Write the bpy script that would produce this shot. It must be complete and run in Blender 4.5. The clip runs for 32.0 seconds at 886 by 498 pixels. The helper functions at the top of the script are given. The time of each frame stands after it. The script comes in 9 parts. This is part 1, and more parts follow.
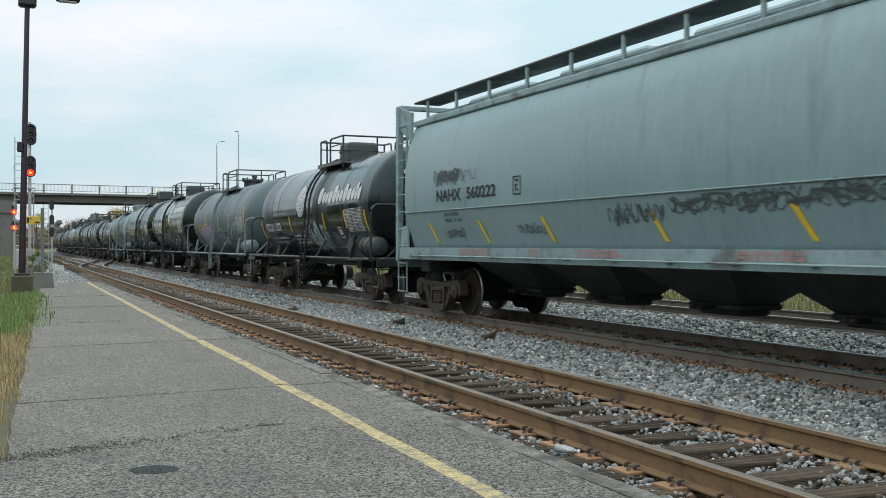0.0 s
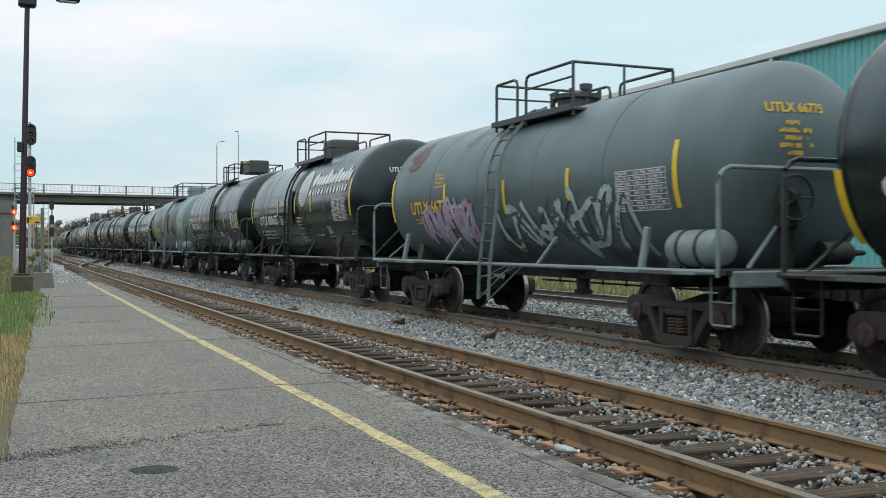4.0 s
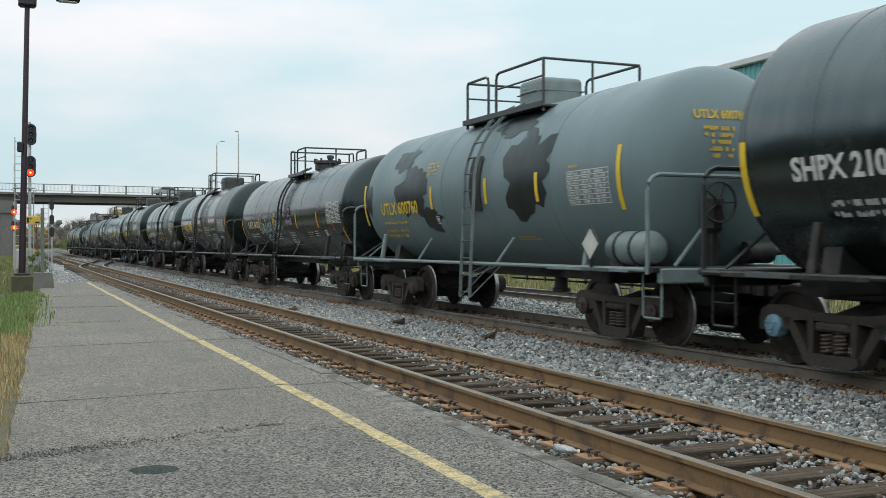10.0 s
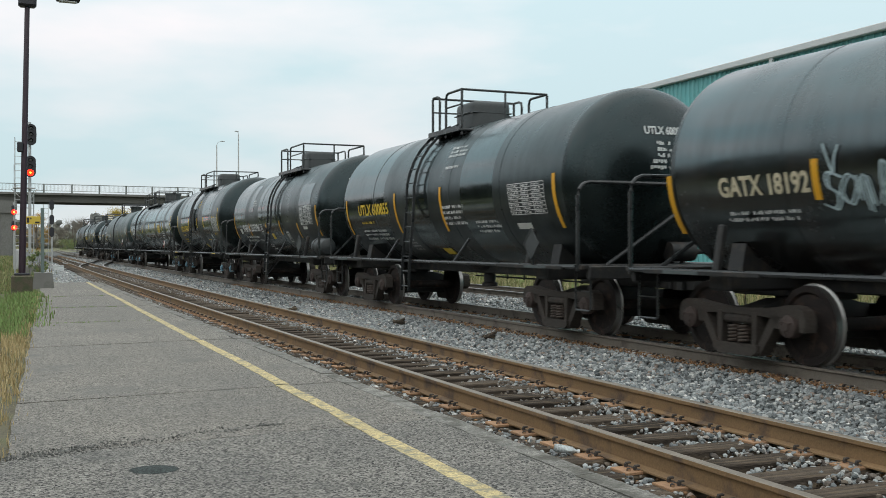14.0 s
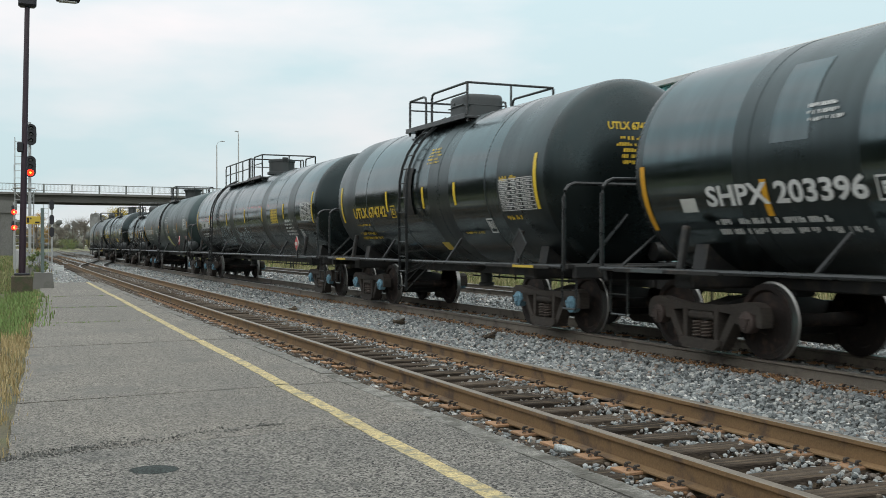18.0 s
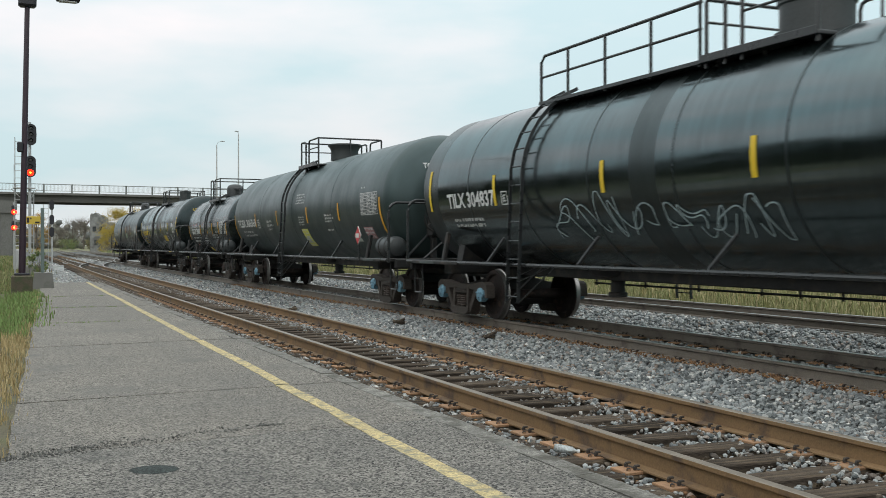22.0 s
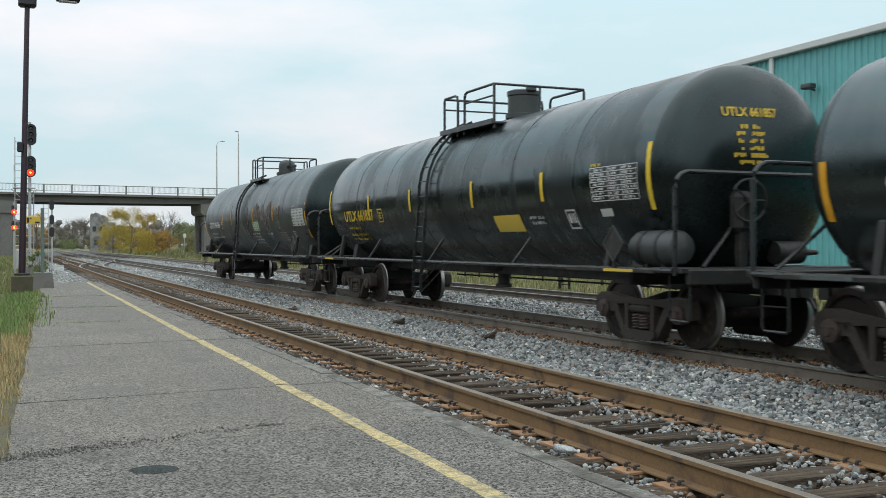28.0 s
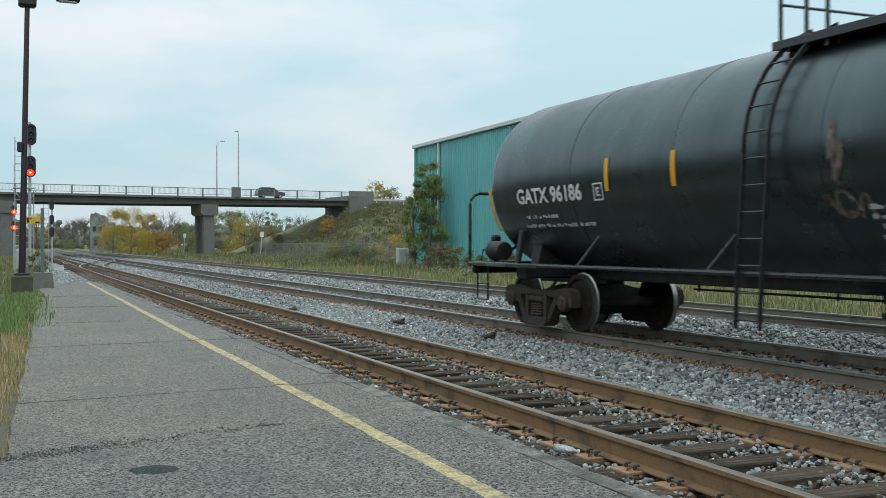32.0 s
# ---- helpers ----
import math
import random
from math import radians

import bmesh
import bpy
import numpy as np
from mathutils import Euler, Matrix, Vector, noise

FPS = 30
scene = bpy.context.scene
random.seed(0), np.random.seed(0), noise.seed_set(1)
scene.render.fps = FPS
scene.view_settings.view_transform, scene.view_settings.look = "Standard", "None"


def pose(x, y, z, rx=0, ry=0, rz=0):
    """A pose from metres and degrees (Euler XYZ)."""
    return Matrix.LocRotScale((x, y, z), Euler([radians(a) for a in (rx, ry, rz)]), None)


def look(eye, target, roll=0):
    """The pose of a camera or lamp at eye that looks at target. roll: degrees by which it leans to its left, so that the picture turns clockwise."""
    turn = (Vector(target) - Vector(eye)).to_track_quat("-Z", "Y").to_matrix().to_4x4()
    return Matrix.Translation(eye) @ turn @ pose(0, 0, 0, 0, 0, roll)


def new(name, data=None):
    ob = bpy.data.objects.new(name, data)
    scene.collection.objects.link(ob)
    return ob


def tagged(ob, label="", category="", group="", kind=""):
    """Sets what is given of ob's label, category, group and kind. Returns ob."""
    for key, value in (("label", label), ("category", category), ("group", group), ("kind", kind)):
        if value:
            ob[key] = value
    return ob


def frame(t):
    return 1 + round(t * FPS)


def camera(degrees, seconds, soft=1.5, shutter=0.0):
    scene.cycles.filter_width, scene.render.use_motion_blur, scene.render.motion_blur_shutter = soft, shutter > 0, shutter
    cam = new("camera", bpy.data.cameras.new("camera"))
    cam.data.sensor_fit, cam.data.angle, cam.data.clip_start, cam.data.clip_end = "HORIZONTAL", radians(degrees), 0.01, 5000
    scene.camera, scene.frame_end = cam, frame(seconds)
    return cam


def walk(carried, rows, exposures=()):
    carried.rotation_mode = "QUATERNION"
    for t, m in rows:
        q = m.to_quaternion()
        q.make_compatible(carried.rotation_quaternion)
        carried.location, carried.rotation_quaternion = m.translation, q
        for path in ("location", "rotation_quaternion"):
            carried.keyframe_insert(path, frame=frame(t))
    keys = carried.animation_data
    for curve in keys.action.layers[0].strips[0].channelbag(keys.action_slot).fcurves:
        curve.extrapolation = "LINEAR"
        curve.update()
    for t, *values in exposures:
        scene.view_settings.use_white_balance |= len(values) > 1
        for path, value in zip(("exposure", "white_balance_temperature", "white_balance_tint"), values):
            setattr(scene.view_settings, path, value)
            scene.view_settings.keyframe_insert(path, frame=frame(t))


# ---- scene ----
# World: x across the tracks to the far side, y along the tracks away from the camera, z up; z = 0 is the rail head.
LEAN = math.atan(784 / 1810)
EYE = Vector((0.0, 0.0, 1.38))
AIM = EYE + Vector((math.sin(LEAN), math.cos(LEAN), -7 / 1810)) * 20
cam = camera(46.84, 32.0, 0.6, 0.25)
walk(cam, [(0, look(EYE, AIM)), (32, look(EYE, AIM))],
     [(0, 0.02, 6540, 6), (5, 0.02, 6600, 7), (9, 0.02, 6680, 7), (19, 0.0, 6850, 8), (25, 0.04, 6850, 8), (28, 0.02, 6640, 7), (30, -0.03, 6420, 4), (32, -0.1, 6300, 2)])

# ---- world and sun: a pale overcast sky ----
world = bpy.data.worlds.new("overcast_sky")
scene.world = world
world.use_nodes = True
wn, wl = world.node_tree.nodes, world.node_tree.links
wn.clear()
w_out = wn.new("ShaderNodeOutputWorld")
w_bg = wn.new("ShaderNodeBackground")
w_sky = wn.new("ShaderNodeTexSky")
w_sky.sky_type = 'NISHITA'
w_sky.sun_disc = False
w_sky.sun_elevation = radians(63)
w_sky.sun_rotation = radians(217)
w_coord = wn.new("ShaderNodeTexCoord")
w_map = wn.new("ShaderNodeMapping")
w_map.inputs["Scale"].default_value = (1.0, 1.0, 3.2)
w_noise = wn.new("ShaderNodeTexNoise")
w_noise.inputs["Scale"].default_value = 2.6
w_noise.inputs["Detail"].default_value = 5.0
w_noise.inputs["Roughness"].default_value = 0.5
w_ramp = wn.new("ShaderNodeValToRGB")
w_ramp.color_ramp.elements[0].position = 0.4
w_ramp.color_ramp.elements[0].color = (5.7, 7.3, 8.1, 1)
w_ramp.color_ramp.elements[1].position = 0.7
w_ramp.color_ramp.elements[1].color = (9.4, 8.75, 9.25, 1)
w_mix = wn.new("ShaderNodeMixRGB")
w_mix.inputs["Fac"].default_value = 0.93
wl.new(w_coord.outputs["Generated"], w_map.inputs["Vector"])
wl.new(w_map.outputs["Vector"], w_noise.inputs["Vector"])
wl.new(w_noise.outputs["Fac"], w_ramp.inputs["Fac"])
wl.new(w_sky.outputs["Color"], w_mix.inputs["Color1"])
wl.new(w_ramp.outputs["Color"], w_mix.inputs["Color2"])
# an overcast sky grows brighter towards the zenith
w_sep = wn.new("ShaderNodeSeparateXYZ")
w_rise = wn.new("ShaderNodeMapRange")
w_rise.inputs["To Min"].default_value = 1.0
w_rise.inputs["To Max"].default_value = 1.85
w_scale = wn.new("ShaderNodeVectorMath")
w_scale.operation = 'SCALE'
wl.new(w_coord.outputs["Generated"], w_sep.inputs["Vector"])
wl.new(w_sep.outputs["Z"], w_rise.inputs["Value"])
wl.new(w_mix.outputs["Color"], w_scale.inputs[0])
wl.new(w_rise.outputs["Result"], w_scale.inputs["Scale"])
wl.new(w_scale.outputs["Vector"], w_bg.inputs["Color"])
w_bg.inputs["Strength"].default_value = 0.1
wl.new(w_bg.outputs["Background"], w_out.inputs["Surface"])

sun_data = bpy.data.lights.new("sun", 'SUN')
sun_data.energy = 1.2
sun_data.angle = radians(130)
sun_data.color = (1.0, 0.96, 0.9)
sun = new("sun", sun_data)
sun.matrix_basis = look((-12, -16, 40), (0, 0, 0))
scene.view_settings.exposure = 0.0


# ---- mesh helpers ----
class MB:
    """Collects vertices and faces of one mesh."""

    def __init__(self):
        self.v, self.f = [], []

    def add(self, verts, faces):
        n = len(self.v)
        self.v.extend([tuple(p) for p in verts])
        self.f.extend([tuple(i + n for i in q) for q in faces])
        return self

    def box(self, c, s, ch=0.0, rot=None):
        """A box with chamfered edges, of size s round c."""
        hx, hy, hz = s[0] / 2, s[1] / 2, s[2] / 2
        ch = min(ch, hx * 0.9, hy * 0.9, hz * 0.9)
        vs, fs = [], []
        if ch <= 0:
            vs = [(x, y, z) for x in (-hx, hx) for y in (-hy, hy) for z in (-hz, hz)]
            fs = [(0, 1, 3, 2), (4, 6, 7, 5), (0, 4, 5, 1), (2, 3, 7, 6), (0, 2, 6, 4), (1, 5, 7, 3)]
        else:
            ids = {}
            for sx in (-1, 1):
                for sy in (-1, 1):
                    for sz in (-1, 1):
                        for ax in range(3):
                            p = [sx * (hx - ch), sy * (hy - ch), sz * (hz - ch)]
                            p[ax] = (sx * hx, sy * hy, sz * hz)[ax]
                            ids[(sx, sy, sz, ax)] = len(vs)
                            vs.append(p)
            order = ((-1, -1), (1, -1), (1, 1), (-1, 1))
            for ax in range(3):
                for s1 in (-1, 1):
                    q = []
                    for a, b in order:
                        k = [a, b]
                        k.insert(ax, s1)
                        q.append(ids[(k[0], k[1], k[2], ax)])
                    fs.append(q)
            for ax in range(3):
                o1, o2 = [a for a in range(3) if a != ax]
                for a in (-1, 1):
                    for b in (-1, 1):
                        k1, k2 = [0, 0, 0], [0, 0, 0]
                        for k, e in ((k1, -1), (k2, 1)):
                            k[ax], k[o1], k[o2] = e, a, b
                        fs.append((ids[(*k1, o1)], ids[(*k2, o1)], ids[(*k2, o2)], ids[(*k1, o2)]))
            for sx in (-1, 1):
                for sy in (-1, 1):
                    for sz in (-1, 1):
                        fs.append(tuple(ids[(sx, sy, sz, ax)] for ax in range(3)))
        m = rot.to_matrix() if isinstance(rot, Euler) else rot
        out = []
        for p in vs:
            p = Vector(p)
            if m is not None:
                p = m @ p
            out.append((p.x + c[0], p.y + c[1], p.z + c[2]))
        return self.add(out, fs)

    def beam(self, p0, p1, w, h, ch=0.0):
        """A square bar from p0 to p1, w wide and h high."""
        p0, p1 = Vector(p0), Vector(p1)
        d = p1 - p0
        y = d.normalized()
        up = Vector((0, 0, 1)) if abs(y.z) < 0.95 else Vector((1, 0, 0))
        x = y.cross(up).normalized()
        z = x.cross(y)
        m = Matrix((x, y, z)).transposed()
        return self.box((p0 + p1) / 2, (w, d.length, h), ch, m)

    def tube(self, pts, r, n=8, r1=None):
        """A round pipe along the points."""
        pts = [Vector(p) for p in pts]
        r1 = r if r1 is None else r1
        base = len(self.v)
        m = len(pts)
        for i, p in enumerate(pts):
            a = pts[max(i - 1, 0)]
            b = pts[min(i + 1, m - 1)]
            t = (b - a).normalized()
            up = Vector((0, 0, 1)) if abs(t.z) < 0.9 else Vector((1, 0.2, 0)).normalized()
            x = t.cross(up).normalized()
            y = x.cross(t)
            rr = r + (r1 - r) * i / max(m - 1, 1)
            for k in range(n):
                a2 = 2 * math.pi * k / n
                q = p + x * (rr * math.cos(a2)) + y * (rr * math.sin(a2))
                self.v.append((q.x, q.y, q.z))
        for i in range(m - 1):
            for k in range(n):
                k2 = (k + 1) % n
                self.f.append((base + i * n + k, base + i * n + k2, base + (i + 1) * n + k2, base + (i + 1) * n + k))
        self.f.append(tuple(base + k for k in range(n))[::-1])
        self.f.append(tuple(base + (m - 1) * n + k for k in range(n)))
        return self

    def rev(self, prof, n=24, c=(0, 0, 0), axis=1):
        """Turns a profile of (radius, along) about an axis through c."""
        base = len(self.v)
        o1, o2 = [(1, 2), (2, 0), (0, 1)][axis]
        for r, s in prof:
            for k in range(n):
                a = 2 * math.pi * k / n
                p = [c[0], c[1], c[2]]
                p[axis] += s
                p[o1] += r * math.cos(a)
                p[o2] += r * math.sin(a)
                self.v.append(tuple(p))
        m = len(prof)
        for i in range(m - 1):
            for k in range(n):
                k2 = (k + 1) % n
                self.f.append((base + i * n + k, base + i * n + k2, base + (i + 1) * n + k2, base + (i + 1) * n + k))
        if prof[0][0] > 1e-4:
            self.f.append(tuple(base + k for k in range(n))[::-1])
        if prof[-1][0] > 1e-4:
            self.f.append(tuple(base + (m - 1) * n + k for k in range(n)))
        return self

    def prism(self, poly, x0, x1, axis=0):
        """A polygon swept along an axis from x0 to x1; the polygon is given in the two other coordinates."""
        vs = []
        for e in (x0, x1):
            for p in poly:
                q = list(p)
                q.insert(axis, e)
                vs.append(q)
        n = len(poly)
        fs = [(i, (i + 1) % n, n + (i + 1) % n, n + i) for i in range(n)]
        fs += [tuple(range(n))[::-1], tuple(range(n, 2 * n))]
        return self.add(vs, fs)

    def mesh(self, name, smooth=35):
        me = bpy.data.meshes.new(name)
        me.from_pydata(self.v, [], self.f)
        me.validate()
        bm = bmesh.new()
        bm.from_mesh(me)
        bmesh.ops.recalc_face_normals(bm, faces=bm.faces)
        bm.to_mesh(me)
        bm.free()
        if smooth:
            me.shade_smooth()
            me.set_sharp_from_angle(angle=radians(smooth))
        return me


def part(name, made, material, parent=None, label="", smooth=35):
    """Links a mesh as one object under a thing, a part or nothing."""
    me = made.mesh(name, smooth) if isinstance(made, MB) else made
    if material is not None and not me.materials:
        me.materials.append(material)
    ob = new(name, me)
    if parent is not None:
        ob.parent = parent
    if label:
        tagged(ob, label)
    return ob


def thing(name, at, label, category, group="", kind="", rz=0.0):
    ob = new(name)
    ob.empty_display_size = 0.2
    ob.matrix_basis = pose(at[0], at[1], at[2], 0, 0, rz)
    return tagged(ob, label, category, group, kind)


def soup(name, verts, faces, material, smooth=0):
    """A mesh out of arrays, for many small pieces."""
    me = bpy.data.meshes.new(name)
    me.from_pydata(verts.tolist(), [], faces.tolist())
    me.materials.append(material)
    if smooth:
        me.shade_smooth()
    return me


# ---- materials ----
def surface(name, color, rough=0.6, metal=0.0, dark=0.75, light=1.2, scale=1.5, fine=40.0, bump=0.15, spec=0.5,
            stain=None, stain_at=0.6, stain_scale=2.0, stretch=(1, 1, 1), island=0.0, rnd=0.0, coat=0.0, speck=0.0, speck_scale=90.0):
    """A painted, mineral or wooden surface: two scales of grain, stains with shapes of their own and a fine relief."""
    m = bpy.data.materials.new(name)
    m.use_nodes = True
    nt = m.node_tree
    n, l = nt.nodes, nt.links
    bsdf = n["Principled BSDF"]
    co = n.new("ShaderNodeTexCoord")
    mp = n.new("ShaderNodeMapping")
    mp.inputs["Scale"].default_value = stretch
    l.new(co.outputs["Object"], mp.inputs["Vector"])
    big = n.new("ShaderNodeTexNoise")
    big.inputs["Scale"].default_value = scale
    big.inputs["Detail"].default_value = 4
    l.new(mp.outputs["Vector"], big.inputs["Vector"])
    small = n.new("ShaderNodeTexNoise")
    small.inputs["Scale"].default_value = fine
    small.inputs["Detail"].default_value = 3
    l.new(mp.outputs["Vector"], small.inputs["Vector"])
    add = n.new("ShaderNodeMath")
    add.operation = 'ADD'
    l.new(big.outputs["Fac"], add.inputs[0])
    l.new(small.outputs["Fac"], add.inputs[1])
    rng = n.new("ShaderNodeMapRange")
    rng.inputs["From Min"].default_value = 0.65
    rng.inputs["From Max"].default_value = 1.35
    rng.inputs["To Min"].default_value = dark
    rng.inputs["To Max"].default_value = light
    l.new(add.outputs[0], rng.inputs["Value"])
    val = rng.outputs["Result"]
    if island or rnd:
        src = n.new("ShaderNodeNewGeometry").outputs["Random Per Island"] if island else n.new("ShaderNodeObjectInfo").outputs["Random"]
        amount = island or rnd
        r2 = n.new("ShaderNodeMapRange")
        r2.inputs["To Min"].default_value = 1 - amount
        r2.inputs["To Max"].default_value = 1 + amount
        l.new(src, r2.inputs["Value"])
        mul = n.new("ShaderNodeMath")
        mul.operation = 'MULTIPLY'
        l.new(val, mul.inputs[0])
        l.new(r2.outputs["Result"], mul.inputs[1])
        val = mul.outputs[0]
    if speck:
        sp = n.new("ShaderNodeTexVoronoi")
        sp.inputs["Scale"].default_value = speck_scale
        l.new(mp.outputs["Vector"], sp.inputs["Vector"])
        gr = n.new("ShaderNodeSeparateColor")
        l.new(sp.outputs["Color"], gr.inputs["Color"])
        r3 = n.new("ShaderNodeMapRange")
        r3.inputs["To Min"].default_value = 1 - speck
        r3.inputs["To Max"].default_value = 1 + speck
        l.new(gr.outputs[0], r3.inputs["Value"])
        m3 = n.new("ShaderNodeMath")
        m3.operation = 'MULTIPLY'
        l.new(val, m3.inputs[0])
        l.new(r3.outputs["Result"], m3.inputs[1])
        val = m3.outputs[0]
    tint = n.new("ShaderNodeVectorMath")
    tint.operation = 'SCALE'
    tint.inputs[0].default_value = color
    l.new(val, tint.inputs["Scale"])
    out = tint.outputs["Vector"]
    if stain is not None:
        sn = n.new("ShaderNodeTexNoise")
        sn.inputs["Scale"].default_value = stain_scale
        sn.inputs["Detail"].default_value = 6
        sn.inputs["Roughness"].default_value = 0.62
        l.new(mp.outputs["Vector"], sn.inputs["Vector"])
        ra = n.new("ShaderNodeMapRange")
        ra.inputs["From Min"].default_value = stain_at - 0.07
        ra.inputs["From Max"].default_value = stain_at + 0.07
        l.new(sn.outputs["Fac"], ra.inputs["Value"])
        mx = n.new("ShaderNodeMixRGB")
        mx.inputs["Color2"].default_value = (*stain, 1)
        l.new(ra.outputs["Result"], mx.inputs["Fac"])
        l.new(out, mx.inputs["Color1"])
        out = mx.outputs["Color"]
    l.new(out, bsdf.inputs["Base Color"])
    rr = n.new("ShaderNodeMapRange")
    rr.inputs["From Min"].default_value = 0.3
    rr.inputs["From Max"].default_value = 0.7
    rr.inputs["To Min"].default_value = max(rough - 0.1, 0.03)
    rr.inputs["To Max"].default_value = min(rough + 0.1, 1.0)
    l.new(big.outputs["Fac"], rr.inputs["Value"])
    l.new(rr.outputs["Result"], bsdf.inputs["Roughness"])
    bsdf.inputs["Metallic"].default_value = metal
    bsdf.inputs["Specular IOR Level"].default_value = spec
    bsdf.inputs["Coat Weight"].default_value = coat
    if bump:
        bp = n.new("ShaderNodeBump")
        bp.inputs["Strength"].default_value = bump
        bp.inputs["Distance"].default_value = 0.01
        l.new(small.outputs["Fac"], bp.inputs["Height"])
        l.new(bp.outputs["Normal"], bsdf.inputs["Normal"])
    return m


def palette(name, stops, rough=0.8, source="island", spec=0.3):
    """A material that gives every loose piece its own colour out of a row of colours."""
    m = bpy.data.materials.new(name)
    m.use_nodes = True
    n, l = m.node_tree.nodes, m.node_tree.links
    bsdf = n["Principled BSDF"]
    src = n.new("ShaderNodeNewGeometry").outputs["Random Per Island"] if source == "island" else n.new("ShaderNodeObjectInfo").outputs["Random"]
    ramp = n.new("ShaderNodeValToRGB")
    els = ramp.color_ramp.elements
    while len(els) < len(stops):
        els.new(0.5)
    for e, (p, c) in zip(els, stops):
        e.position = p
        e.color = (*c, 1)
    l.new(src, ramp.inputs["Fac"])
    co = n.new("ShaderNodeTexCoord")
    no = n.new("ShaderNodeTexNoise")
    no.inputs["Scale"].default_value = 60
    l.new(co.outputs["Object"], no.inputs["Vector"])
    mr = n.new("ShaderNodeMapRange")
    mr.inputs["To Min"].default_value = 0.7
    mr.inputs["To Max"].default_value = 1.3
    l.new(no.outputs["Fac"], mr.inputs["Value"])
    sc = n.new("ShaderNodeVectorMath")
    sc.operation = 'SCALE'
    l.new(ramp.outputs["Color"], sc.inputs[0])
    l.new(mr.outputs["Result"], sc.inputs["Scale"])
    l.new(sc.outputs["Vector"], bsdf.inputs["Base Color"])
    bsdf.inputs["Roughness"].default_value = rough
    bsdf.inputs["Specular IOR Level"].default_value = spec
    return m


def glow(name, color, strength):
    m = bpy.data.materials.new(name)
    m.use_nodes = True
    b = m.node_tree.nodes["Principled BSDF"]
    b.inputs["Base Color"].default_value = (*color, 1)
    b.inputs["Emission Color"].default_value = (*color, 1)
    b.inputs["Emission Strength"].default_value = strength
    return m


def tank_paint(name, color, rough=0.32, spec=0.5, rust=None, rust_at=0.66, patch=None, patch_at=0.62, haze=0.5, shine=0.0, dents=0.05, ior=1.5):
    """Weathered paint on a tank: runs of dirt down its flanks, a fine grain, swathes that have kept their gloss, rust or primer patches."""
    m = bpy.data.materials.new(name)
    m.use_nodes = True
    n, l = m.node_tree.nodes, m.node_tree.links
    bsdf = n["Principled BSDF"]
    co = n.new("ShaderNodeTexCoord")
    info = n.new("ShaderNodeObjectInfo")
    shift = n.new("ShaderNodeVectorMath")
    shift.operation = 'ADD'
    off = n.new("ShaderNodeMath")
    off.operation = 'MULTIPLY'
    off.inputs[1].default_value = 70.0
    l.new(info.outputs["Random"], off.inputs[0])
    l.new(co.outputs["Object"], shift.inputs[0])
    l.new(off.outputs[0], shift.inputs[1])

    def noisy(scale3, scale, detail=4, rgh=0.55, warp=0.0):
        mp = n.new("ShaderNodeMapping")
        mp.inputs["Scale"].default_value = scale3
        l.new(shift.outputs["Vector"], mp.inputs["Vector"])
        t = n.new("ShaderNodeTexNoise")
        t.inputs["Scale"].default_value = scale
        t.inputs["Detail"].default_value = detail
        t.inputs["Roughness"].default_value = rgh
        t.inputs["Distortion"].default_value = warp
        l.new(mp.outputs["Vector"], t.inputs["Vector"])
        return t.outputs["Fac"]

    def span(src, a, b, c, d):
        r = n.new("ShaderNodeMapRange")
        r.inputs["From Min"].default_value, r.inputs["From Max"].default_value = a, b
        r.inputs["To Min"].default_value, r.inputs["To Max"].default_value = c, d
        l.new(src, r.inputs["Value"])
        return r.outputs["Result"]

    def mixed(fac, c1, c2):
        x = n.new("ShaderNodeMixRGB")
        l.new(fac, x.inputs["Fac"])
        if isinstance(c1, tuple):
            x.inputs["Color1"].default_value = (*c1, 1)
        else:
            l.new(c1, x.inputs["Color1"])
        x.inputs["Color2"].default_value = (*c2, 1)
        return x.outputs["Color"]

    def plus(a, b, k=1.0):
        x = n.new("ShaderNodeMath")
        x.operation = 'MULTIPLY_ADD'
        x.inputs[1].default_value = k
        l.new(a, x.inputs[0])
        l.new(b, x.inputs[2])
        return x.outputs[0]

    runs = noisy((0.25, 5.0, 0.5), 1.6, 5)
    fine = noisy((1, 1, 1), 18, 4)
    cloud = noisy((0.7, 1.1, 0.7), 1.1, 5, 0.55)
    dust = tuple(c * 0.9 + 0.004 for c in color)
    col = mixed(span(runs, 0.45, 0.72, 0.0, haze), color, dust)
    col = mixed(span(fine, 0.55, 0.8, 0.0, 0.3), col, dust)
    if patch is not None:
        col = mixed(span(noisy((1, 0.8, 1), 0.55, 5, 0.5), patch_at - 0.012, patch_at + 0.012, 0.0, 1.0), col, patch)
    if rust is not None:
        col = mixed(span(noisy((0.6, 1.6, 0.6), 1.1, 8, 0.7), rust_at - 0.08, rust_at + 0.08, 0.0, 0.85), col, rust)
    l.new(col, bsdf.inputs["Base Color"])
    # gloss: grain, clouds of wear and, where asked for, swathes drawn out round the tank that have kept their shine
    ro = plus(span(cloud, 0.35, 0.65, -0.05, 0.06), span(fine, 0.3, 0.8, rough - 0.02, rough + 0.06))
    sp = span(plus(runs, cloud, 0.6), 0.6, 1.0, spec * 1.15, spec * 0.8)
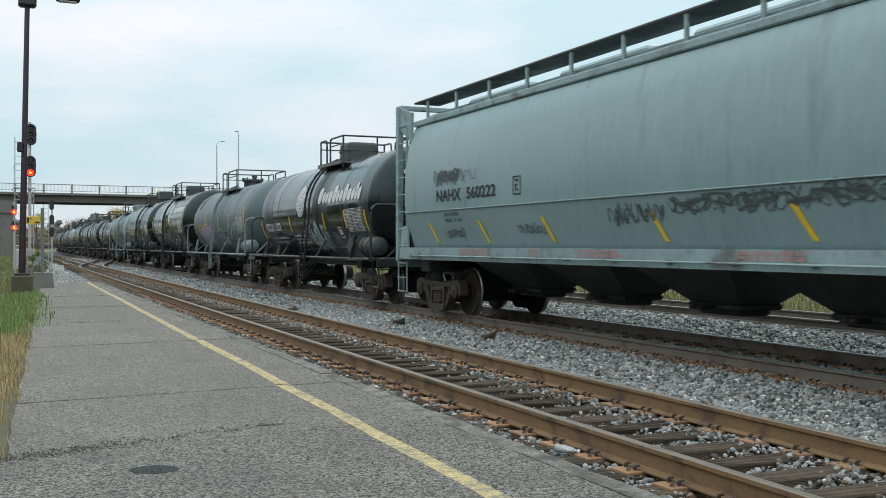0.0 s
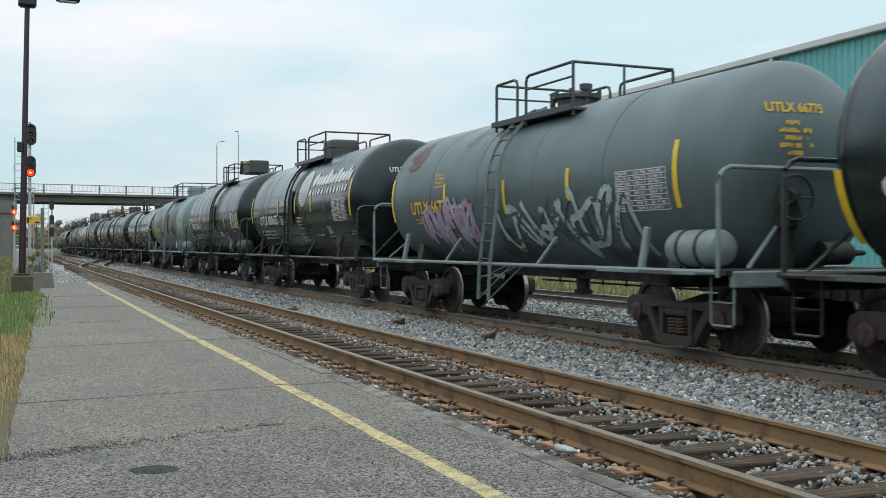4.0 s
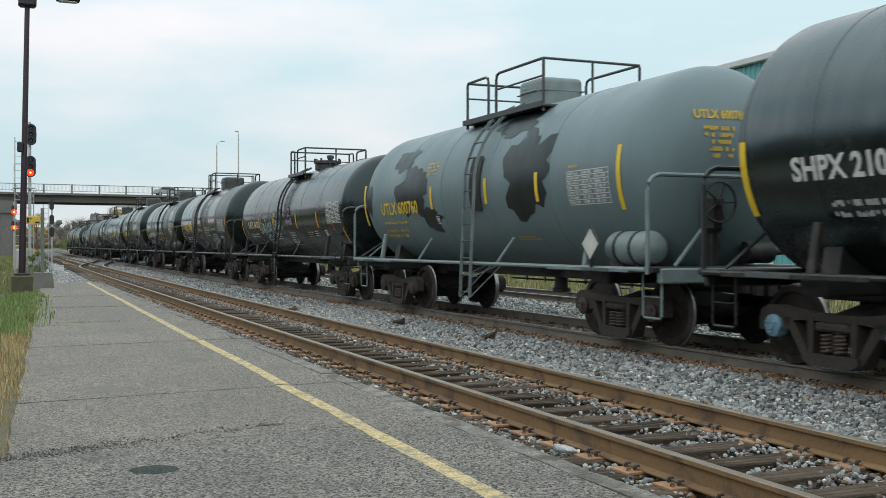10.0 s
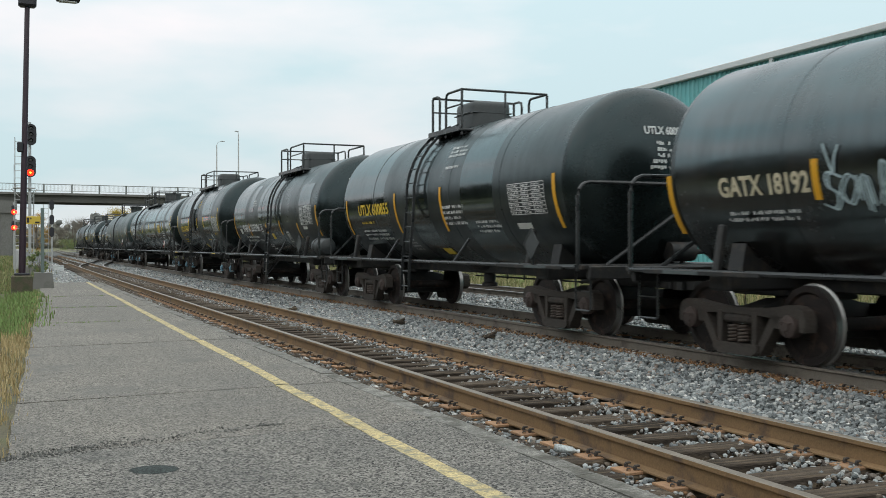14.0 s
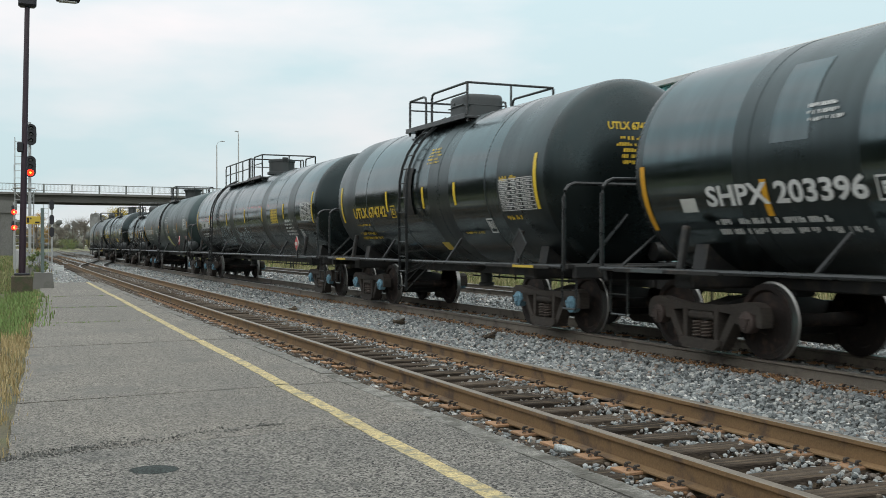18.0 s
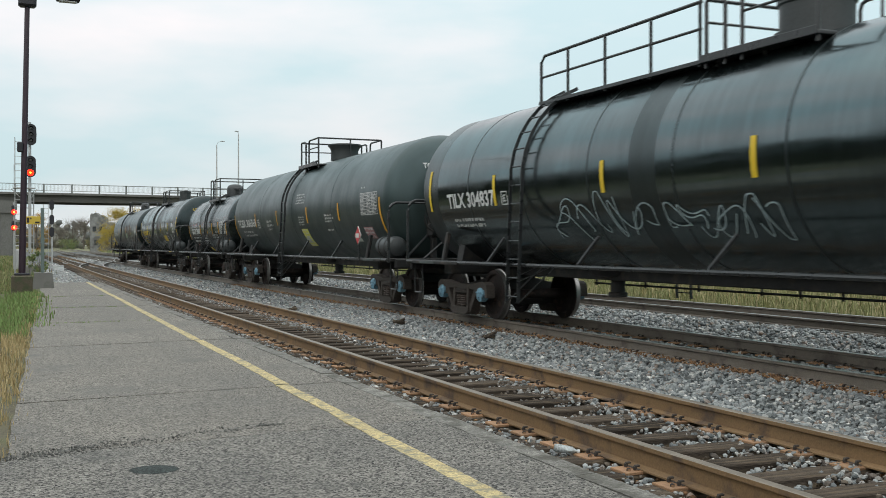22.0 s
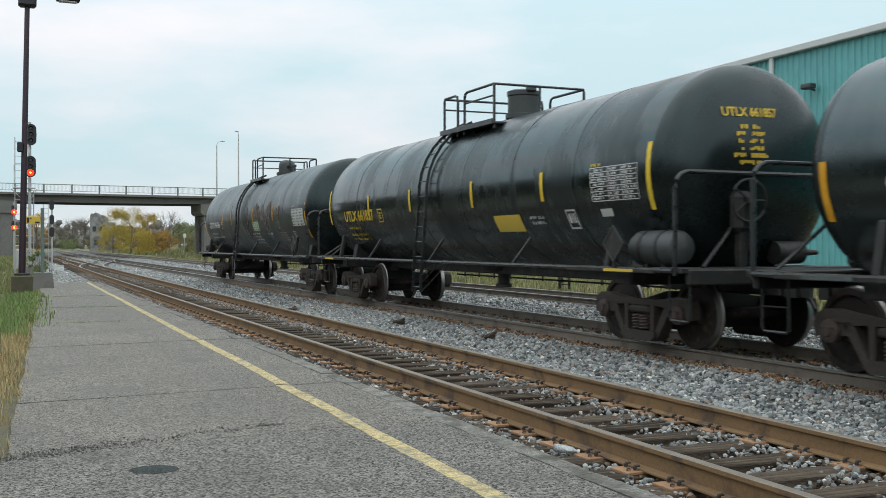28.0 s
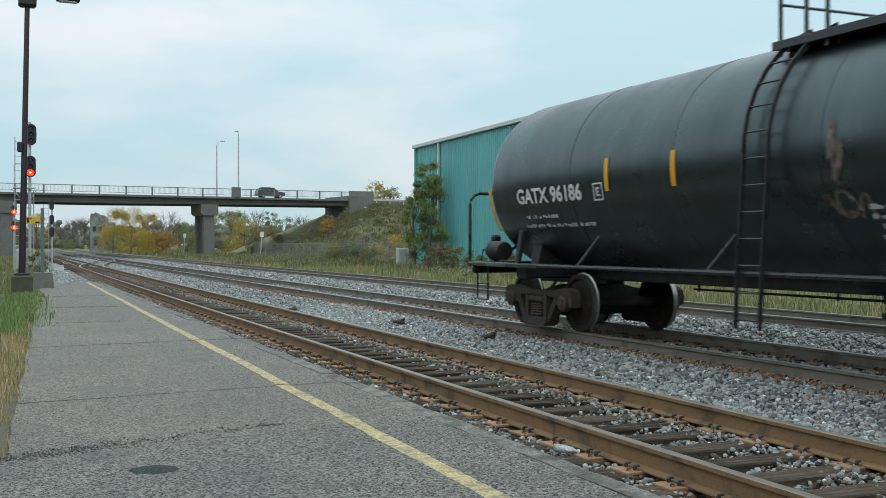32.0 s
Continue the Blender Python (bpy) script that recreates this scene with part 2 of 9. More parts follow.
    if shine:
        sw = plus(noisy((0.8, 2.6, 0.8), 2.0, 6, 0.62, 0.6), noisy((0.45, 1.0, 0.45), 0.9, 3, 0.5), 0.5)
        sw = span(sw, 0.7, 0.8, 0.0, shine)
        ro = plus(sw, ro, 0.18 - rough)
        sp = plus(sw, sp, 0.95 - spec)
    l.new(ro, bsdf.inputs["Roughness"])
    l.new(sp, bsdf.inputs["Specular IOR Level"])
    bsdf.inputs["IOR"].default_value = ior
    # tints the reflections blue-green, in place of a bluer mirrored sky
    bsdf.inputs["Specular Tint"].default_value = (0.74, 0.95, 1.0, 1)
    bp = n.new("ShaderNodeBump")
    bp.inputs["Strength"].default_value = dents
    bp.inputs["Distance"].default_value = 0.03
    l.new(noisy((1, 1.2, 1), 1.3, 3), bp.inputs["Height"])
    l.new(bp.outputs["Normal"], bsdf.inputs["Normal"])
    return m


ASPHALT = surface("worn_asphalt", (0.172, 0.159, 0.139), 0.9, dark=0.72, light=1.24, scale=0.7, fine=160, bump=0.6,
                  stain=(0.125, 0.12, 0.11), stain_at=0.62, stain_scale=1.1, rnd=0.07, speck=0.85, speck_scale=85)
ASPHALT_DARK = surface("patched_asphalt", (0.142, 0.134, 0.12), 0.9, dark=0.68, light=1.3, scale=1.2, fine=130, bump=0.8,
                       stain=(0.092, 0.09, 0.083), stain_at=0.64, stain_scale=1.6, speck=1.0, speck_scale=80)
CRACK_GRIT = surface("dark_crack_grit", (0.09, 0.091, 0.084), 0.95, dark=0.5, light=1.6, scale=20, fine=120, bump=0.6)
TAR = surface("dark_tar", (0.04, 0.048, 0.046), 0.9, dark=0.6, light=1.5, scale=14, spec=0.2, fine=150, bump=0.6, speck=0.5, speck_scale=90)
CONCRETE = surface("weathered_concrete", (0.18, 0.178, 0.165), 0.85, dark=0.7, light=1.2, scale=1.5, fine=60, bump=0.3,
                   stain=(0.14, 0.14, 0.125), stain_at=0.6, stain_scale=2.0, rnd=0.05)
BRIDGE_CONCRETE = surface("stained_bridge_concrete", (0.155, 0.155, 0.145), 0.85, dark=0.65, light=1.2, scale=0.5, fine=12, bump=0.2,
                          stain=(0.10, 0.095, 0.085), stain_at=0.57, stain_scale=0.5, stretch=(1, 1, 0.5))
# darker, stained concrete for the girders and the walls between pier columns
GIRDER = surface("dark_girder_concrete", (0.092, 0.092, 0.084), 0.8, scale=0.4, fine=10, stain=(0.07, 0.065, 0.06), stain_at=0.58, stain_scale=0.6)
YELLOW_LINE = surface("faded_yellow_paint", (0.47, 0.38, 0.195), 0.85, dark=0.75, light=1.15, scale=3, fine=110, bump=0.4,
                      stain=(0.2, 0.19, 0.14), stain_at=0.56, stain_scale=14, speck=0.35, speck_scale=80)
RAIL_RUST = surface("rusty_rail_steel", (0.2, 0.122, 0.058), 0.75, dark=0.7, light=1.25, scale=1.2, fine=70, bump=0.3, stain=(0.09, 0.06, 0.042), stain_at=0.58, stain_scale=3)
RAIL_DULL = surface("grey_brown_rail_steel", (0.15, 0.128, 0.105), 0.7, dark=0.7, light=1.25, scale=1.2, fine=70, bump=0.3, stain=(0.075, 0.06, 0.05), stain_at=0.6)
RAIL_TOP_DULL = surface("dull_worn_rail_head", (0.24, 0.205, 0.165), 0.5, metal=0.5, dark=0.75, light=1.15, scale=2, fine=60, bump=0.1)
RAIL_TOP = surface("polished_rail_head", (0.36, 0.34, 0.32), 0.36, metal=0.9, dark=0.8, light=1.1, scale=2, fine=60, bump=0.05)
PLATE_RUST = surface("rusty_tie_plate", (0.27, 0.155, 0.085), 0.9, dark=0.7, light=1.3, scale=5, fine=90, bump=0.5, rnd=0.2)
TIE_WOOD = surface("weathered_tie_wood", (0.058, 0.046, 0.036), 0.95, dark=0.35, light=1.9, scale=3, fine=30, bump=1.0, spec=0.15, stretch=(0.5, 7, 7), rnd=0.45,
                   stain=(0.15, 0.115, 0.08), stain_at=0.57, stain_scale=3)
BALLAST_BED = surface("ballast_bed", (0.075, 0.078, 0.075), 0.95, dark=0.35, light=1.8, scale=9, fine=28, bump=1.0)
STONE = palette("ballast_stone", [(0, (0.0815, 0.0916, 0.0934)), (0.25, (0.175, 0.187, 0.189)), (0.55, (0.267, 0.284, 0.282)), (0.78, (0.352, 0.366, 0.358)),
                                  (0.86, (0.204, 0.148, 0.116)), (0.9, (0.306, 0.305, 0.289)), (0.96, (0.408, 0.404, 0.385)), (1, (0.672, 0.66, 0.626))], 0.85)
STONE_RUST = palette("rust_stained_stone", [(0, (0.05, 0.045, 0.04)), (0.35, (0.12, 0.1, 0.085)), (0.65, (0.16, 0.13, 0.1)), (0.88, (0.2, 0.19, 0.175)),
                                            (1, (0.42, 0.41, 0.39))], 0.9)
SOIL = surface("grassy_ground", (0.125, 0.13, 0.062), 0.95, dark=0.5, light=1.5, scale=0.35, fine=6, bump=0.6, stain=(0.16, 0.14, 0.085), stain_at=0.55, stain_scale=0.25)
GRASS = palette("mixed_grass", [(0, (0.085, 0.125, 0.045)), (0.3, (0.15, 0.19, 0.07)), (0.55, (0.22, 0.225, 0.095)), (0.8, (0.3, 0.27, 0.15)), (0.9, (0.2, 0.15, 0.09)), (1, (0.13, 0.165, 0.07))])
GRASS_GREEN = palette("green_weeds", [(0, (0.13, 0.2, 0.065)), (0.5, (0.2, 0.3, 0.1)), (0.8, (0.13, 0.17, 0.06)), (1, (0.2, 0.18, 0.09))])
GRASS_DRY = palette("dry_straw_grass", [(0, (0.3, 0.22, 0.1)), (0.4, (0.46, 0.37, 0.2)), (0.8, (0.4, 0.31, 0.16)), (1, (0.2, 0.19, 0.08))])
LEAF_YELLOW = palette("yellow_autumn_leaf", [(0, (0.24, 0.18, 0.035)), (0.4, (0.4, 0.29, 0.045)), (0.75, (0.46, 0.36, 0.07)), (1, (0.24, 0.22, 0.06))])
LEAF_ORANGE = palette("orange_autumn_leaf", [(0, (0.23, 0.13, 0.035)), (0.5, (0.38, 0.22, 0.05)), (1, (0.4, 0.29, 0.07))])
# the dull green and olive leaves are lightened a little to carry distance haze
LEAF_GREEN = palette("dull_green_leaf", [(0, (0.09, 0.13, 0.055)), (0.5, (0.14, 0.19, 0.075)), (0.85, (0.2, 0.22, 0.09)), (1, (0.26, 0.22, 0.09))])
LEAF_FRESH = palette("yellowing_green_leaf", [(0, (0.09, 0.15, 0.055)), (0.45, (0.15, 0.22, 0.08)), (0.8, (0.24, 0.27, 0.09)), (1, (0.34, 0.3, 0.09))])
LEAF_OLIVE = palette("olive_autumn_leaf", [(0, (0.12, 0.13, 0.055)), (0.45, (0.19, 0.185, 0.08)), (0.8, (0.25, 0.22, 0.095)), (1, (0.19, 0.14, 0.075))])
# near-black leaves that darken the tanks' reflections; only for growth out of view
LEAF_DARK = palette("dark_mirrored_leaf", [(0, (0.02, 0.03, 0.015)), (0.5, (0.035, 0.045, 0.022)), (1, (0.055, 0.055, 0.03))])
LEAF_RUSSET = palette("russet_brown_leaf", [(0, (0.1, 0.07, 0.04)), (0.5, (0.17, 0.11, 0.06)), (1, (0.16, 0.16, 0.07))])
LEAF_RED = palette("red_autumn_leaf", [(0, (0.16, 0.05, 0.03)), (0.6, (0.26, 0.1, 0.05)), (1, (0.2, 0.13, 0.06))])
TWIG = palette("grey_brown_twig", [(0, (0.12, 0.11, 0.1)), (1, (0.19, 0.17, 0.15))])
BARK = surface("grey_bark", (0.11, 0.095, 0.08), 0.95, scale=2, fine=25, bump=0.8, stretch=(1, 1, 0.3))
TEAL = surface("teal_metal_cladding", (0.12, 0.37, 0.375), 0.5, dark=0.88, light=1.08, scale=0.4, fine=6, bump=0.03, stain=(0.12, 0.36, 0.37), stain_at=0.66, stain_scale=0.5, stretch=(1, 1, 0.3), rnd=0.04)
WHITE_TRIM = surface("white_metal_trim", (0.5, 0.52, 0.52), 0.45, dark=0.9, light=1.05, scale=1, fine=20, bump=0.02)
FENCE_STEEL = surface("dull_grey_fence_wire", (0.2, 0.21, 0.2), 0.6, dark=0.75, light=1.15, scale=3, fine=60, bump=0.05)
GALV = surface("galvanised_steel", (0.42, 0.43, 0.43), 0.5, metal=0.35, dark=0.85, light=1.1, scale=3, fine=60, bump=0.05)
DARK_RAILING = surface("grey_green_railing", (0.15, 0.165, 0.16), 0.6, scale=2, fine=40, bump=0.1)
POLE_PAINT = surface("dark_maroon_pole_paint", (0.024, 0.011, 0.02), 0.45, dark=0.8, light=1.2, scale=2, fine=40, bump=0.05)
SIGNAL_BLACK = surface("black_signal_housing", (0.012, 0.013, 0.018), 0.5, scale=4, fine=60, bump=0.05)
GREEN_POST = surface("green_grey_post_paint", (0.12, 0.16, 0.15), 0.5, scale=3, fine=50, bump=0.05)
SIGN_YELLOW = surface("yellow_sign_face", (0.6, 0.43, 0.06), 0.5, dark=0.92, light=1.05, scale=3, fine=60, bump=0.02)
SIGN_BLACK = surface("black_sign_print", (0.015, 0.015, 0.015), 0.5, bump=0)
RED_LAMP = glow("red_signal_lamp", (1.0, 0.015, 0.004), 4.0)
RED_CORE = glow("hot_signal_core", (1.0, 0.3, 0.03), 7.0)
LENS_OFF = surface("dark_signal_lens", (0.05, 0.05, 0.05), 0.2, bump=0)
PLASTIC_WHITE = surface("dirty_white_plastic", (0.66, 0.68, 0.68), 0.45, dark=0.8, light=1.1, scale=8, fine=50, bump=0.1)

BLACK_MATTE = tank_paint("matte_black_tank_paint", (0.0045, 0.0064, 0.0062), 0.3, 0.9, haze=0.35)
BLACK_GLOSS = tank_paint("glossy_black_tank_paint", (0.0032, 0.0048, 0.0048), 0.15, 1.0, haze=0.3, ior=1.72)
BLACK_SEMI = tank_paint("half_gloss_black_tank_paint", (0.0038, 0.0055, 0.0055), 0.22, 1.0, haze=0.3, ior=1.58)
BLACK_CHALKY = tank_paint("chalk_scuffed_black_tank_paint", (0.004, 0.0058, 0.0058), 0.3, 0.6, haze=0.4, shine=1.0, ior=1.55)
BLACK_HEAD = tank_paint("dull_black_head_paint", (0.0055, 0.0078, 0.0076), 0.25, 0.45, haze=0.3)
GREEN_GREY = tank_paint("dark_green_grey_tank_paint", (0.021, 0.032, 0.0305), 0.36, 0.8, haze=0.3)
BROWN_BLACK = tank_paint("rust_browned_black_tank_paint", (0.0075, 0.0058, 0.0052), 0.2, 1.0, rust=(0.022, 0.0135, 0.011), rust_at=0.57, ior=1.68)
GREY_PATCHED = tank_paint("grey_blue_tank_paint", (0.125, 0.172, 0.184), 0.4, 0.5, haze=0.2)
PATCH_BLACK = tank_paint("black_repaint_patch", (0.009, 0.012, 0.0125), 0.36, 0.4, haze=0.3)
SCAR_BROWN = surface("brown_rust_scar", (0.17, 0.128, 0.108), 0.8, dark=0.3, light=1.4, scale=6, fine=45, bump=0.1, stain=(0.012, 0.011, 0.0105), stain_at=0.55, stain_scale=16, stretch=(1, 1, 0.45))
GREY_STREAKED = tank_paint("streaked_grey_tank_paint", (0.078, 0.104, 0.11), 0.4, 0.6, patch=(0.03, 0.038, 0.039), patch_at=0.6, rust=(0.1, 0.062, 0.036), rust_at=0.76, haze=0.6)
BLACK_SCARRED = tank_paint("weathered_black_tank_paint", (0.0042, 0.0048, 0.0048), 0.3, 1.0, rust=(0.026, 0.018, 0.015), rust_at=0.72, haze=0.3, ior=1.55)
HOPPER_PAINT = surface("pale_grey_green_hopper_paint", (0.21, 0.305, 0.315), 0.36, dark=0.88, light=1.07, scale=0.6, fine=8, bump=0.05,
                       stain=(0.15, 0.215, 0.225), stain_at=0.66, stain_scale=1.3, stretch=(1, 1.6, 0.35))
HOPPER_FRAME = surface("pale_grey_frame_paint", (0.25, 0.345, 0.35), 0.55, dark=0.7, light=1.1, scale=1.5, fine=20, bump=0.1, stain=(0.12, 0.13, 0.12), stain_at=0.62, stain_scale=2)
UNDER_BLACK = surface("grimy_black_steel", (0.013, 0.013, 0.013), 0.62, dark=0.6, light=1.6, scale=2.5, fine=30, bump=0.2, stain=(0.045, 0.035, 0.028), stain_at=0.6, stain_scale=4)
TRUCK_STEEL = surface("grimy_brown_truck_steel", (0.046, 0.039, 0.034), 0.75, spec=0.3, dark=0.6, light=1.5, scale=4, fine=35, bump=0.3, stain=(0.06, 0.045, 0.038), stain_at=0.62, stain_scale=5, rnd=0.25)
SPRING_STEEL = surface("dusty_spring_steel", (0.075, 0.055, 0.045), 0.6, scale=6, fine=60, bump=0.2)
WHEEL_STEEL = surface("dark_wheel_steel", (0.017, 0.013, 0.012), 0.65, spec=0.25, dark=0.6, light=1.5, scale=4, fine=40, bump=0.2, stain=(0.06, 0.038, 0.03), stain_at=0.6, stain_scale=6)
WHEEL_RIM = surface("bright_wheel_tread", (0.32, 0.31, 0.3), 0.35, metal=0.85, dark=0.8, light=1.1, scale=3, fine=40, bump=0.05)
CAP_BLUE = surface("blue_bearing_cap", (0.17, 0.33, 0.43), 0.5, dark=0.6, light=1.2, scale=9, fine=50, bump=0.1, stain=(0.04, 0.06, 0.08), stain_at=0.6, stain_scale=16)
CAP_RUST = surface("rusty_bearing_cap", (0.055, 0.038, 0.033), 0.7, dark=0.6, light=1.3, scale=9, fine=50, bump=0.2)
PIPE_BLACK = surface("black_handrail_paint", (0.02, 0.022, 0.023), 0.32, dark=0.8, light=1.4, scale=5, fine=60, bump=0.1)
PIPE_GREY = surface("grey_handrail_paint", (0.17, 0.215, 0.22), 0.5, dark=0.7, light=1.2, scale=5, fine=60, bump=0.1)
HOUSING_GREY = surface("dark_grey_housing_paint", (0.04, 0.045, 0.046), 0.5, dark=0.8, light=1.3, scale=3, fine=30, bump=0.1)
WHITE_STENCIL = surface("white_stencil_paint", (0.6, 0.61, 0.6), 0.6, dark=0.75, light=1.1, scale=6, fine=50, bump=0)
CREAM_STENCIL = surface("cream_stencil_paint", (0.52, 0.46, 0.32), 0.6, dark=0.75, light=1.1, scale=6, fine=50, bump=0)
YELLOW_STENCIL = surface("yellow_stencil_paint", (0.62, 0.42, 0.03), 0.6, dark=0.75, light=1.1, scale=6, fine=50, bump=0)
STRIPE_YELLOW = surface("yellow_reflective_stripe", (0.72, 0.5, 0.03), 0.45, dark=0.8, light=1.05, scale=4, fine=40, bump=0)
STRIPE_ORANGE = surface("amber_reflective_stripe", (0.68, 0.34, 0.02), 0.45, dark=0.8, light=1.05, scale=4, fine=40, bump=0)
GRAFFITI_WHITE = surface("pale_blue_spray_paint", (0.36, 0.46, 0.48), 0.7, dark=0.6, light=1.15, scale=5, fine=40, bump=0)
GRAFFITI_GREY = surface("dark_grey_spray_paint", (0.07, 0.085, 0.085), 0.7, dark=0.7, light=1.3, scale=5, fine=40, bump=0)
GRAFFITI_PINK = surface("faded_pink_spray_paint", (0.36, 0.2, 0.28), 0.7, dark=0.7, light=1.2, scale=4, fine=40, bump=0, stain=(0.3, 0.28, 0.38), stain_at=0.52, stain_scale=3)
GRAFFITI_LILAC = surface("pale_lilac_spray_paint", (0.33, 0.33, 0.42), 0.7, dark=0.7, light=1.2, scale=4, fine=40, bump=0)
PAPER_WHITE = surface("white_data_panel", (0.5, 0.51, 0.48), 0.7, dark=0.85, light=1.08, scale=6, fine=60, bump=0)
PANEL_GREEN = surface("pale_green_label", (0.42, 0.52, 0.36), 0.6, bump=0)
PLACARD_RED = surface("red_placard", (0.5, 0.045, 0.05), 0.5, bump=0)
LABEL_YELLOW = surface("faded_lemon_label", (0.62, 0.6, 0.12), 0.55, dark=0.9, light=1.06, scale=6, fine=60, bump=0)
CHALK = surface("chalky_white_streak", (0.12, 0.145, 0.15), 0.8, dark=0.4, light=1.3, scale=5, fine=30, bump=0, stretch=(1, 4, 0.5))
PINK_FADED = surface("faded_red_label", (0.42, 0.22, 0.22), 0.6, dark=0.8, light=1.2, scale=10, bump=0)


def glass(name, color, rough=0.05):
    m = bpy.data.materials.new(name)
    m.use_nodes = True
    b = m.node_tree.nodes["Principled BSDF"]
    b.inputs["Base Color"].default_value = (*color, 1)
    b.inputs["Roughness"].default_value = rough
    b.inputs["Specular IOR Level"].default_value = 0.6
    return m


CAR_GLASS = glass("dark_car_glass", (0.02, 0.024, 0.026))
CAR_GREY = surface("grey_brown_car_paint", (0.11, 0.105, 0.1), 0.28, bump=0, dark=0.95, light=1.05, coat=0.6)
CAR_DARK = surface("dark_grey_car_paint", (0.05, 0.052, 0.056), 0.28, bump=0, dark=0.95, light=1.05, coat=0.6)
CAR_SILVER = surface("silver_car_paint", (0.33, 0.35, 0.36), 0.28, bump=0, dark=0.95, light=1.05, coat=0.6)
TYRE = surface("black_tyre_rubber", (0.018, 0.018, 0.018), 0.85, bump=0.1)
RUIN_WALL = surface("weathered_pale_render", (0.24, 0.245, 0.24), 0.85, dark=0.6, light=1.2, scale=0.5, fine=5, bump=0.3, stain=(0.1, 0.1, 0.095), stain_at=0.52, stain_scale=0.6)
FOOTING = surface("mossy_brown_footing", (0.095, 0.08, 0.055), 0.92, dark=0.6, light=1.3, scale=3, fine=40, bump=0.4, stain=(0.06, 0.07, 0.035), stain_at=0.55, stain_scale=4)
BOTTLE = surface("cloudy_grey_plastic", (0.36, 0.39, 0.39), 0.3, dark=0.5, light=1.4, scale=14, fine=60, bump=0.2)
SCRUB = palette("brown_green_scrub", [(0, (0.06, 0.07, 0.032)), (0.35, (0.1, 0.11, 0.045)), (0.6, (0.15, 0.135, 0.06)), (0.85, (0.2, 0.165, 0.085)), (1, (0.09, 0.06, 0.04))])
VERGE = surface("dry_earth_verge", (0.1, 0.088, 0.052), 0.95, dark=0.5, light=1.5, scale=3, fine=40, bump=0.6, stain=(0.09, 0.095, 0.045), stain_at=0.55, stain_scale=1.5)
GRASS_LUSH = palette("autumn_meadow_grass", [(0, (0.12, 0.14, 0.055)), (0.3, (0.2, 0.21, 0.085)), (0.6, (0.29, 0.27, 0.13)), (0.85, (0.4, 0.34, 0.2)), (1, (0.17, 0.19, 0.08))])
EDGE_STONE = surface("worn_edge_stone", (0.185, 0.178, 0.16), 0.92, dark=0.45, light=1.4, scale=5, fine=70, bump=0.8, stain=(0.075, 0.07, 0.058), stain_at=0.54, stain_scale=4, rnd=0.15, speck=0.35, speck_scale=60)
RUST_FLAKE = palette("rust_flakes", [(0, (0.11, 0.065, 0.04)), (0.5, (0.23, 0.125, 0.062)), (0.85, (0.32, 0.19, 0.1)), (1, (0.3, 0.29, 0.27))], 0.9)
# ---- ground and tracks ----
TRACKS = (4.85, 9.25, 14.68)


def bend(i, y):
    """How far a track has curved to the far side at y metres along it."""
    y = max(y, 0.0)
    return y * y / (9000.0 if i == 0 else 20000.0) if y < 95 or i else 95 * 95 / 9000.0 + (y - 95) * 0.012


def cx(i, y):
    return TRACKS[i] + bend(i, y)


def heading(i, y):
    return -math.degrees(math.atan(cx(i, y + 0.5) - cx(i, y - 0.5)))


rng = np.random.default_rng(7)


def ground_sheet():
    xs = [-2000, -300, -60, -12, -4, -1, 1, 3, 17, 24, 34, 60, 120, 400, 2500]
    ys = [-1500, -200, -40, -10, 0, 10, 20, 40, 70, 110, 160, 230, 400, 900, 3000]
    mb = MB()
    nx = len(xs)
    for y in ys:
        for x in xs:
            z = -0.36
            if x > 17 and x < 200:
                z = -0.3
            mb.v.append((x, y, z))
    for j in range(len(ys) - 1):
        for i in range(nx - 1):
            mb.f.append((j * nx + i, j * nx + i + 1, (j + 1) * nx + i + 1, (j + 1) * nx + i))
    return tagged(part("ground", mb, SOIL), "olive-brown grassy ground beside the railway tracks", "ground", kind="structure")


ground_sheet()


def ballast_bed():
    """The broad bed of crushed stone on which the three tracks lie."""
    sec = [(1.3, -0.37), (3.0, -0.3), (6.2, -0.29), (6.9, -0.3), (7.6, -0.22), (10.9, -0.2), (11.9, -0.33), (12.9, -0.24), (16.4, -0.22), (17.8, -0.38)]
    ys = [-30 + 4 * i for i in range(75)]
    mb = MB()
    m = len(sec)
    for y in ys:
        for k, (x, z) in enumerate(sec):
            i = 0 if k < 3 else 1 if k < 7 else 2
            mb.v.append((x + bend(i, y), y, z + 0.02 * noise.noise(Vector((x, y * 0.3, 0)))))
    for j in range(len(ys) - 1):
        for k in range(m - 1):
            mb.f.append((j * m + k, j * m + k + 1, (j + 1) * m + k + 1, (j + 1) * m + k))
    return tagged(part("ballast_bed", mb, BALLAST_BED), "grey crushed-stone ballast bed under three tracks", "ballast", kind="structure")


ballast_bed()

ICO_T = (1 + 5 ** 0.5) / 2
ICO_V = np.array([(-1, ICO_T, 0), (1, ICO_T, 0), (-1, -ICO_T, 0), (1, -ICO_T, 0), (0, -1, ICO_T), (0, 1, ICO_T), (0, -1, -ICO_T), (0, 1, -ICO_T),
                  (ICO_T, 0, -1), (ICO_T, 0, 1), (-ICO_T, 0, -1), (-ICO_T, 0, 1)], dtype=float) / 1.9
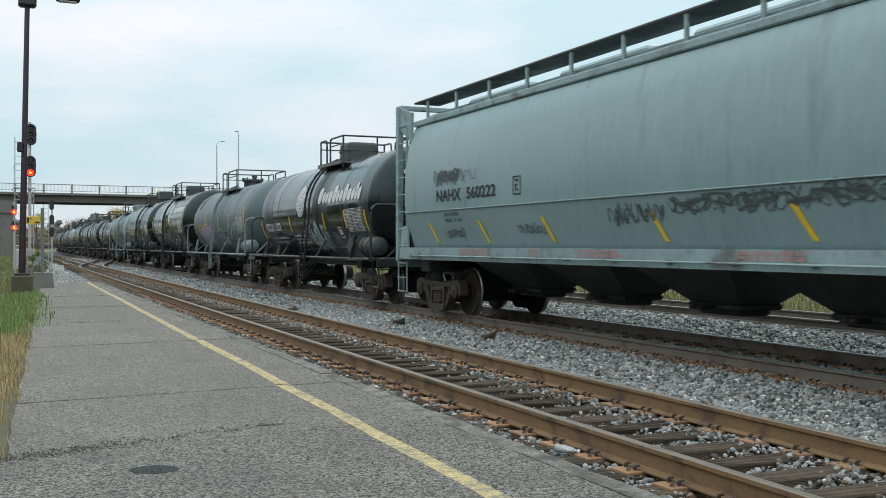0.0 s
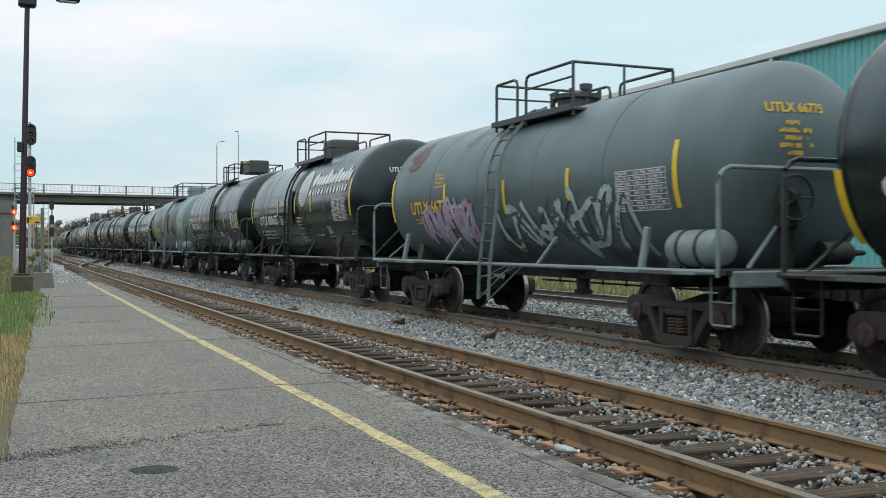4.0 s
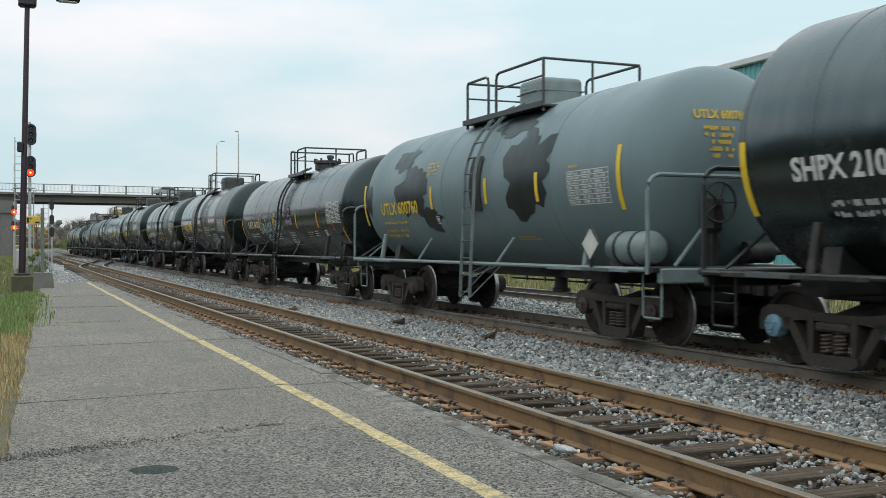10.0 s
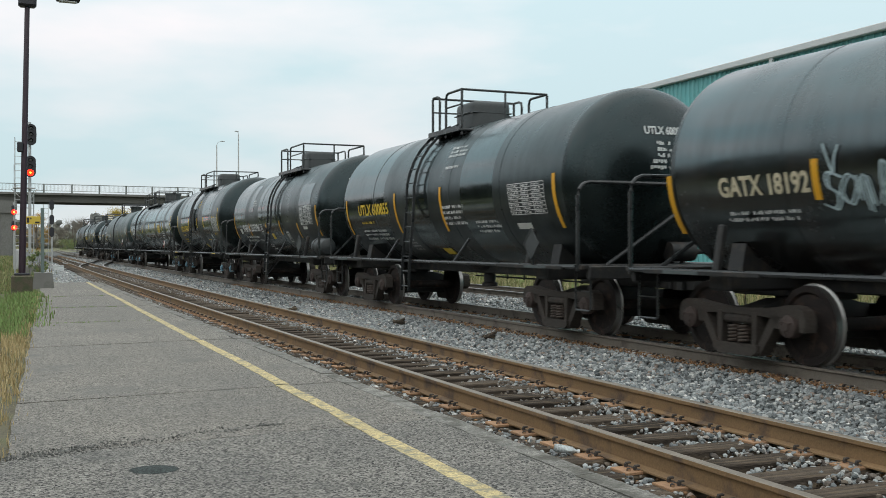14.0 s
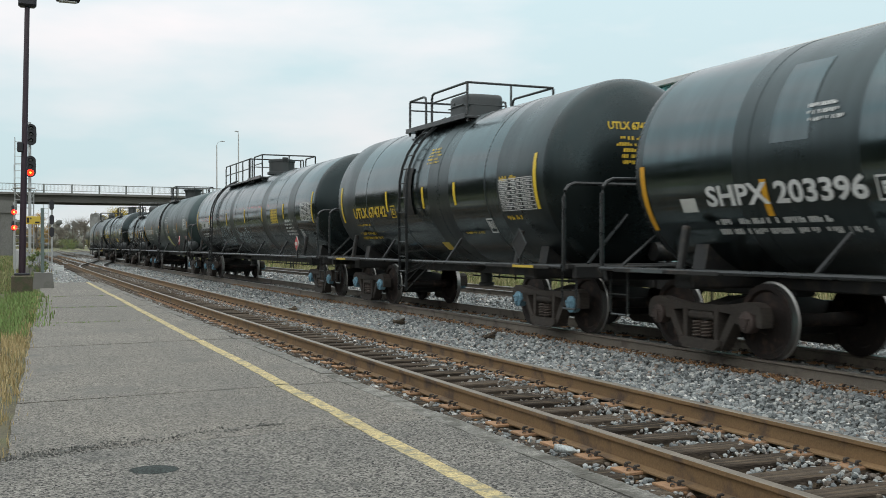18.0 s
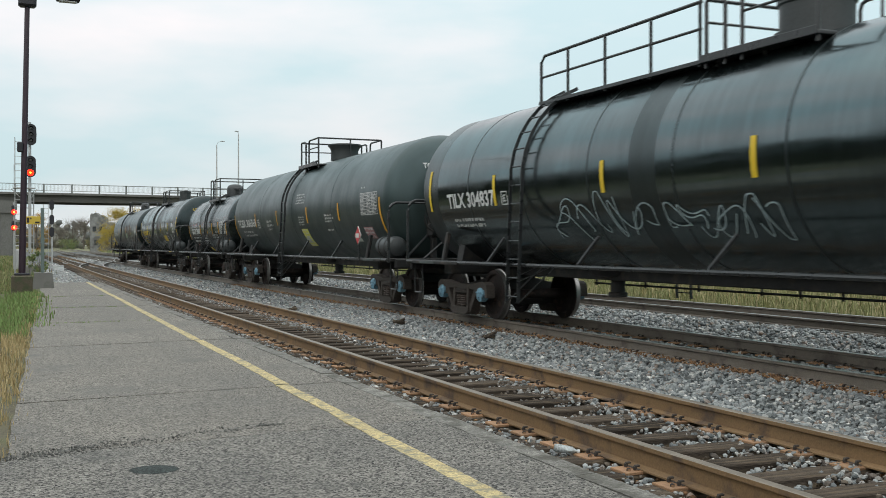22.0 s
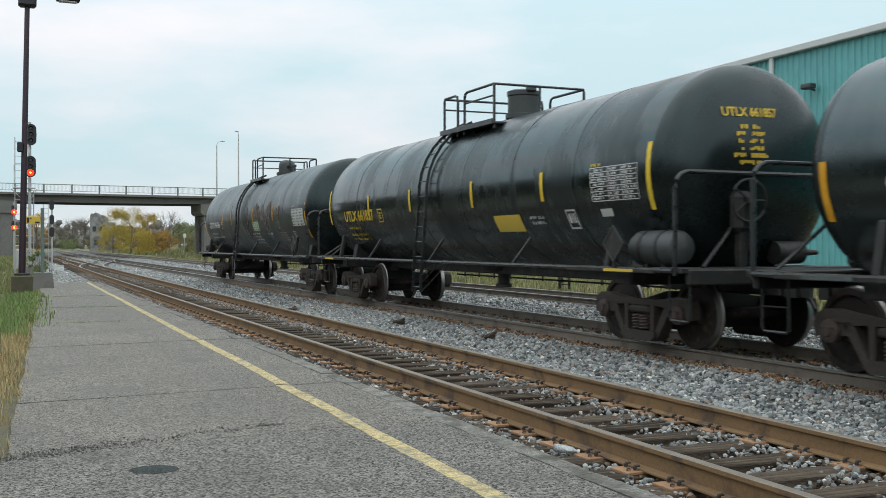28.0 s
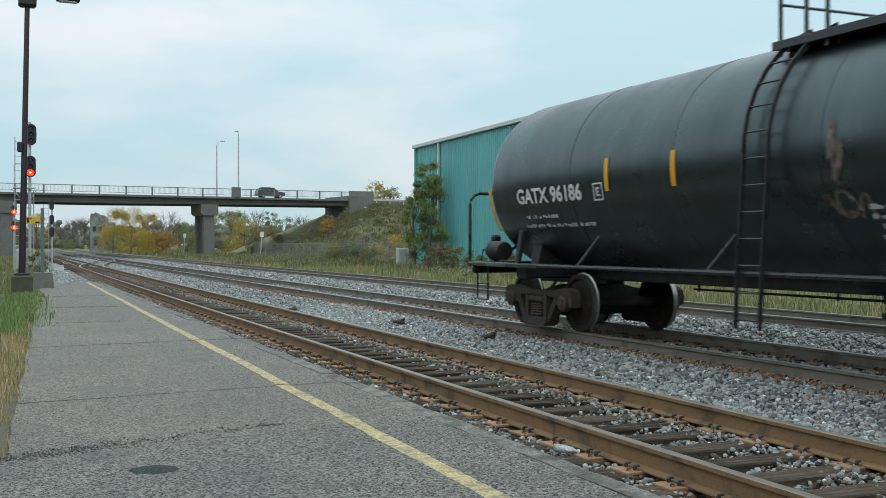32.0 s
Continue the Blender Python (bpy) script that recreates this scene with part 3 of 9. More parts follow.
ICO_F = np.array([(0, 11, 5), (0, 5, 1), (0, 1, 7), (0, 7, 10), (0, 10, 11), (1, 5, 9), (5, 11, 4), (11, 10, 2), (10, 7, 6), (7, 1, 8),
                  (3, 9, 4), (3, 4, 2), (3, 2, 6), (3, 6, 8), (3, 8, 9), (4, 9, 5), (2, 4, 11), (6, 2, 10), (8, 6, 7), (9, 8, 1)])


def stones(name, centres, sizes, material, label):
    """Loose crushed stones, each an angular lump of its own."""
    n = len(centres)
    r = rng.uniform(0.62, 1.25, (n, 12, 1)) * ICO_V[None]
    r *= rng.uniform(0.7, 1.25, (n, 1, 3))
    a = rng.uniform(0, 6.283, (n, 2))
    c, s = np.cos(a), np.sin(a)
    x = r[:, :, 0] * c[:, :1] - r[:, :, 1] * s[:, :1]
    y = r[:, :, 0] * s[:, :1] + r[:, :, 1] * c[:, :1]
    z = r[:, :, 2]
    y2 = y * c[:, 1:] - z * s[:, 1:]
    z2 = y * s[:, 1:] + z * c[:, 1:]
    v = np.stack([x, y2, z2 * 0.85], 2) * sizes[:, None, None] + centres[:, None, :]
    f = (ICO_F[None] + (np.arange(n) * 12)[:, None, None]).reshape(-1, 3)
    ob = new(name, soup(name, v.reshape(-1, 3), f, material))
    return tagged(ob, label, "ballast", kind="stuff")


def strip(n, x0, x1, y0, y1, z, track, power=1.0, lift=0.03):
    y = y0 + (y1 - y0) * rng.random(n) ** power
    x = rng.uniform(x0, x1, n) + np.array([bend(track, q) for q in y])
    zz = z(x) if callable(z) else np.full(n, z)
    return np.stack([x, y, zz + rng.uniform(-0.012, lift, n)], 1)


mid = lambda x: -0.215 - 0.08 * np.clip(1 - np.abs(x - 7.0) / 0.9, 0, 1)
far_mid = lambda x: -0.215 - 0.1 * np.clip(1 - np.abs(x - 11.95) / 1.0, 0, 1)
c1 = np.concatenate([strip(38000, 5.75, 8.42, 2.0, 26, mid, 1, 1.25, 0.04), strip(16000, 5.8, 8.3, 20, 75, mid, 1, 1.2, 0.04)])
stones("ballast_stones", c1, rng.uniform(0.014, 0.036, len(c1)) * (1 + 0.014 * c1[:, 1]), STONE, "grey and bluish crushed stones between the two nearer tracks")
bay = lambda x: -0.232 - 0.03 * np.cos((x - 4.85) * 5.0)
c2 = np.concatenate([strip(9500, 4.2, 5.5, 2.0, 34, bay, 0, 1.3), strip(5000, 3.48, 4.02, 2.0, 34, -0.222, 0, 1.3)])
stones("ballast_stones", c2, rng.uniform(0.013, 0.03, len(c2)), STONE, "pale grey stones between the ties of the platform track")
c6 = np.concatenate([strip(16000, 4.2, 5.5, 2.0, 60, bay, 0, 1.2), strip(8000, 3.48, 4.02, 2.0, 60, -0.222, 0, 1.2)])
stones("ballast_stones", c6, rng.uniform(0.012, 0.028, len(c6)) * (1 + 0.008 * c6[:, 1]), STONE_RUST, "rust-stained brown stones between the ties of the platform track")
c4 = np.concatenate([strip(1500, 3.9, 4.25, 2.0, 34, -0.225, 0, 1.3), strip(1500, 5.45, 5.8, 2.0, 34, -0.23, 0, 1.3), strip(4600, 8.2, 8.46, 2.0, 40, -0.175, 1, 1.2)])
stones("rusty_stones", c4, rng.uniform(0.011, 0.024, len(c4)), RUST_FLAKE, "rust-brown stones and flakes along the feet of the rails")
c7 = np.concatenate([strip(8000, 10.1, 13.9, 45, 120, far_mid, 2, 1.1, 0.05), strip(6000, 5.8, 8.3, 70, 130, mid, 1, 1.1, 0.05)])
stones("ballast_stones", c7, rng.uniform(0.05, 0.09, len(c7)), STONE, "grey crushed stones between the far tracks")
c5 = np.concatenate([strip(7000, 1.7, 4.0, 41.6, 64, -0.3, 0, 1.1), strip(4000, 1.9, 4.1, 60, 100, -0.3, 0, 1.1)])
stones("ballast_stones", c5, rng.uniform(0.03, 0.055, len(c5)) * (1 + 0.006 * c5[:, 1]), STONE, "grey gravel beyond the end of the platform")
c3 = np.concatenate([strip(20000, 10.1, 13.9, 5, 45, far_mid, 2, 1.2, 0.04), strip(5000, 8.6, 9.95, 5, 40, -0.215, 1, 1.2)])
stones("ballast_stones", c3, rng.uniform(0.022, 0.042, len(c3)) * (1 + 0.01 * c3[:, 1]), STONE, "pale grey crushed stones beyond the train's track")

RAIL_SEC = [(-0.07, -0.172), (0.07, -0.172), (0.07, -0.16), (0.012, -0.145), (0.010, -0.045), (0.036, -0.035), (0.036, -0.006), (0.028, 0.0),
            (-0.028, 0.0), (-0.036, -0.006), (-0.036, -0.035), (-0.010, -0.045), (-0.012, -0.145), (-0.07, -0.16)]


def rail_mesh(centre, ys, steel):
    """A flat-bottomed rail, its head worn bright."""
    me = bpy.data.meshes.new("rail")
    vs, fs, mi = [], [], []
    m = len(RAIL_SEC)
    for y in ys:
        c = centre(y)
        vs += [(c + a, y, b) for a, b in RAIL_SEC]
    for j in range(len(ys) - 1):
        for k in range(m):
            k2 = (k + 1) % m
            fs.append((j * m + k, j * m + k2, (j + 1) * m + k2, (j + 1) * m + k))
            mi.append(1 if k in (6, 7, 8) else 0)
    fs += [tuple(range(m))[::-1], tuple(range((len(ys) - 1) * m, len(ys) * m))]
    mi += [0, 0]
    me.from_pydata(vs, [], fs)
    me.materials.append(steel)
    me.materials.append(RAIL_TOP_DULL if steel == RAIL_RUST else RAIL_TOP)
    me.polygons.foreach_set("material_index", mi)
    return me


def tie_meshes():
    out = []
    for k in range(4):
        mb = MB()
        q = random.Random(k)
        mb.box((0, 0, -0.085), (2.56 + q.uniform(-0.05, 0.05), 0.22 + q.uniform(-0.01, 0.015), 0.17), 0.015)
        mb.v = [(x + q.uniform(-0.006, 0.006), y + q.uniform(-0.008, 0.008), z + q.uniform(-0.006, 0.004)) for x, y, z in mb.v]
        me = mb.mesh("tie", 0)
        me.materials.append(TIE_WOOD)
        out.append(me)
    return out


def plate_mesh():
    """A steel plate under a rail with its shoulders and four spikes."""
    mb = MB()
    mb.box((0, 0, 0.008), (0.4, 0.21, 0.022), 0.004)
    for sx in (-1, 1):
        mb.box((sx * 0.086, 0, 0.022), (0.022, 0.18, 0.018), 0.004)
        for sy in (-1, 1):
            mb.box((sx * 0.1, sy * 0.055, 0.034), (0.026, 0.022, 0.032), 0.005)
            mb.box((sx * 0.085, sy * 0.055, 0.05), (0.042, 0.028, 0.013), 0.005)
        mb.box((sx * 0.15, 0.05 * sx, 0.026), (0.026, 0.026, 0.026), 0.006)
    return mb.mesh("tie_plate", 0)


TIES = tie_meshes()
PLATE = plate_mesh()
PLATE.materials.append(PLATE_RUST)
PLATE.materials.append(TRUCK_STEEL)
for pg in PLATE.polygons:
    pg.material_index = 1 if pg.center.z > 0.026 else 0


def build_track(i, steel, label, y_end, ties_to, plates_to):
    tr = thing("track_%d" % (i + 1), (0, 0, 0), label, "railway track", kind="structure")
    ys = [-25 + 5 * k for k in range(int((y_end + 25) / 5) + 1)]
    for sx in (-1, 1):
        part("rail", rail_mesh(lambda y: cx(i, y) + sx * 0.7525, ys, steel), None, tr)
    q = random.Random(30 + i)
    y = -3.2
    k = 0
    while y < ties_to:
        sink = 0.0 if i == 0 else 0.035
        t = part("tie", TIES[q.randrange(4)], None, tr)
        t.matrix_basis = pose(cx(i, y) + q.uniform(-0.05, 0.05), y, -0.186 - sink + q.uniform(-0.006, 0.004), 0, q.uniform(-0.4, 0.4), heading(i, y) + q.uniform(-1.2, 1.2))
        if y < plates_to:
            for sx in (-1, 1):
                p = part("tie_plate", PLATE, None, tr)
                p.matrix_basis = pose(cx(i, y) + sx * 0.7525, y, -0.187, 0, 0, heading(i, y) + (180 if sx > 0 else 0))
        y += 0.508 + q.uniform(-0.03, 0.03)
        k += 1
    return tr


T1 = build_track(0, RAIL_RUST, "rusty empty track on dark wooden ties with brown tie plates", 150, 88, 34)
T2 = build_track(1, RAIL_DULL, "grey-brown main track carrying the freight train", 330, 62, 26)
T3 = build_track(2, RAIL_DULL, "empty track beyond the train beside the meadow", 330, 50, 0)


def far_ties():
    mb = MB()
    for i, y0, y1 in ((0, 88, 150), (1, 62, 200), (2, 50, 200)):
        y = y0
        while y < y1:
            mb.box((cx(i, y), y, -0.265), (2.55, 0.22, 0.16))
            y += 0.51
    return tagged(part("far_ties", mb, TIE_WOOD, smooth=0), "dark wooden ties of the far tracks", "railway ties", kind="stuff")


far_ties()


def crossover():
    """Switch rails that lead from the nearest track over to the main one."""
    th = thing("track_switch", (0, 0, 0), "rusty railway switch between two tracks, with pale worn rails", "railway switch", kind="structure")
    for sx in (-1, 1):
        def line(y, sx=sx):
            s = min(max((y - 66) / 46, 0), 1)
            s = s * s * (3 - 2 * s)
            return cx(0, y) * (1 - s) + cx(1, y) * s + sx * 0.7525
        ys = [66 + 2 * k for k in range(24)]
        me = rail_mesh(line, ys, RAIL_DULL)
        ob = part("closure_rail", me, None, th)
        ob.location.z = 0.004
    for sx in (-1, 1):
        mb = MB()
        y = 84
        mb.tube([(cx(0, y) + sx * 0.6, y, -0.1), (cx(0, y) + 1.0 * sx, y + 3, -0.06), (cx(0, y) + 1.5 * sx + 0.8, y + 9, -0.05)], 0.04, 6)
        part("guard_rail", mb, WHEEL_RIM, th)
    return th


crossover()
sw = thing("switch_machine", (cx(0, 70) - 1.95, 70, -0.34), "low white switch machine beside a rusty track", "switch machine")
mbx = MB().box((0, 0, 0.18), (0.62, 0.5, 0.3), 0.05)
part("case", mbx, PLASTIC_WHITE, sw)
part("lid", MB().box((0, 0, 0.36), (0.66, 0.54, 0.07), 0.03), PLASTIC_WHITE, sw)
part("throw_rod", MB().beam((0.3, 0, 0.12), (1.4, 0.05, 0.2), 0.05, 0.05, 0.01), UNDER_BLACK, sw)


# ---- platform ----
def plat_left(y):
    return -0.9 if y < 7.4 else -0.28 + 0.0415 * y


def plat_edge(y):
    return 3.44 + 0.7 * bend(0, y)


PLATFORM = thing("platform", (0, 0, 0), "low grey asphalt platform with a worn concrete edge", "railway platform", kind="structure")


def slab(y0, y1, material, z, left, right, name):
    """One bay of paving with slightly broken edges."""
    mb = MB()
    n = 8
    m = 10
    q = random.Random(int(y0 * 10) + len(name))
    top = []
    for j in range(n + 1):
        y = y0 + (y1 - y0) * j / n
        a, b = left(y), right(y)
        row = []
        for k in range(m + 1):
            x = a + (b - a) * k / m
            yy = y + 0.09 * (x - 0.3)
            if j in (0, n):
                yy += 0.028 * noise.noise(Vector((x * 2.5, y0 + j, 3.3)))
            xx = x + (0.04 * noise.noise(Vector((y * 1.5, x, 1.0))) if k == 0 else 0)
            edge = 0.006 if j in (0, n) else 0
            row.append((xx, yy, z - edge + 0.002 * noise.noise(Vector((x * 0.8, y * 0.8, 7)))))
        top.append(row)
    vs = [p for r in top for p in r]
    fs = [(j * (m + 1) + k, j * (m + 1) + k + 1, (j + 1) * (m + 1) + k + 1, (j + 1) * (m + 1) + k) for j in range(n) for k in range(m)]
    ring = [k for k in range(m + 1)] + [j * (m + 1) + m for j in range(1, n + 1)] + [n * (m + 1) + k for k in range(m - 1, -1, -1)] + [j * (m + 1) for j in range(n - 1, 0, -1)]
    base = len(vs)
    vs += [(vs[i][0], vs[i][1], z - 0.3) for i in ring]
    L = len(ring)
    fs += [(ring[i], base + i, base + (i + 1) % L, ring[(i + 1) % L]) for i in range(L)]
    mb.add(vs, fs)
    return part(name, mb, material, PLATFORM, smooth=30)


JOINTS = [-14, -6, 1.5, 7.5, 10.0, 15.35, 19.9, 24.8, 30.2, 35.6, 41.3]
for k in range(len(JOINTS) - 1):
    y0, y1 = JOINTS[k] + 0.012, JOINTS[k + 1] - 0.012
    slab(y0, y1, ASPHALT_DARK if y1 < 7.6 else ASPHALT, -0.045 + 0.002 * ((k * 7) % 3 - 1), plat_left, lambda y: plat_edge(y) - 0.19, "asphalt_slab")
y = -14.0
kk = 0
while y < 41:
    y1 = min(y + 2.75, 41.3)
    slab(y + 0.006, y1 - 0.006, EDGE_STONE, -0.047 - 0.004 * (kk % 3), lambda q: plat_edge(q) - 0.168, lambda q: plat_edge(q) + 0.02 * noise.noise(Vector((q * 1.3, 2, 5))), "edge_stone")
    y = y1
    kk += 1
part("platform_bed", MB().prism([(-0.95, -13.9), (2.8, -13.9), (2.8, 10), (3.0, 41.2), (1.7, 41.2), (0.0, 8), (-0.95, 7)], -0.36, -0.09, 2), TAR, PLATFORM, smooth=0)


def yellow_line():
    """The painted safety line, repainted in bays that do not quite meet."""
    bays = [(-10, 2.0, 0.0), (2.0, 7.9, 0.0), (7.9, 10.2, 0.005), (10.25, 15.5, 0.02), (15.57, 20.1, -0.01), (20.13, 25.0, 0.0), (25.03, 30.4, 0.01), (30.43, 35.8, 0), (35.83, 41.3, 0)]
    for y0, y1, dx in bays:
        mb = MB()
        n = max(int((y1 - y0) / 0.06), 2)
        for j in range(n + 1):
            y = y0 + (y1 - y0) * j / n
            c = 2.502 + 0.0135 * y + dx + 0.022 * noise.noise(Vector((0, y * 0.45, 5)))
            w = 0.064 + 0.008 * noise.noise(Vector((3, y * 2.2, 5)))
            for e in (-1, 1):
                mb.v.append((c + e * (w + 0.006 * noise.noise(Vector((e, y * 7, 2))) + 0.008 * noise.noise(Vector((e, y * 24, 8)))), y, -0.0412))
        base = len(mb.v)
        mb.v += [(a, b, -0.055) for a, b, c in mb.v]
        for j in range(n):
            mb.f.append((2 * j, 2 * j + 1, 2 * j + 3, 2 * j + 2))
            mb.f.append((2 * j, 2 * j + 2, base + 2 * j + 2, base + 2 * j))
            mb.f.append((2 * j + 1, base + 2 * j + 1, base + 2 * j + 3, 2 * j + 3))
        part("painted_line", mb, YELLOW_LINE, PLATFORM, "worn yellow painted safety line", smooth=0)


yellow_line()


def tar_patch():
    mb = MB()
    vs = []
    for k in range(22):
        a = 2 * math.pi * k / 22
        r = 1 + 0.16 * noise.noise(Vector((math.cos(a) * 2, math.sin(a) * 2, 4)))
        r += 0.05 * noise.noise(Vector((math.cos(a) * 7, math.sin(a) * 7, 1)))
        vs.append((0.155 * r * math.cos(a), 0.13 * r * math.sin(a), 0.0))
    top = [(x * 0.93, y * 0.93, 0.0025) for x, y, z in vs]
    mb.add(vs + top, [(k, (k + 1) % 22, 22 + (k + 1) % 22, 22 + k) for k in range(22)] + [tuple(range(22, 44))])
    ob = part("tar_patch", mb, TAR, PLATFORM, "dark oval tar patch")
    ob.matrix_basis = pose(0.893, 6.67, -0.042, 0, 0, -23)


tar_patch()


def crack(points, w, seed):
    """An open crack in the asphalt, filled with dark grit."""
    mb = MB()
    n = 0
    for (xa, ya), (xb, yb) in zip(points, points[1:]):
        m = max(int(math.hypot(xb - xa, yb - ya) / 0.04), 2)
        for j in range(m):
            s = j / m
            x, y = xa + (xb - xa) * s, ya + (yb - ya) * s
            y += 0.05 * noise.noise(Vector((x * 5, y * 3, seed))) + 0.02 * noise.noise(Vector((x * 22, y * 9, seed)))
            h = w * max(0.05, 0.3 + 1.6 * noise.noise(Vector((x * 9, y * 9, seed + 4))) + 0.8 * noise.noise(Vector((x * 31, y * 31, seed))))
            mb.v += [(x, y - h, -0.0405), (x, y + h, -0.0405)]
            n += 1
    mb.f = [(2 * j, 2 * j + 2, 2 * j + 3, 2 * j + 1) for j in range(n - 1)]
    return part("crack", mb, CRACK_GRIT, PLATFORM, "dark open crack in the asphalt", smooth=0)


crack([(-0.4, 7.3), (0.14, 7.49), (0.72, 7.62)], 0.012, 1)
crack([(0.72, 7.62), (1.3, 7.85), (1.89, 7.97), (2.8, 8.1)], 0.006, 2)


def loose_grit():
    """Dark grit broken loose along the front edge of the old surfacing."""
    way = ((-0.3, 7.33), (0.14, 7.49), (0.45, 7.56), (0.8, 7.66), (1.3, 7.85), (1.9, 7.98))
    g = random.Random(17)
    pts = []
    for k in range(900):
        u = g.random() ** 2.4 * 4.999
        (xa, ya), (xb, yb) = way[int(u)], way[int(u) + 1]
        t = u - int(u)
        pts.append((xa + (xb - xa) * t + g.gauss(0, 0.03), ya + (yb - ya) * t + g.gauss(0.0, 0.085) - 0.03, -0.042))
    for k in range(60):
        pts.append((1.95 + g.gauss(0, 0.06), 7.97 + g.gauss(0, 0.025), -0.041))
    c = np.array(pts)
    stones("loose_grit", c, rng.uniform(0.003, 0.009, len(c)), CRACK_GRIT, "dark loose grit along a worn edge in the asphalt")


loose_grit()
crack([(0.9, 12.0), (1.5, 12.5), (2.3, 12.3)], 0.006, 3)
crack([(2.0, 18.2), (2.3, 16.9), (3.0, 16.6)], 0.008, 4)
crack([(0.6, 22.3), (1.5, 22.8), (2.6, 22.2)], 0.01, 5)
verge = MB()
for j in range(58):
    y = -12 + j * 0.8
    e = max(plat_left(y - 0.5), plat_left(y), plat_left(y + 0.5)) + 0.1
    verge.v += [(-9.0, y, -0.14), (e - 0.8, y, -0.085 + 0.02 * noise.noise(Vector((1, y, 3)))), (e, y, -0.066)]
verge.f = [(3 * j + k, 3 * j + k + 1, 3 * j + k + 4, 3 * j + k + 3) for j in range(57) for k in range(2)]
tagged(part("verge", verge, VERGE), "earth verge along the back of the platform", "ground", kind="structure")


# ---- road bridge ----
BRIDGE = thing("road_bridge", (0, 158.2, 0.39), "grey concrete road bridge over the tracks with dark metal railings", "bridge", kind="structure", rz=4.3)


def bridge():
    x0, x1 = -60.0, 53.5
    part("deck_edge", MB().box(((x0 + x1) / 2, 0.0, 8.38), (x1 - x0, 0.35, 0.3), 0.04), BRIDGE_CONCRETE, BRIDGE)
    part("deck_slab", MB().box(((x0 + x1) / 2, 5.2, 8.4), (x1 - x0, 10.0, 0.36), 0.02), BRIDGE_CONCRETE, BRIDGE)
    part("deck_edge", MB().box(((x0 + x1) / 2, 10.4, 8.38), (x1 - x0, 0.35, 0.3), 0.04), BRIDGE_CONCRETE, BRIDGE)
    for gy in (0.75, 3.7, 6.7, 9.7):
        mb = MB()
        xs = [x0, -1.0, 14.5, 28.6, 41, x1]
        dep = [0.95, 0.95, 1.0, 0.88, 0.82, 0.72]
        for x, d in zip(xs, dep):
            mb.v += [(x, gy - 0.22, 8.22), (x, gy + 0.22, 8.22), (x, gy + 0.22, 8.22 - d), (x, gy - 0.22, 8.22 - d)]
        for j in range(len(xs) - 1):
            for k in range(4):
                mb.f.append((4 * j + k, 4 * j + (k + 1) % 4, 4 * j + 4 + (k + 1) % 4, 4 * j + 4 + k))
        mb.f += [(0, 1, 2, 3), tuple(4 * (len(xs) - 1) + k for k in range(4))]
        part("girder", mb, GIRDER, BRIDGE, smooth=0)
    for px in (0.9, 30.1):
        pier = part("pier_cap", MB().prism([(-1.35, 7.34), (1.35, 7.34), (1.35, 6.0), (1.0, 5.6), (-1.0, 5.6), (-1.35, 6.0)], 0.2, 6.6, 1), BRIDGE_CONCRETE, BRIDGE, smooth=0)
        pier.location.x = px
        for py in (1.15, 5.65):
            c = part("pier_column", MB().box((0, py, 2.4), (1.7, 1.2, 6.5), 0.06), BRIDGE_CONCRETE, BRIDGE)
            c.location.x = px
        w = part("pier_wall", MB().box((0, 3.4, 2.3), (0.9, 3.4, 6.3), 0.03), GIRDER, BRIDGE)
        w.location.x = px
    part("abutment", MB().box((54.6, 5.2, 6.1), (2.6, 11.2, 6.2), 0.05), BRIDGE_CONCRETE, BRIDGE)
    part("abutment_parapet", MB().box((55.6, 0.0, 8.7), (4.4, 0.4, 2.6), 0.05), CONCRETE, BRIDGE)
    # railings, bay by bay
    part("approach_road", MB().box((110, 5.2, 8.2), (112, 9.6, 0.84), 0.02), ASPHALT, BRIDGE)
    part("roadway", MB().box(((x0 + x1) / 2, 5.2, 8.6), (x1 - x0, 8.6, 0.04), 0.0), ASPHALT, BRIDGE)
    post = MB().box((0, 0, 0.67), (0.2, 0.2, 1.34), 0.015).mesh("railing_post")
    bay = MB()
    bay.beam((0.05, 0, 1.27), (3.8, 0, 1.27), 0.1, 0.1, 0.01)
    bay.beam((0.05, 0, 0.32), (3.8, 0, 0.32), 0.06, 0.06, 0.01)
    for k in range(20):
        bay.beam((0.16 + k * 0.185, 0, 0.32), (0.16 + k * 0.185, 0, 1.25), 0.02, 0.02)
    bay = bay.mesh("railing_bay", 0)
    for row in (0.0,):
        x = x0 + 0.4
        while x < 52.5:
            if row or abs(x - 33.9) > 1.2:
                p = part("railing_post", post, DARK_RAILING, BRIDGE)
                p.location = (x, row, 8.53)
            b = part("railing_bay", bay, DARK_RAILING, BRIDGE)
            b.location = (x, row, 8.53)
            x += 3.85
    part("lamp_plinth", MB().box((34.2, -0.1, 9.25), (1.35, 0.6, 1.7), 0.05), BRIDGE_CONCRETE, BRIDGE)


bridge()


def street_lamp(x, y, z0, h, arm, label):
    th = thing("street_lamp", (x, y, z0), label, "street lamp", "lamps on the bridge")
    part("pole", MB().tube([(0, 0, 0), (0, 0, h * 0.5), (0, 0, h - 0.6)], 0.13, 8, 0.09), GALV, th)
    part("arm", MB().tube([(0, 0, h - 0.6), (arm * 0.25, 0, h - 0.15), (arm, 0, h)], 0.055, 6, 0.04), GALV, th)
    part("lantern", MB().box((arm * 1.15, 0, h + 0.02), (0.62, 0.26, 0.14), 0.05), GALV, th)
    return th


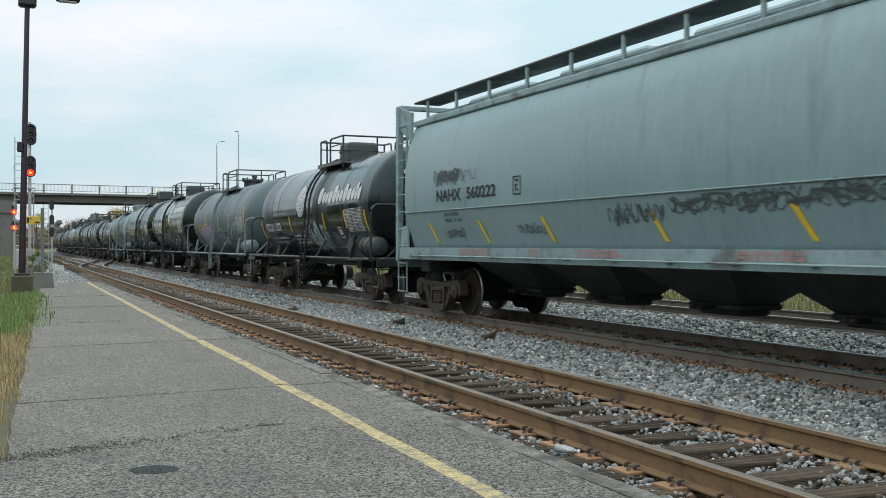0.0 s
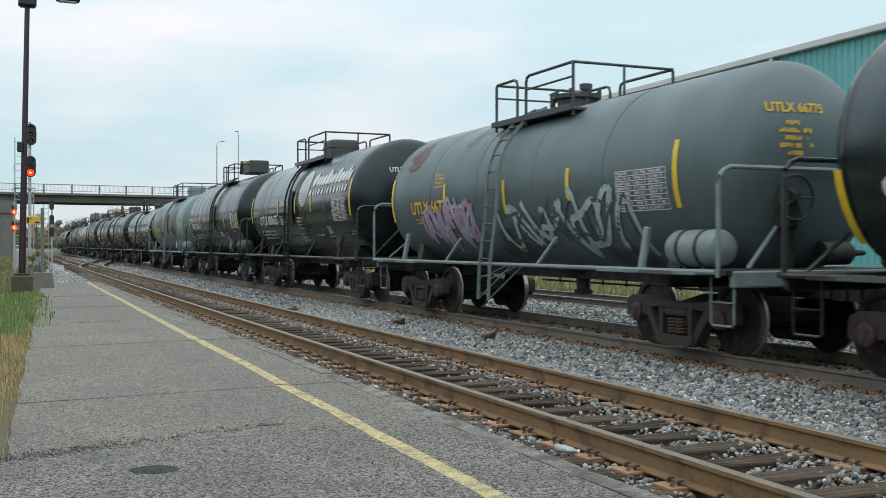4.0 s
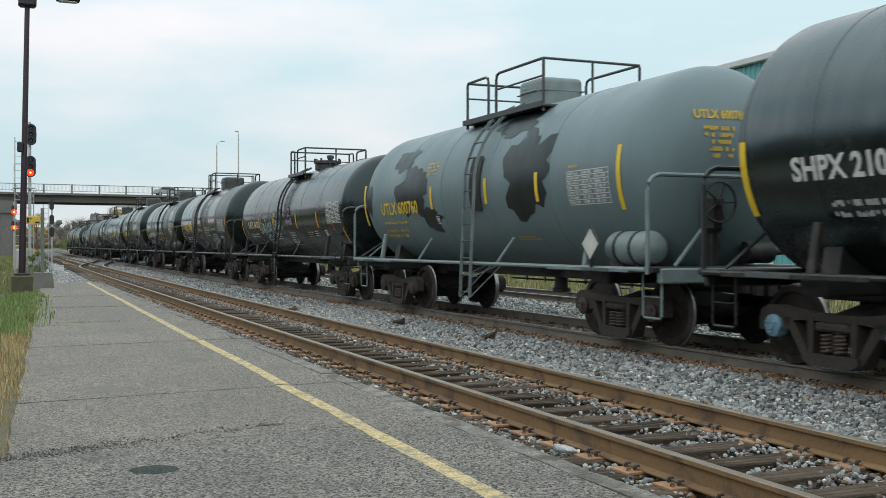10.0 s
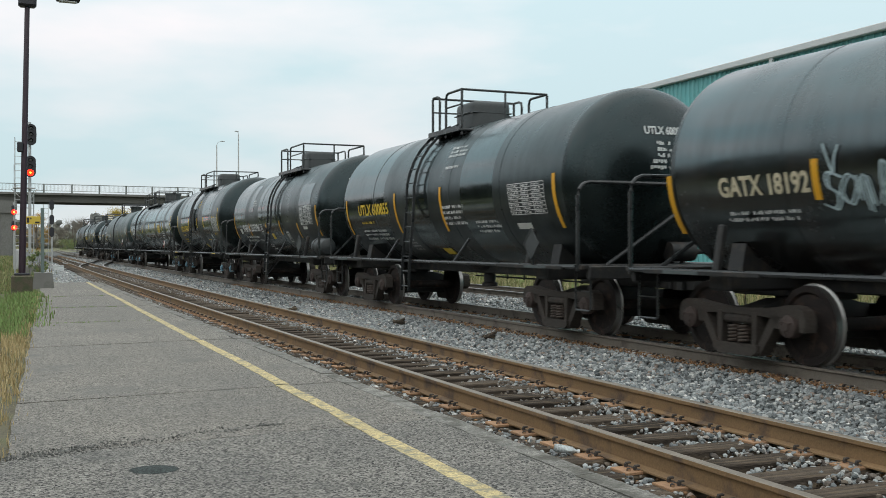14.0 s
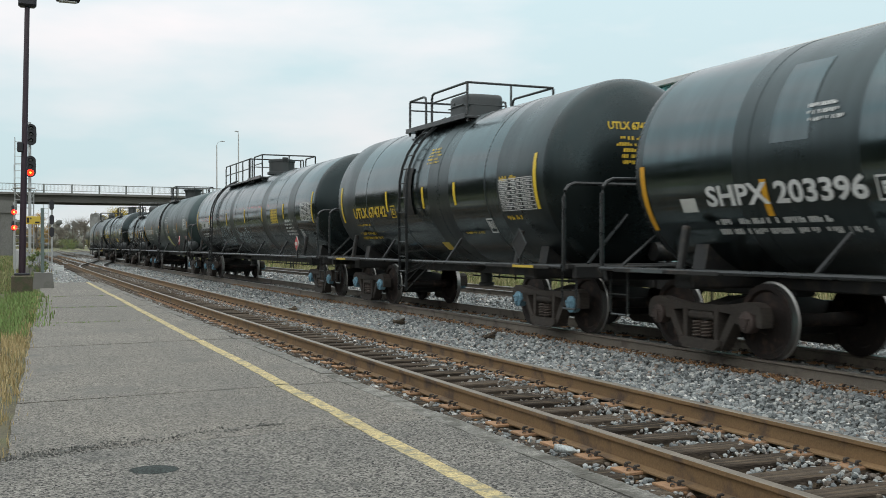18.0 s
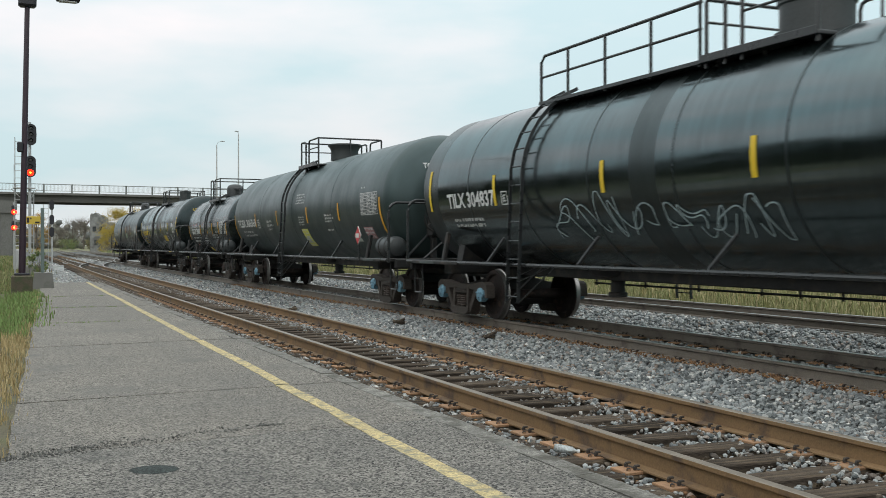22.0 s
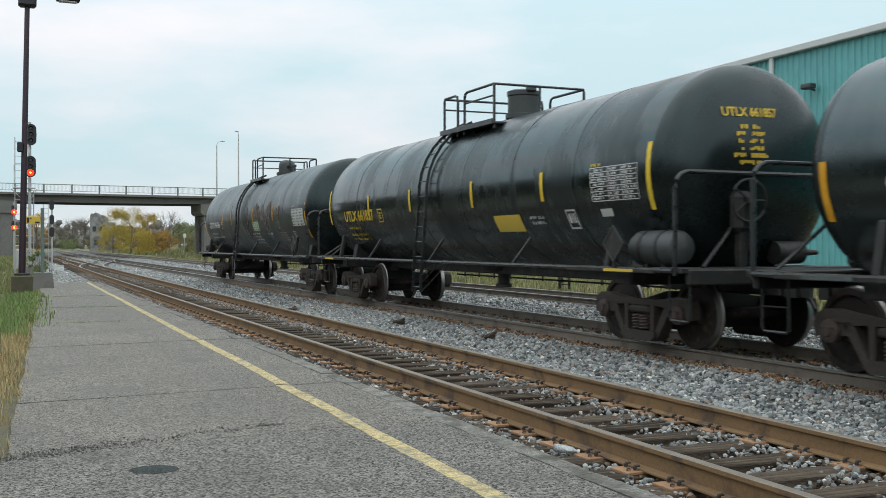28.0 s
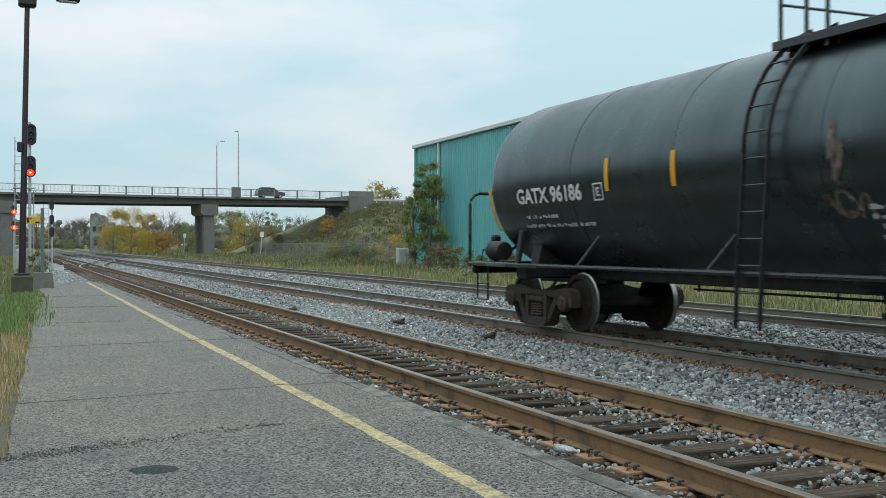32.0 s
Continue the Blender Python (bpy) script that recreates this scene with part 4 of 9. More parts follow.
street_lamp(31.15, 161.0, 8.89, 8.75, 0.8, "slim grey street lamp with a short curved arm on the bridge")
street_lamp(34.45, 160.5, 10.45, 8.8, -0.25, "tall grey street lamp standing on a bridge plinth")


# ---- embankment and bridge approach ----
def embankment():
    mb = MB()
    xs = [36 + 2.4 * k for k in range(46)]
    ys = [128 + 2.2 * k for k in range(28)]
    for y in ys:
        for x in xs:
            side = min(max((y - 136) / 19.5, 0), 1) if y < 164 else 1.0
            back = min(max((188 - y) / 14, 0), 1)
            toe = min(max((x - 39 + (y - 158) * 0.06) / 16.5, 0), 1)
            z = 8.1 * min(side, toe, back)
            z += 0.35 * noise.noise(Vector((x * 0.25, y * 0.25, 0))) * (1 if z > 0.1 else 0.3) - 0.34
            if x < 57 and 157.5 < y < 171:
                z = min(z, max(0.33 * (x - 40) - 0.2, -0.34))
            mb.v.append((x, y, z))
    nx = len(xs)
    for j in range(len(ys) - 1):
        for i in range(nx - 1):
            mb.f.append((j * nx + i, j * nx + i + 1, (j + 1) * nx + i + 1, (j + 1) * nx + i))
    return tagged(part("embankment", mb, SOIL, smooth=60), "steep grassy embankment carrying the road up to the bridge", "embankment", kind="structure")


embankment()
gr = thing("guard_rail", (57.5, 160.6, 7.9), "low grey steel guard rail beside the bridge approach", "guard rail")
for k in range(7):
    part("post", MB().box((k * 2.4, 0, 0.5), (0.12, 0.12, 1.2), 0.01), GALV, gr)
part("beam", MB().box((7.5, -0.1, 0.95), (16, 0.06, 0.32), 0.02), GALV, gr)


# ---- teal building ----
BW = thing("teal_building", (27.9, 69.6, -0.36), "long teal corrugated-metal shed with white eaves trim", "building", rz=-1.59)


def shed():
    h = 8.9
    part("wall", MB().box((0.4, -50, h / 2), (0.4, 100, h), 0.0), TEAL, BW)
    part("end_wall", MB().box((15, -0.2, h / 2 - 0.06), (29.6, 0.36, h - 0.12), 0.0), TEAL, BW)
    mb = MB()
    w = 0.915
    for k in range(3):
        a = -k * w / 3
        mb.add([(0.1, a, 0), (0.1, a - 0.17, 0), (0.045, a - 0.2, 0), (0.045, a - 0.275, 0), (0.1, a - w / 3, 0)] +
               [(0.1, a, h), (0.1, a - 0.17, h), (0.045, a - 0.2, h), (0.045, a - 0.275, h), (0.1, a - w / 3, h)],
               [(j, j + 1, j + 6, j + 5) for j in range(4)])
    pan = mb.mesh("cladding_panel", 0)
    pan.materials.append(TEAL)
    for k in range(98):
        p = part("cladding_panel", pan, None, BW)
        p.location = (0.05, -k * w - 0.1, 0)
    part("eaves_gutter", MB().box((0.02, -49.8, h + 0.03), (0.26, 100.2, 0.26), 0.03), WHITE_TRIM, BW)
    part("roof", MB().prism([(-0.06, h + 0.16), (15, h + 1.7), (30, h + 0.16), (30, h - 0.1), (0.2, h - 0.1)], -100, 0.1, 1), WHITE_TRIM, BW, smooth=0)
    part("corner_trim", MB().box((0.06, -0.02, h / 2), (0.2, 0.2, h), 0.02), TEAL, BW)
    for yy in (-4.7, -21.6, -39.0, -56.5, -74):
        part("downspout", MB().box((0.0, yy, h / 2), (0.13, 0.2, h - 0.1), 0.02), WHITE_TRIM, BW)
    lamp = part("wall_lamp", MB().box((-0.2, -41.2, 7.42), (0.34, 0.5, 0.2), 0.05), HOUSING_GREY, BW, "dark wall lamp")
    part("bracket", MB().beam((0.1, -41.2, 7.3), (-0.15, -41.2, 7.36), 0.06, 0.06, 0.01), HOUSING_GREY, lamp)


shed()
# ---- the train ----
ZT, RT = 2.41, 1.46
R_WHEEL = 0.457


def set_tank(r):
    """Sets the radius of the tank that is being built; its belly hangs 0.95 m above the rails."""
    global ZT, RT
    RT, ZT = r, 0.95 + r


def arc_point(y, z, lift=0.012):
    """A point on the near flank of a tank at a height z."""
    p = math.asin(max(-0.999, min(0.999, (z - ZT) / RT)))
    r = RT + lift
    return (-r * math.cos(p), y, ZT + r * math.sin(p))


def arc_patch(mb, y0, y1, z0, z1, n=5, lift=0.01, lean=0.0):
    """A painted patch that follows the tank's curve."""
    p0, p1 = math.asin((z0 - ZT) / RT), math.asin((z1 - ZT) / RT)
    b = len(mb.v)
    r = RT + lift
    for j in range(n + 1):
        p = p0 + (p1 - p0) * j / n
        d = lean * j / n
        for y in (y0, y1):
            mb.v.append((-r * math.cos(p), y + d, ZT + r * math.sin(p)))
    for j in range(n):
        mb.f.append((b + 2 * j, b + 2 * j + 1, b + 2 * j + 3, b + 2 * j + 2))
    return mb


TEXTS = {}


def text_shape(body, bold=0.012, shear=0.0):
    """Flat letters out of the built-in font, scaled to a box of width 1 and height 1."""
    key = (body, bold, shear)
    if key not in TEXTS:
        cu = bpy.data.curves.new("lettering", 'FONT')
        cu.body = body
        cu.offset = bold
        cu.shear = shear
        cu.resolution_u = 3
        ob = bpy.data.objects.new("lettering", cu)
        scene.collection.objects.link(ob)
        dg = bpy.context.evaluated_depsgraph_get()
        me = bpy.data.meshes.new_from_object(ob.evaluated_get(dg))
        vs = [tuple(v.co) for v in me.vertices]
        fs = [tuple(p.vertices) for p in me.polygons]
        bpy.data.objects.remove(ob)
        bpy.data.meshes.remove(me)
        x0, x1 = min(v[0] for v in vs), max(v[0] for v in vs)
        y0, y1 = min(v[1] for v in vs), max(v[1] for v in vs)
        TEXTS[key] = ([((v[0] - x0) / (x1 - x0), (v[1] - y0) / (y1 - y0)) for v in vs], fs)
    return TEXTS[key]


def lettered(car, body, y, z, w, h, material, bold=0.03, name="lettering"):
    """Letters on the near flank: y, z is their lower left corner as one reads them."""
    h *= 1.12
    vs, fs = text_shape(body, bold)
    p0 = math.asin((z - ZT) / RT)
    r = RT + 0.013
    mb = MB().add([(-r * math.cos(p0 + b * h / RT), y - a * w, ZT + r * math.sin(p0 + b * h / RT)) for a, b in vs], fs)
    return part(name, mb, material, car, smooth=0)


def head_y(x, z, half, depth=0.62):
    q = max(0.0, 1 - (x * x + (z - ZT) ** 2) / (RT * RT))
    return half + depth * math.sqrt(q)


def head_lettered(car, body, half, x, z, w, h, material, name="lettering"):
    """Letters on the leading head of a tank."""
    vs, fs = text_shape(body, 0.03)
    mb = MB().add([(x + a * w, -head_y(x + a * w, z + b * h, half) - 0.014, z + b * h) for a, b in vs], fs)
    return part(name, mb.mesh("head_lettering", 0), material, car)


def letter_bars(q, w, hgt, ragged=0.3, fill=0.86):
    """One row of print too small to read: a plain bar for each letter, in words; gives (from, to, low, high)."""
    out = []
    a = 0.0
    end = w * q.uniform(1 - ragged, 1.0)
    while a < end - hgt * 0.4:
        for k in range(q.randint(2, 8)):
            cw = hgt * (0.22 if q.random() < 0.15 else q.uniform(0.46, 0.62))
            if a + cw > end:
                break
            if q.random() < fill:
                lo, hi = (0.0, 1.0) if q.random() < 0.6 else (0.0, q.uniform(0.55, 0.8)) if q.random() < 0.5 else (q.uniform(0.2, 0.4), 1.0)
                out.append((a, a + cw, lo * hgt, hi * hgt))
            a += cw + hgt * 0.2
        a += hgt * q.uniform(0.45, 0.9)
    return out


def head_lines(car, half, x, z, w, rows, material, seed=1):
    q = random.Random(seed)
    mb = MB()
    for k in range(rows):
        zz = z - k * 0.094
        ww = w * q.uniform(0.45, 1.0)
        x0 = x + (w - ww) * 0.5
        for a, b, c, d in letter_bars(q, ww, 0.058, 0.05):
            mb.add([(px, -head_y(px, pz, half) - 0.014, pz) for px, pz in ((x0 + a, zz + c), (x0 + b, zz + c), (x0 + b, zz + d), (x0 + a, zz + d))], [(0, 1, 2, 3)])
    return tagged(part("stencilling", mb.mesh("head_stencilling", 0), material, car), kind="stuff")


def lines(car, y, z, w, rows, material, row=0.085, hgt=0.05, seed=1, full=0.7):
    """Rows of small stencilled words, too small to read, from the upper left corner y, z."""
    q = random.Random(seed)
    mb = MB()
    for k in range(rows):
        zz = z - (k + 1) * row
        for a, b, c, d in letter_bars(q, w, hgt * 1.1, 1 - full):
            arc_patch(mb, y - a, y - b, zz + c, zz + d, 1, 0.012)
    return tagged(part("stencilling", mb, material, car, smooth=0), kind="stuff")


def ruled_rows(mb, q, y0, y1, z0, z1, rows, lift):
    """Rows of letter bars between two edges, in three columns."""
    sg = -1 if y1 < y0 else 1
    w = abs(y1 - y0)
    for k in range(rows):
        zb = z0 + (z1 - z0) * (k + 0.24) / rows
        hgt = (z1 - z0) / rows * 0.52
        for c0, c1 in ((0.03, 0.36), (0.4, 0.66), (0.7, 0.97)):
            for a, b, c, d in letter_bars(q, w * (c1 - c0), hgt, 0.3, 0.95):
                arc_patch(mb, y0 + sg * (w * c0 + a), y0 + sg * (w * c0 + b), zb + c, zb + d, 1, lift)


def data_panel(car, y0, y1, z0, z1, back, ink, seed=1, grid=True):
    """A printed data panel; its small print becomes plain bars."""
    p = part("data_panel", arc_patch(MB(), y0, y1, z0, z1, 5, 0.008), back, car, smooth=0)
    mb = MB()
    ruled_rows(mb, random.Random(seed), y0, y1, z0, z1, max(int((z1 - z0) / 0.075), 3), 0.013)
    tagged(part("panel_print", mb, ink, p, smooth=0), kind="stuff")
    return p


def panel_lines(car, y0, y1, z0, z1, ink, seed=1):
    """A stencilled table straight on the paint: a ruled frame with rows of bars."""
    mb = MB()
    rows = max(int((z1 - z0) / 0.062), 5)
    ruled_rows(mb, random.Random(seed), y0, y1, z0, z1, rows, 0.012)
    t = 0.006
    for k in range(rows + 1):
        zz = z0 + (z1 - z0) * k / rows
        arc_patch(mb, y0, y1, zz - t, zz + t, 1, 0.012)
    for c in (0.0, 0.38, 0.68, 1.0):
        yy = y0 + (y1 - y0) * c
        arc_patch(mb, yy - t, yy + t, z0, z1, 4, 0.0125)
    return tagged(part("stencilled_table", mb, ink, car, smooth=0), kind="stuff")


def boxed_mark(car, y, z, s, material, seed=0, glyph=1):
    """A small framed mark: a square outline with bars in it."""
    mb = MB()
    t = s * 0.09
    for a, b, c, d in ((0, s, 0, t), (0, s, s - t, s), (0, t, t, s - t), (s - t, s, t, s - t)):
        arc_patch(mb, y - a, y - b, z + c, z + d, 1, 0.012)
    if glyph == 1:
        for a, b, c, d in ((0.3, 0.42, 0.25, 0.75), (0.42, 0.7, 0.63, 0.75), (0.42, 0.62, 0.44, 0.54), (0.42, 0.7, 0.25, 0.36)):
            arc_patch(mb, y - a * s, y - b * s, z + c * s, z + d * s, 1, 0.012)
    else:
        for a, b, c, d in ((0.2, 0.42, 0.3, 0.8), (0.52, 0.62, 0.3, 0.8), (0.7, 0.82, 0.3, 0.8)):
            arc_patch(mb, y - a * s, y - b * s, z + c * s, z + d * s, 1, 0.012)
    return part("boxed_mark", mb, material, car, smooth=0)


def blob(car, y, z, ry, rz, seed, material, name="painted_patch", label="", ragged=0.6):
    """A ragged patch of another paint on the near flank."""
    mb = MB()
    n = 36
    mb.v.append(arc_point(y, z, 0.006))
    for k in range(1, 6):
        for j in range(n):
            a = 2 * math.pi * j / n
            r = k / 5 * (1 + ragged * noise.noise(Vector((math.cos(a) * 1.6, math.sin(a) * 1.6, seed))) + 0.6 * ragged * noise.noise(Vector((math.cos(a) * 5, math.sin(a) * 5, seed + 9))))
            mb.v.append(arc_point(y + ry * r * math.cos(a), z + rz * r * math.sin(a), 0.006))
    for j in range(n):
        mb.f.append((0, 1 + j, 1 + (j + 1) % n))
        for k in range(4):
            b = 1 + k * n
            mb.f.append((b + j, b + n + j, b + n + (j + 1) % n, b + (j + 1) % n))
    return part(name, mb, material, car, label, smooth=60)


def stripe(car, y, z0, z1, material, w=0.1, lean=0.0, mesh_cache={}):
    key = (round(z0, 2), round(z1, 2), w, lean, RT)
    if key not in mesh_cache:
        mesh_cache[key] = arc_patch(MB(), -w / 2, w / 2, z0, z1, 7, 0.009, lean).mesh("reflective_stripe", 0)
        mesh_cache[key].materials.append(material)
    me = mesh_cache[key]
    if me.materials[0] != material:
        me = me.copy()
        me.materials[0] = material
    ob = part("reflective_stripe", me, None, car)
    ob.location.y = y
    return ob


def scrawl(car, y, z, w, h, strokes, material, r=0.022, seed=0, name="graffiti", label="", proud=0.014):
    """Loops of spray paint over a box on the near flank, as narrow flat bands."""
    q = random.Random(seed)
    mb = MB()
    for k in range(strokes):
        n = 26
        c0 = (k + 0.5) / strokes
        f1, f2, p1, p2 = q.uniform(3, 8), q.uniform(4, 10), q.uniform(0, 6), q.uniform(0, 6)
        tall, mid_z = q.uniform(0.2, 0.46), q.uniform(0.38, 0.62)
        pts = []
        for j in range(n):
            s = j / (n - 1)
            yy = c0 + (0.75 / strokes) * (math.sin(f1 * s + p1)) + 0.25 / strokes * (s - 0.5)
            zz = min(max(mid_z + tall * math.sin(f2 * s + p2) + 0.1 * math.sin(2.3 * f1 * s + p2), 0), 1)
            pts.append((y - w * min(max(yy, 0), 1), z + h * zz))
        for j in range(n - 1):
            (a, b), (c, d) = pts[j], pts[j + 1]
            L = math.hypot(c - a, d - b) or 1
            ny, nz = -(d - b) / L * r, (c - a) / L * r
            quad = [(a + ny, b + nz), (a - ny, b - nz), (c - ny, d - nz), (c + ny, d + nz)]
            lift = proud + 0.0004 * ((j + k * 5) % 9)
            mb.add([arc_point(yy, zz, lift) for yy, zz in quad], [(0, 1, 2, 3)])
    return tagged(part(name, mb, material, car, label, smooth=0), kind="stuff")


FORMS = {"a": ((0.9, 0.62), (0.5, 0.78), (0.1, 0.4), (0.4, 0.1), (0.8, 0.4), (0.92, 0.72), (0.86, 0.08)), "l": ((0.1, 0.05), (0.5, 0.85), (0.36, 1.0), (0.28, 0.4), (0.62, 0.02)),
         "n": ((0.08, 0.02), (0.16, 0.7), (0.22, 0.3), (0.55, 0.74), (0.74, 0.4), (0.8, 0.0)), "s": ((0.95, 0.8), (0.42, 0.9), (0.35, 0.58), (0.78, 0.36), (0.52, 0.04), (-0.05, 0.16)),
         "x": ((0.1, 1.0), (0.55, 0.45), (1.15, -0.12)), "g": ((0.85, 0.7), (0.4, 0.85), (0.1, 0.5), (0.5, 0.25), (0.9, 0.7), (0.95, 0.1), (0.6, -0.2)), "i": ((0.4, 0.0), (0.3, 0.75), (0.5, 0.72), (0.62, 0.02)),
         "v": ((0.05, 1.0), (0.3, 0.4), (0.45, 0.1), (0.5, 0.5), (0.66, 1.0)), "o": ((0.5, 0.9), (0.1, 0.6), (0.2, 0.1), (0.75, 0.1), (0.9, 0.6), (0.5, 0.95), (0.3, 0.6), (0.45, 0.35), (0.65, 0.5)),
         "z": ((0.0, 0.75), (0.3, 0.95), (0.7, 0.8), (0.4, 0.3), (0.0, 0.02), (0.5, 0.12), (1.1, 0.05)), "m": ((0.0, 0.95), (0.15, 0.1), (0.3, 0.7), (0.45, 0.1), (0.7, 0.8), (0.95, 0.2))}


def sprayed(car, y, z, w, h, forms, material, r=0.016, twice=0.045, label=""):
    """Hand-drawn looping strokes side by side on the near flank, each gone over again a little beside itself."""
    mb = MB()
    step = w / len(forms)
    count = 0
    for k, form in enumerate(forms):
        knots = [Vector(p) for p in FORMS[form]]
        knots = [knots[0] * 2 - knots[1]] + knots + [knots[-1] * 2 - knots[-2]]
        for go in range(2 if twice else 1):
            line = []
            for a, b, c, d in zip(knots, knots[1:], knots[2:], knots[3:]):
                for j in range(6):
                    t = j / 6
                    q = 0.5 * (2 * b + (c - a) * t + (2 * a - 5 * b + 4 * c - d) * t * t + (3 * b - a - 3 * c + d) * t ** 3)
                    line.append((y - step * (k + 1.2 * q.x) - go * twice, z + h * (q.y + 0.05 * math.sin(k * 2.4)) - go * twice * 0.4))
            for (a, b), (c, d) in zip(line, line[1:]):
                L = math.hypot(c - a, d - b) or 1
                ey, ez = (c - a) / L * r * 0.5, (d - b) / L * r * 0.5
                ny, nz = -2 * ez, 2 * ey
                quad = [(a - ey + ny, b - ez + nz), (a - ey - ny, b - ez - nz), (c + ey - ny, d + ez - nz), (c + ey + ny, d + ez + nz)]
                count += 1
                mb.add([arc_point(yy, zz, 0.014 + 0.0005 * (count % 11)) for yy, zz in quad], [(0, 1, 2, 3)])
    return tagged(part("graffiti", mb, material, car, label, smooth=0), kind="stuff")


# ---- shared running gear ----
def wheelset_mesh():
    mb = MB()
    mb.rev([(0.085, -0.98), (0.085, -0.8), (0.1, -0.76), (0.08, 0), (0.1, 0.76), (0.085, 0.8), (0.085, 0.98)], 12, (0, 0, 0), 0)
    me = bpy.data.meshes.new("wheelset")
    rims = []
    for sx in (-1, 1):
        # hub, plate, rim, tread and flange, from the outer face inwards
        prof = [(0.11, 0.83), (0.14, 0.83), (0.16, 0.79), (0.36, 0.765), (0.385, 0.8), (0.4, 0.8), (R_WHEEL, 0.798), (R_WHEEL + 0.004, 0.715), (R_WHEEL + 0.028, 0.7),
                (R_WHEEL + 0.026, 0.68), (R_WHEEL - 0.02, 0.668), (0.38, 0.668), (0.36, 0.71), (0.16, 0.74), (0.11, 0.73)]
        mb.rev([(r, sx * s) for r, s in prof], 40, (0, 0, 0), 0)
    me = mb.mesh("wheelset", 40)
    me.materials.append(WHEEL_STEEL)
    me.materials.append(WHEEL_RIM)
    for p in me.polygons:
        c = p.center
        r = math.hypot(c.y, c.z)
        if r > R_WHEEL - 0.012 and 0.69 < abs(c.x) < 0.795:
            p.material_index = 1
    return me


def side_frame_mesh():
    """A cast truck side frame: a top chord with hooded ends, two columns, slanting legs and a spring seat."""
    mb = MB()
    t = 0.085
    chord = [(-1.13, 0.4), (-1.14, 0.55), (-1.1, 0.64), (-1.0, 0.69), (-0.86, 0.695), (-0.66, 0.665), (-0.4, 0.635), (0.4, 0.635), (0.66, 0.665), (0.86, 0.695), (1.0, 0.69), (1.1, 0.64), (1.14, 0.55), (1.13, 0.4),
             (1.05, 0.4), (1.03, 0.55), (0.76, 0.56), (0.74, 0.42), (0.66, 0.42), (0.64, 0.53), (0.4, 0.55), (-0.4, 0.55), (-0.64, 0.53), (-0.66, 0.42), (-0.74, 0.42), (-0.76, 0.56), (-1.03, 0.55), (-1.05, 0.4)]
    mb.prism(chord, -t, t, 0)
    for s in (-1, 1):
        mb.prism([(s * 0.74, 0.56), (s * 0.6, 0.57), (s * 0.3, 0.1), (s * 0.4, 0.08)], -t, t, 0)
        mb.prism([(s * 0.36, 0.58), (s * 0.27, 0.58), (s * 0.27, 0.12), (s * 0.34, 0.12)], -t - 0.01, t + 0.01, 0)
        mb.box((0, s * 0.889, 0.5), (0.19, 0.22, 0.1), 0.03)
    mb.prism([(-0.4, 0.2), (0.4, 0.2), (0.4, 0.12), (0.3, 0.06), (-0.3, 0.06), (-0.4, 0.12)], -0.13, 0.13, 0)
    return mb.mesh("side_frame", 30)


def spring_mesh():
    mb = MB()
    pts = []
    n = 50
    for j in range(n + 1):
        a = 2 * math.pi * 5.2 * j / n
        pts.append((0.068 * math.cos(a), 0.068 * math.sin(a), 0.21 + 0.22 * j / n))
    mb.tube(pts, 0.017, 5)
    return mb.mesh("spring", 60)


def bolster_mesh():
    mb = MB()
    mb.prism([(-1.05, 0.48), (1.05, 0.48), (1.05, 0.58), (0.5, 0.72), (-0.5, 0.72), (-1.05, 0.58)], -0.17, 0.17, 1)
    mb.rev([(0.2, 0.7), (0.2, 0.8)], 16, (0, 0, 0), 2)
    for s in (-1, 1):
        mb.beam((-0.85, s * 0.45, 0.3), (0.85, s * 0.45, 0.3), 0.09, 0.13, 0.02)
        for sx in (-1, 1):
            mb.box((sx * 0.75, s * 0.42, 0.42), (0.1, 0.08, 0.36), 0.02)
    return mb.mesh("truck_bolster", 30)


def cap_mesh():
    mb = MB()
    mb.rev([(0.13, -0.98), (0.135, -1.02), (0.13, -1.1), (0.1, -1.12), (0.06, -1.125), (0.055, -1.14), (0.0, -1.14)], 18, (0, 0, 0), 0)
    for k in range(3):
        a = k * 2.094 + 0.5
        mb.box((-1.128, 0.082 * math.cos(a), 0.082 * math.sin(a)), (0.03, 0.035, 0.035), 0.008)
    return mb.mesh("bearing_cap", 40)


WHEELSET, SIDE_FRAME, SPRING, BOLSTER, CAP = wheelset_mesh(), side_frame_mesh(), spring_mesh(), bolster_mesh(), cap_mesh()
SIDE_FRAME.materials.append(TRUCK_STEEL)
SPRING.materials.append(SPRING_STEEL)
BOLSTER.materials.append(UNDER_BLACK)
CAP_B = CAP.copy()
CAP.materials.append(CAP_RUST)
CAP_B.materials.append(CAP_BLUE)

WHEELS = {}


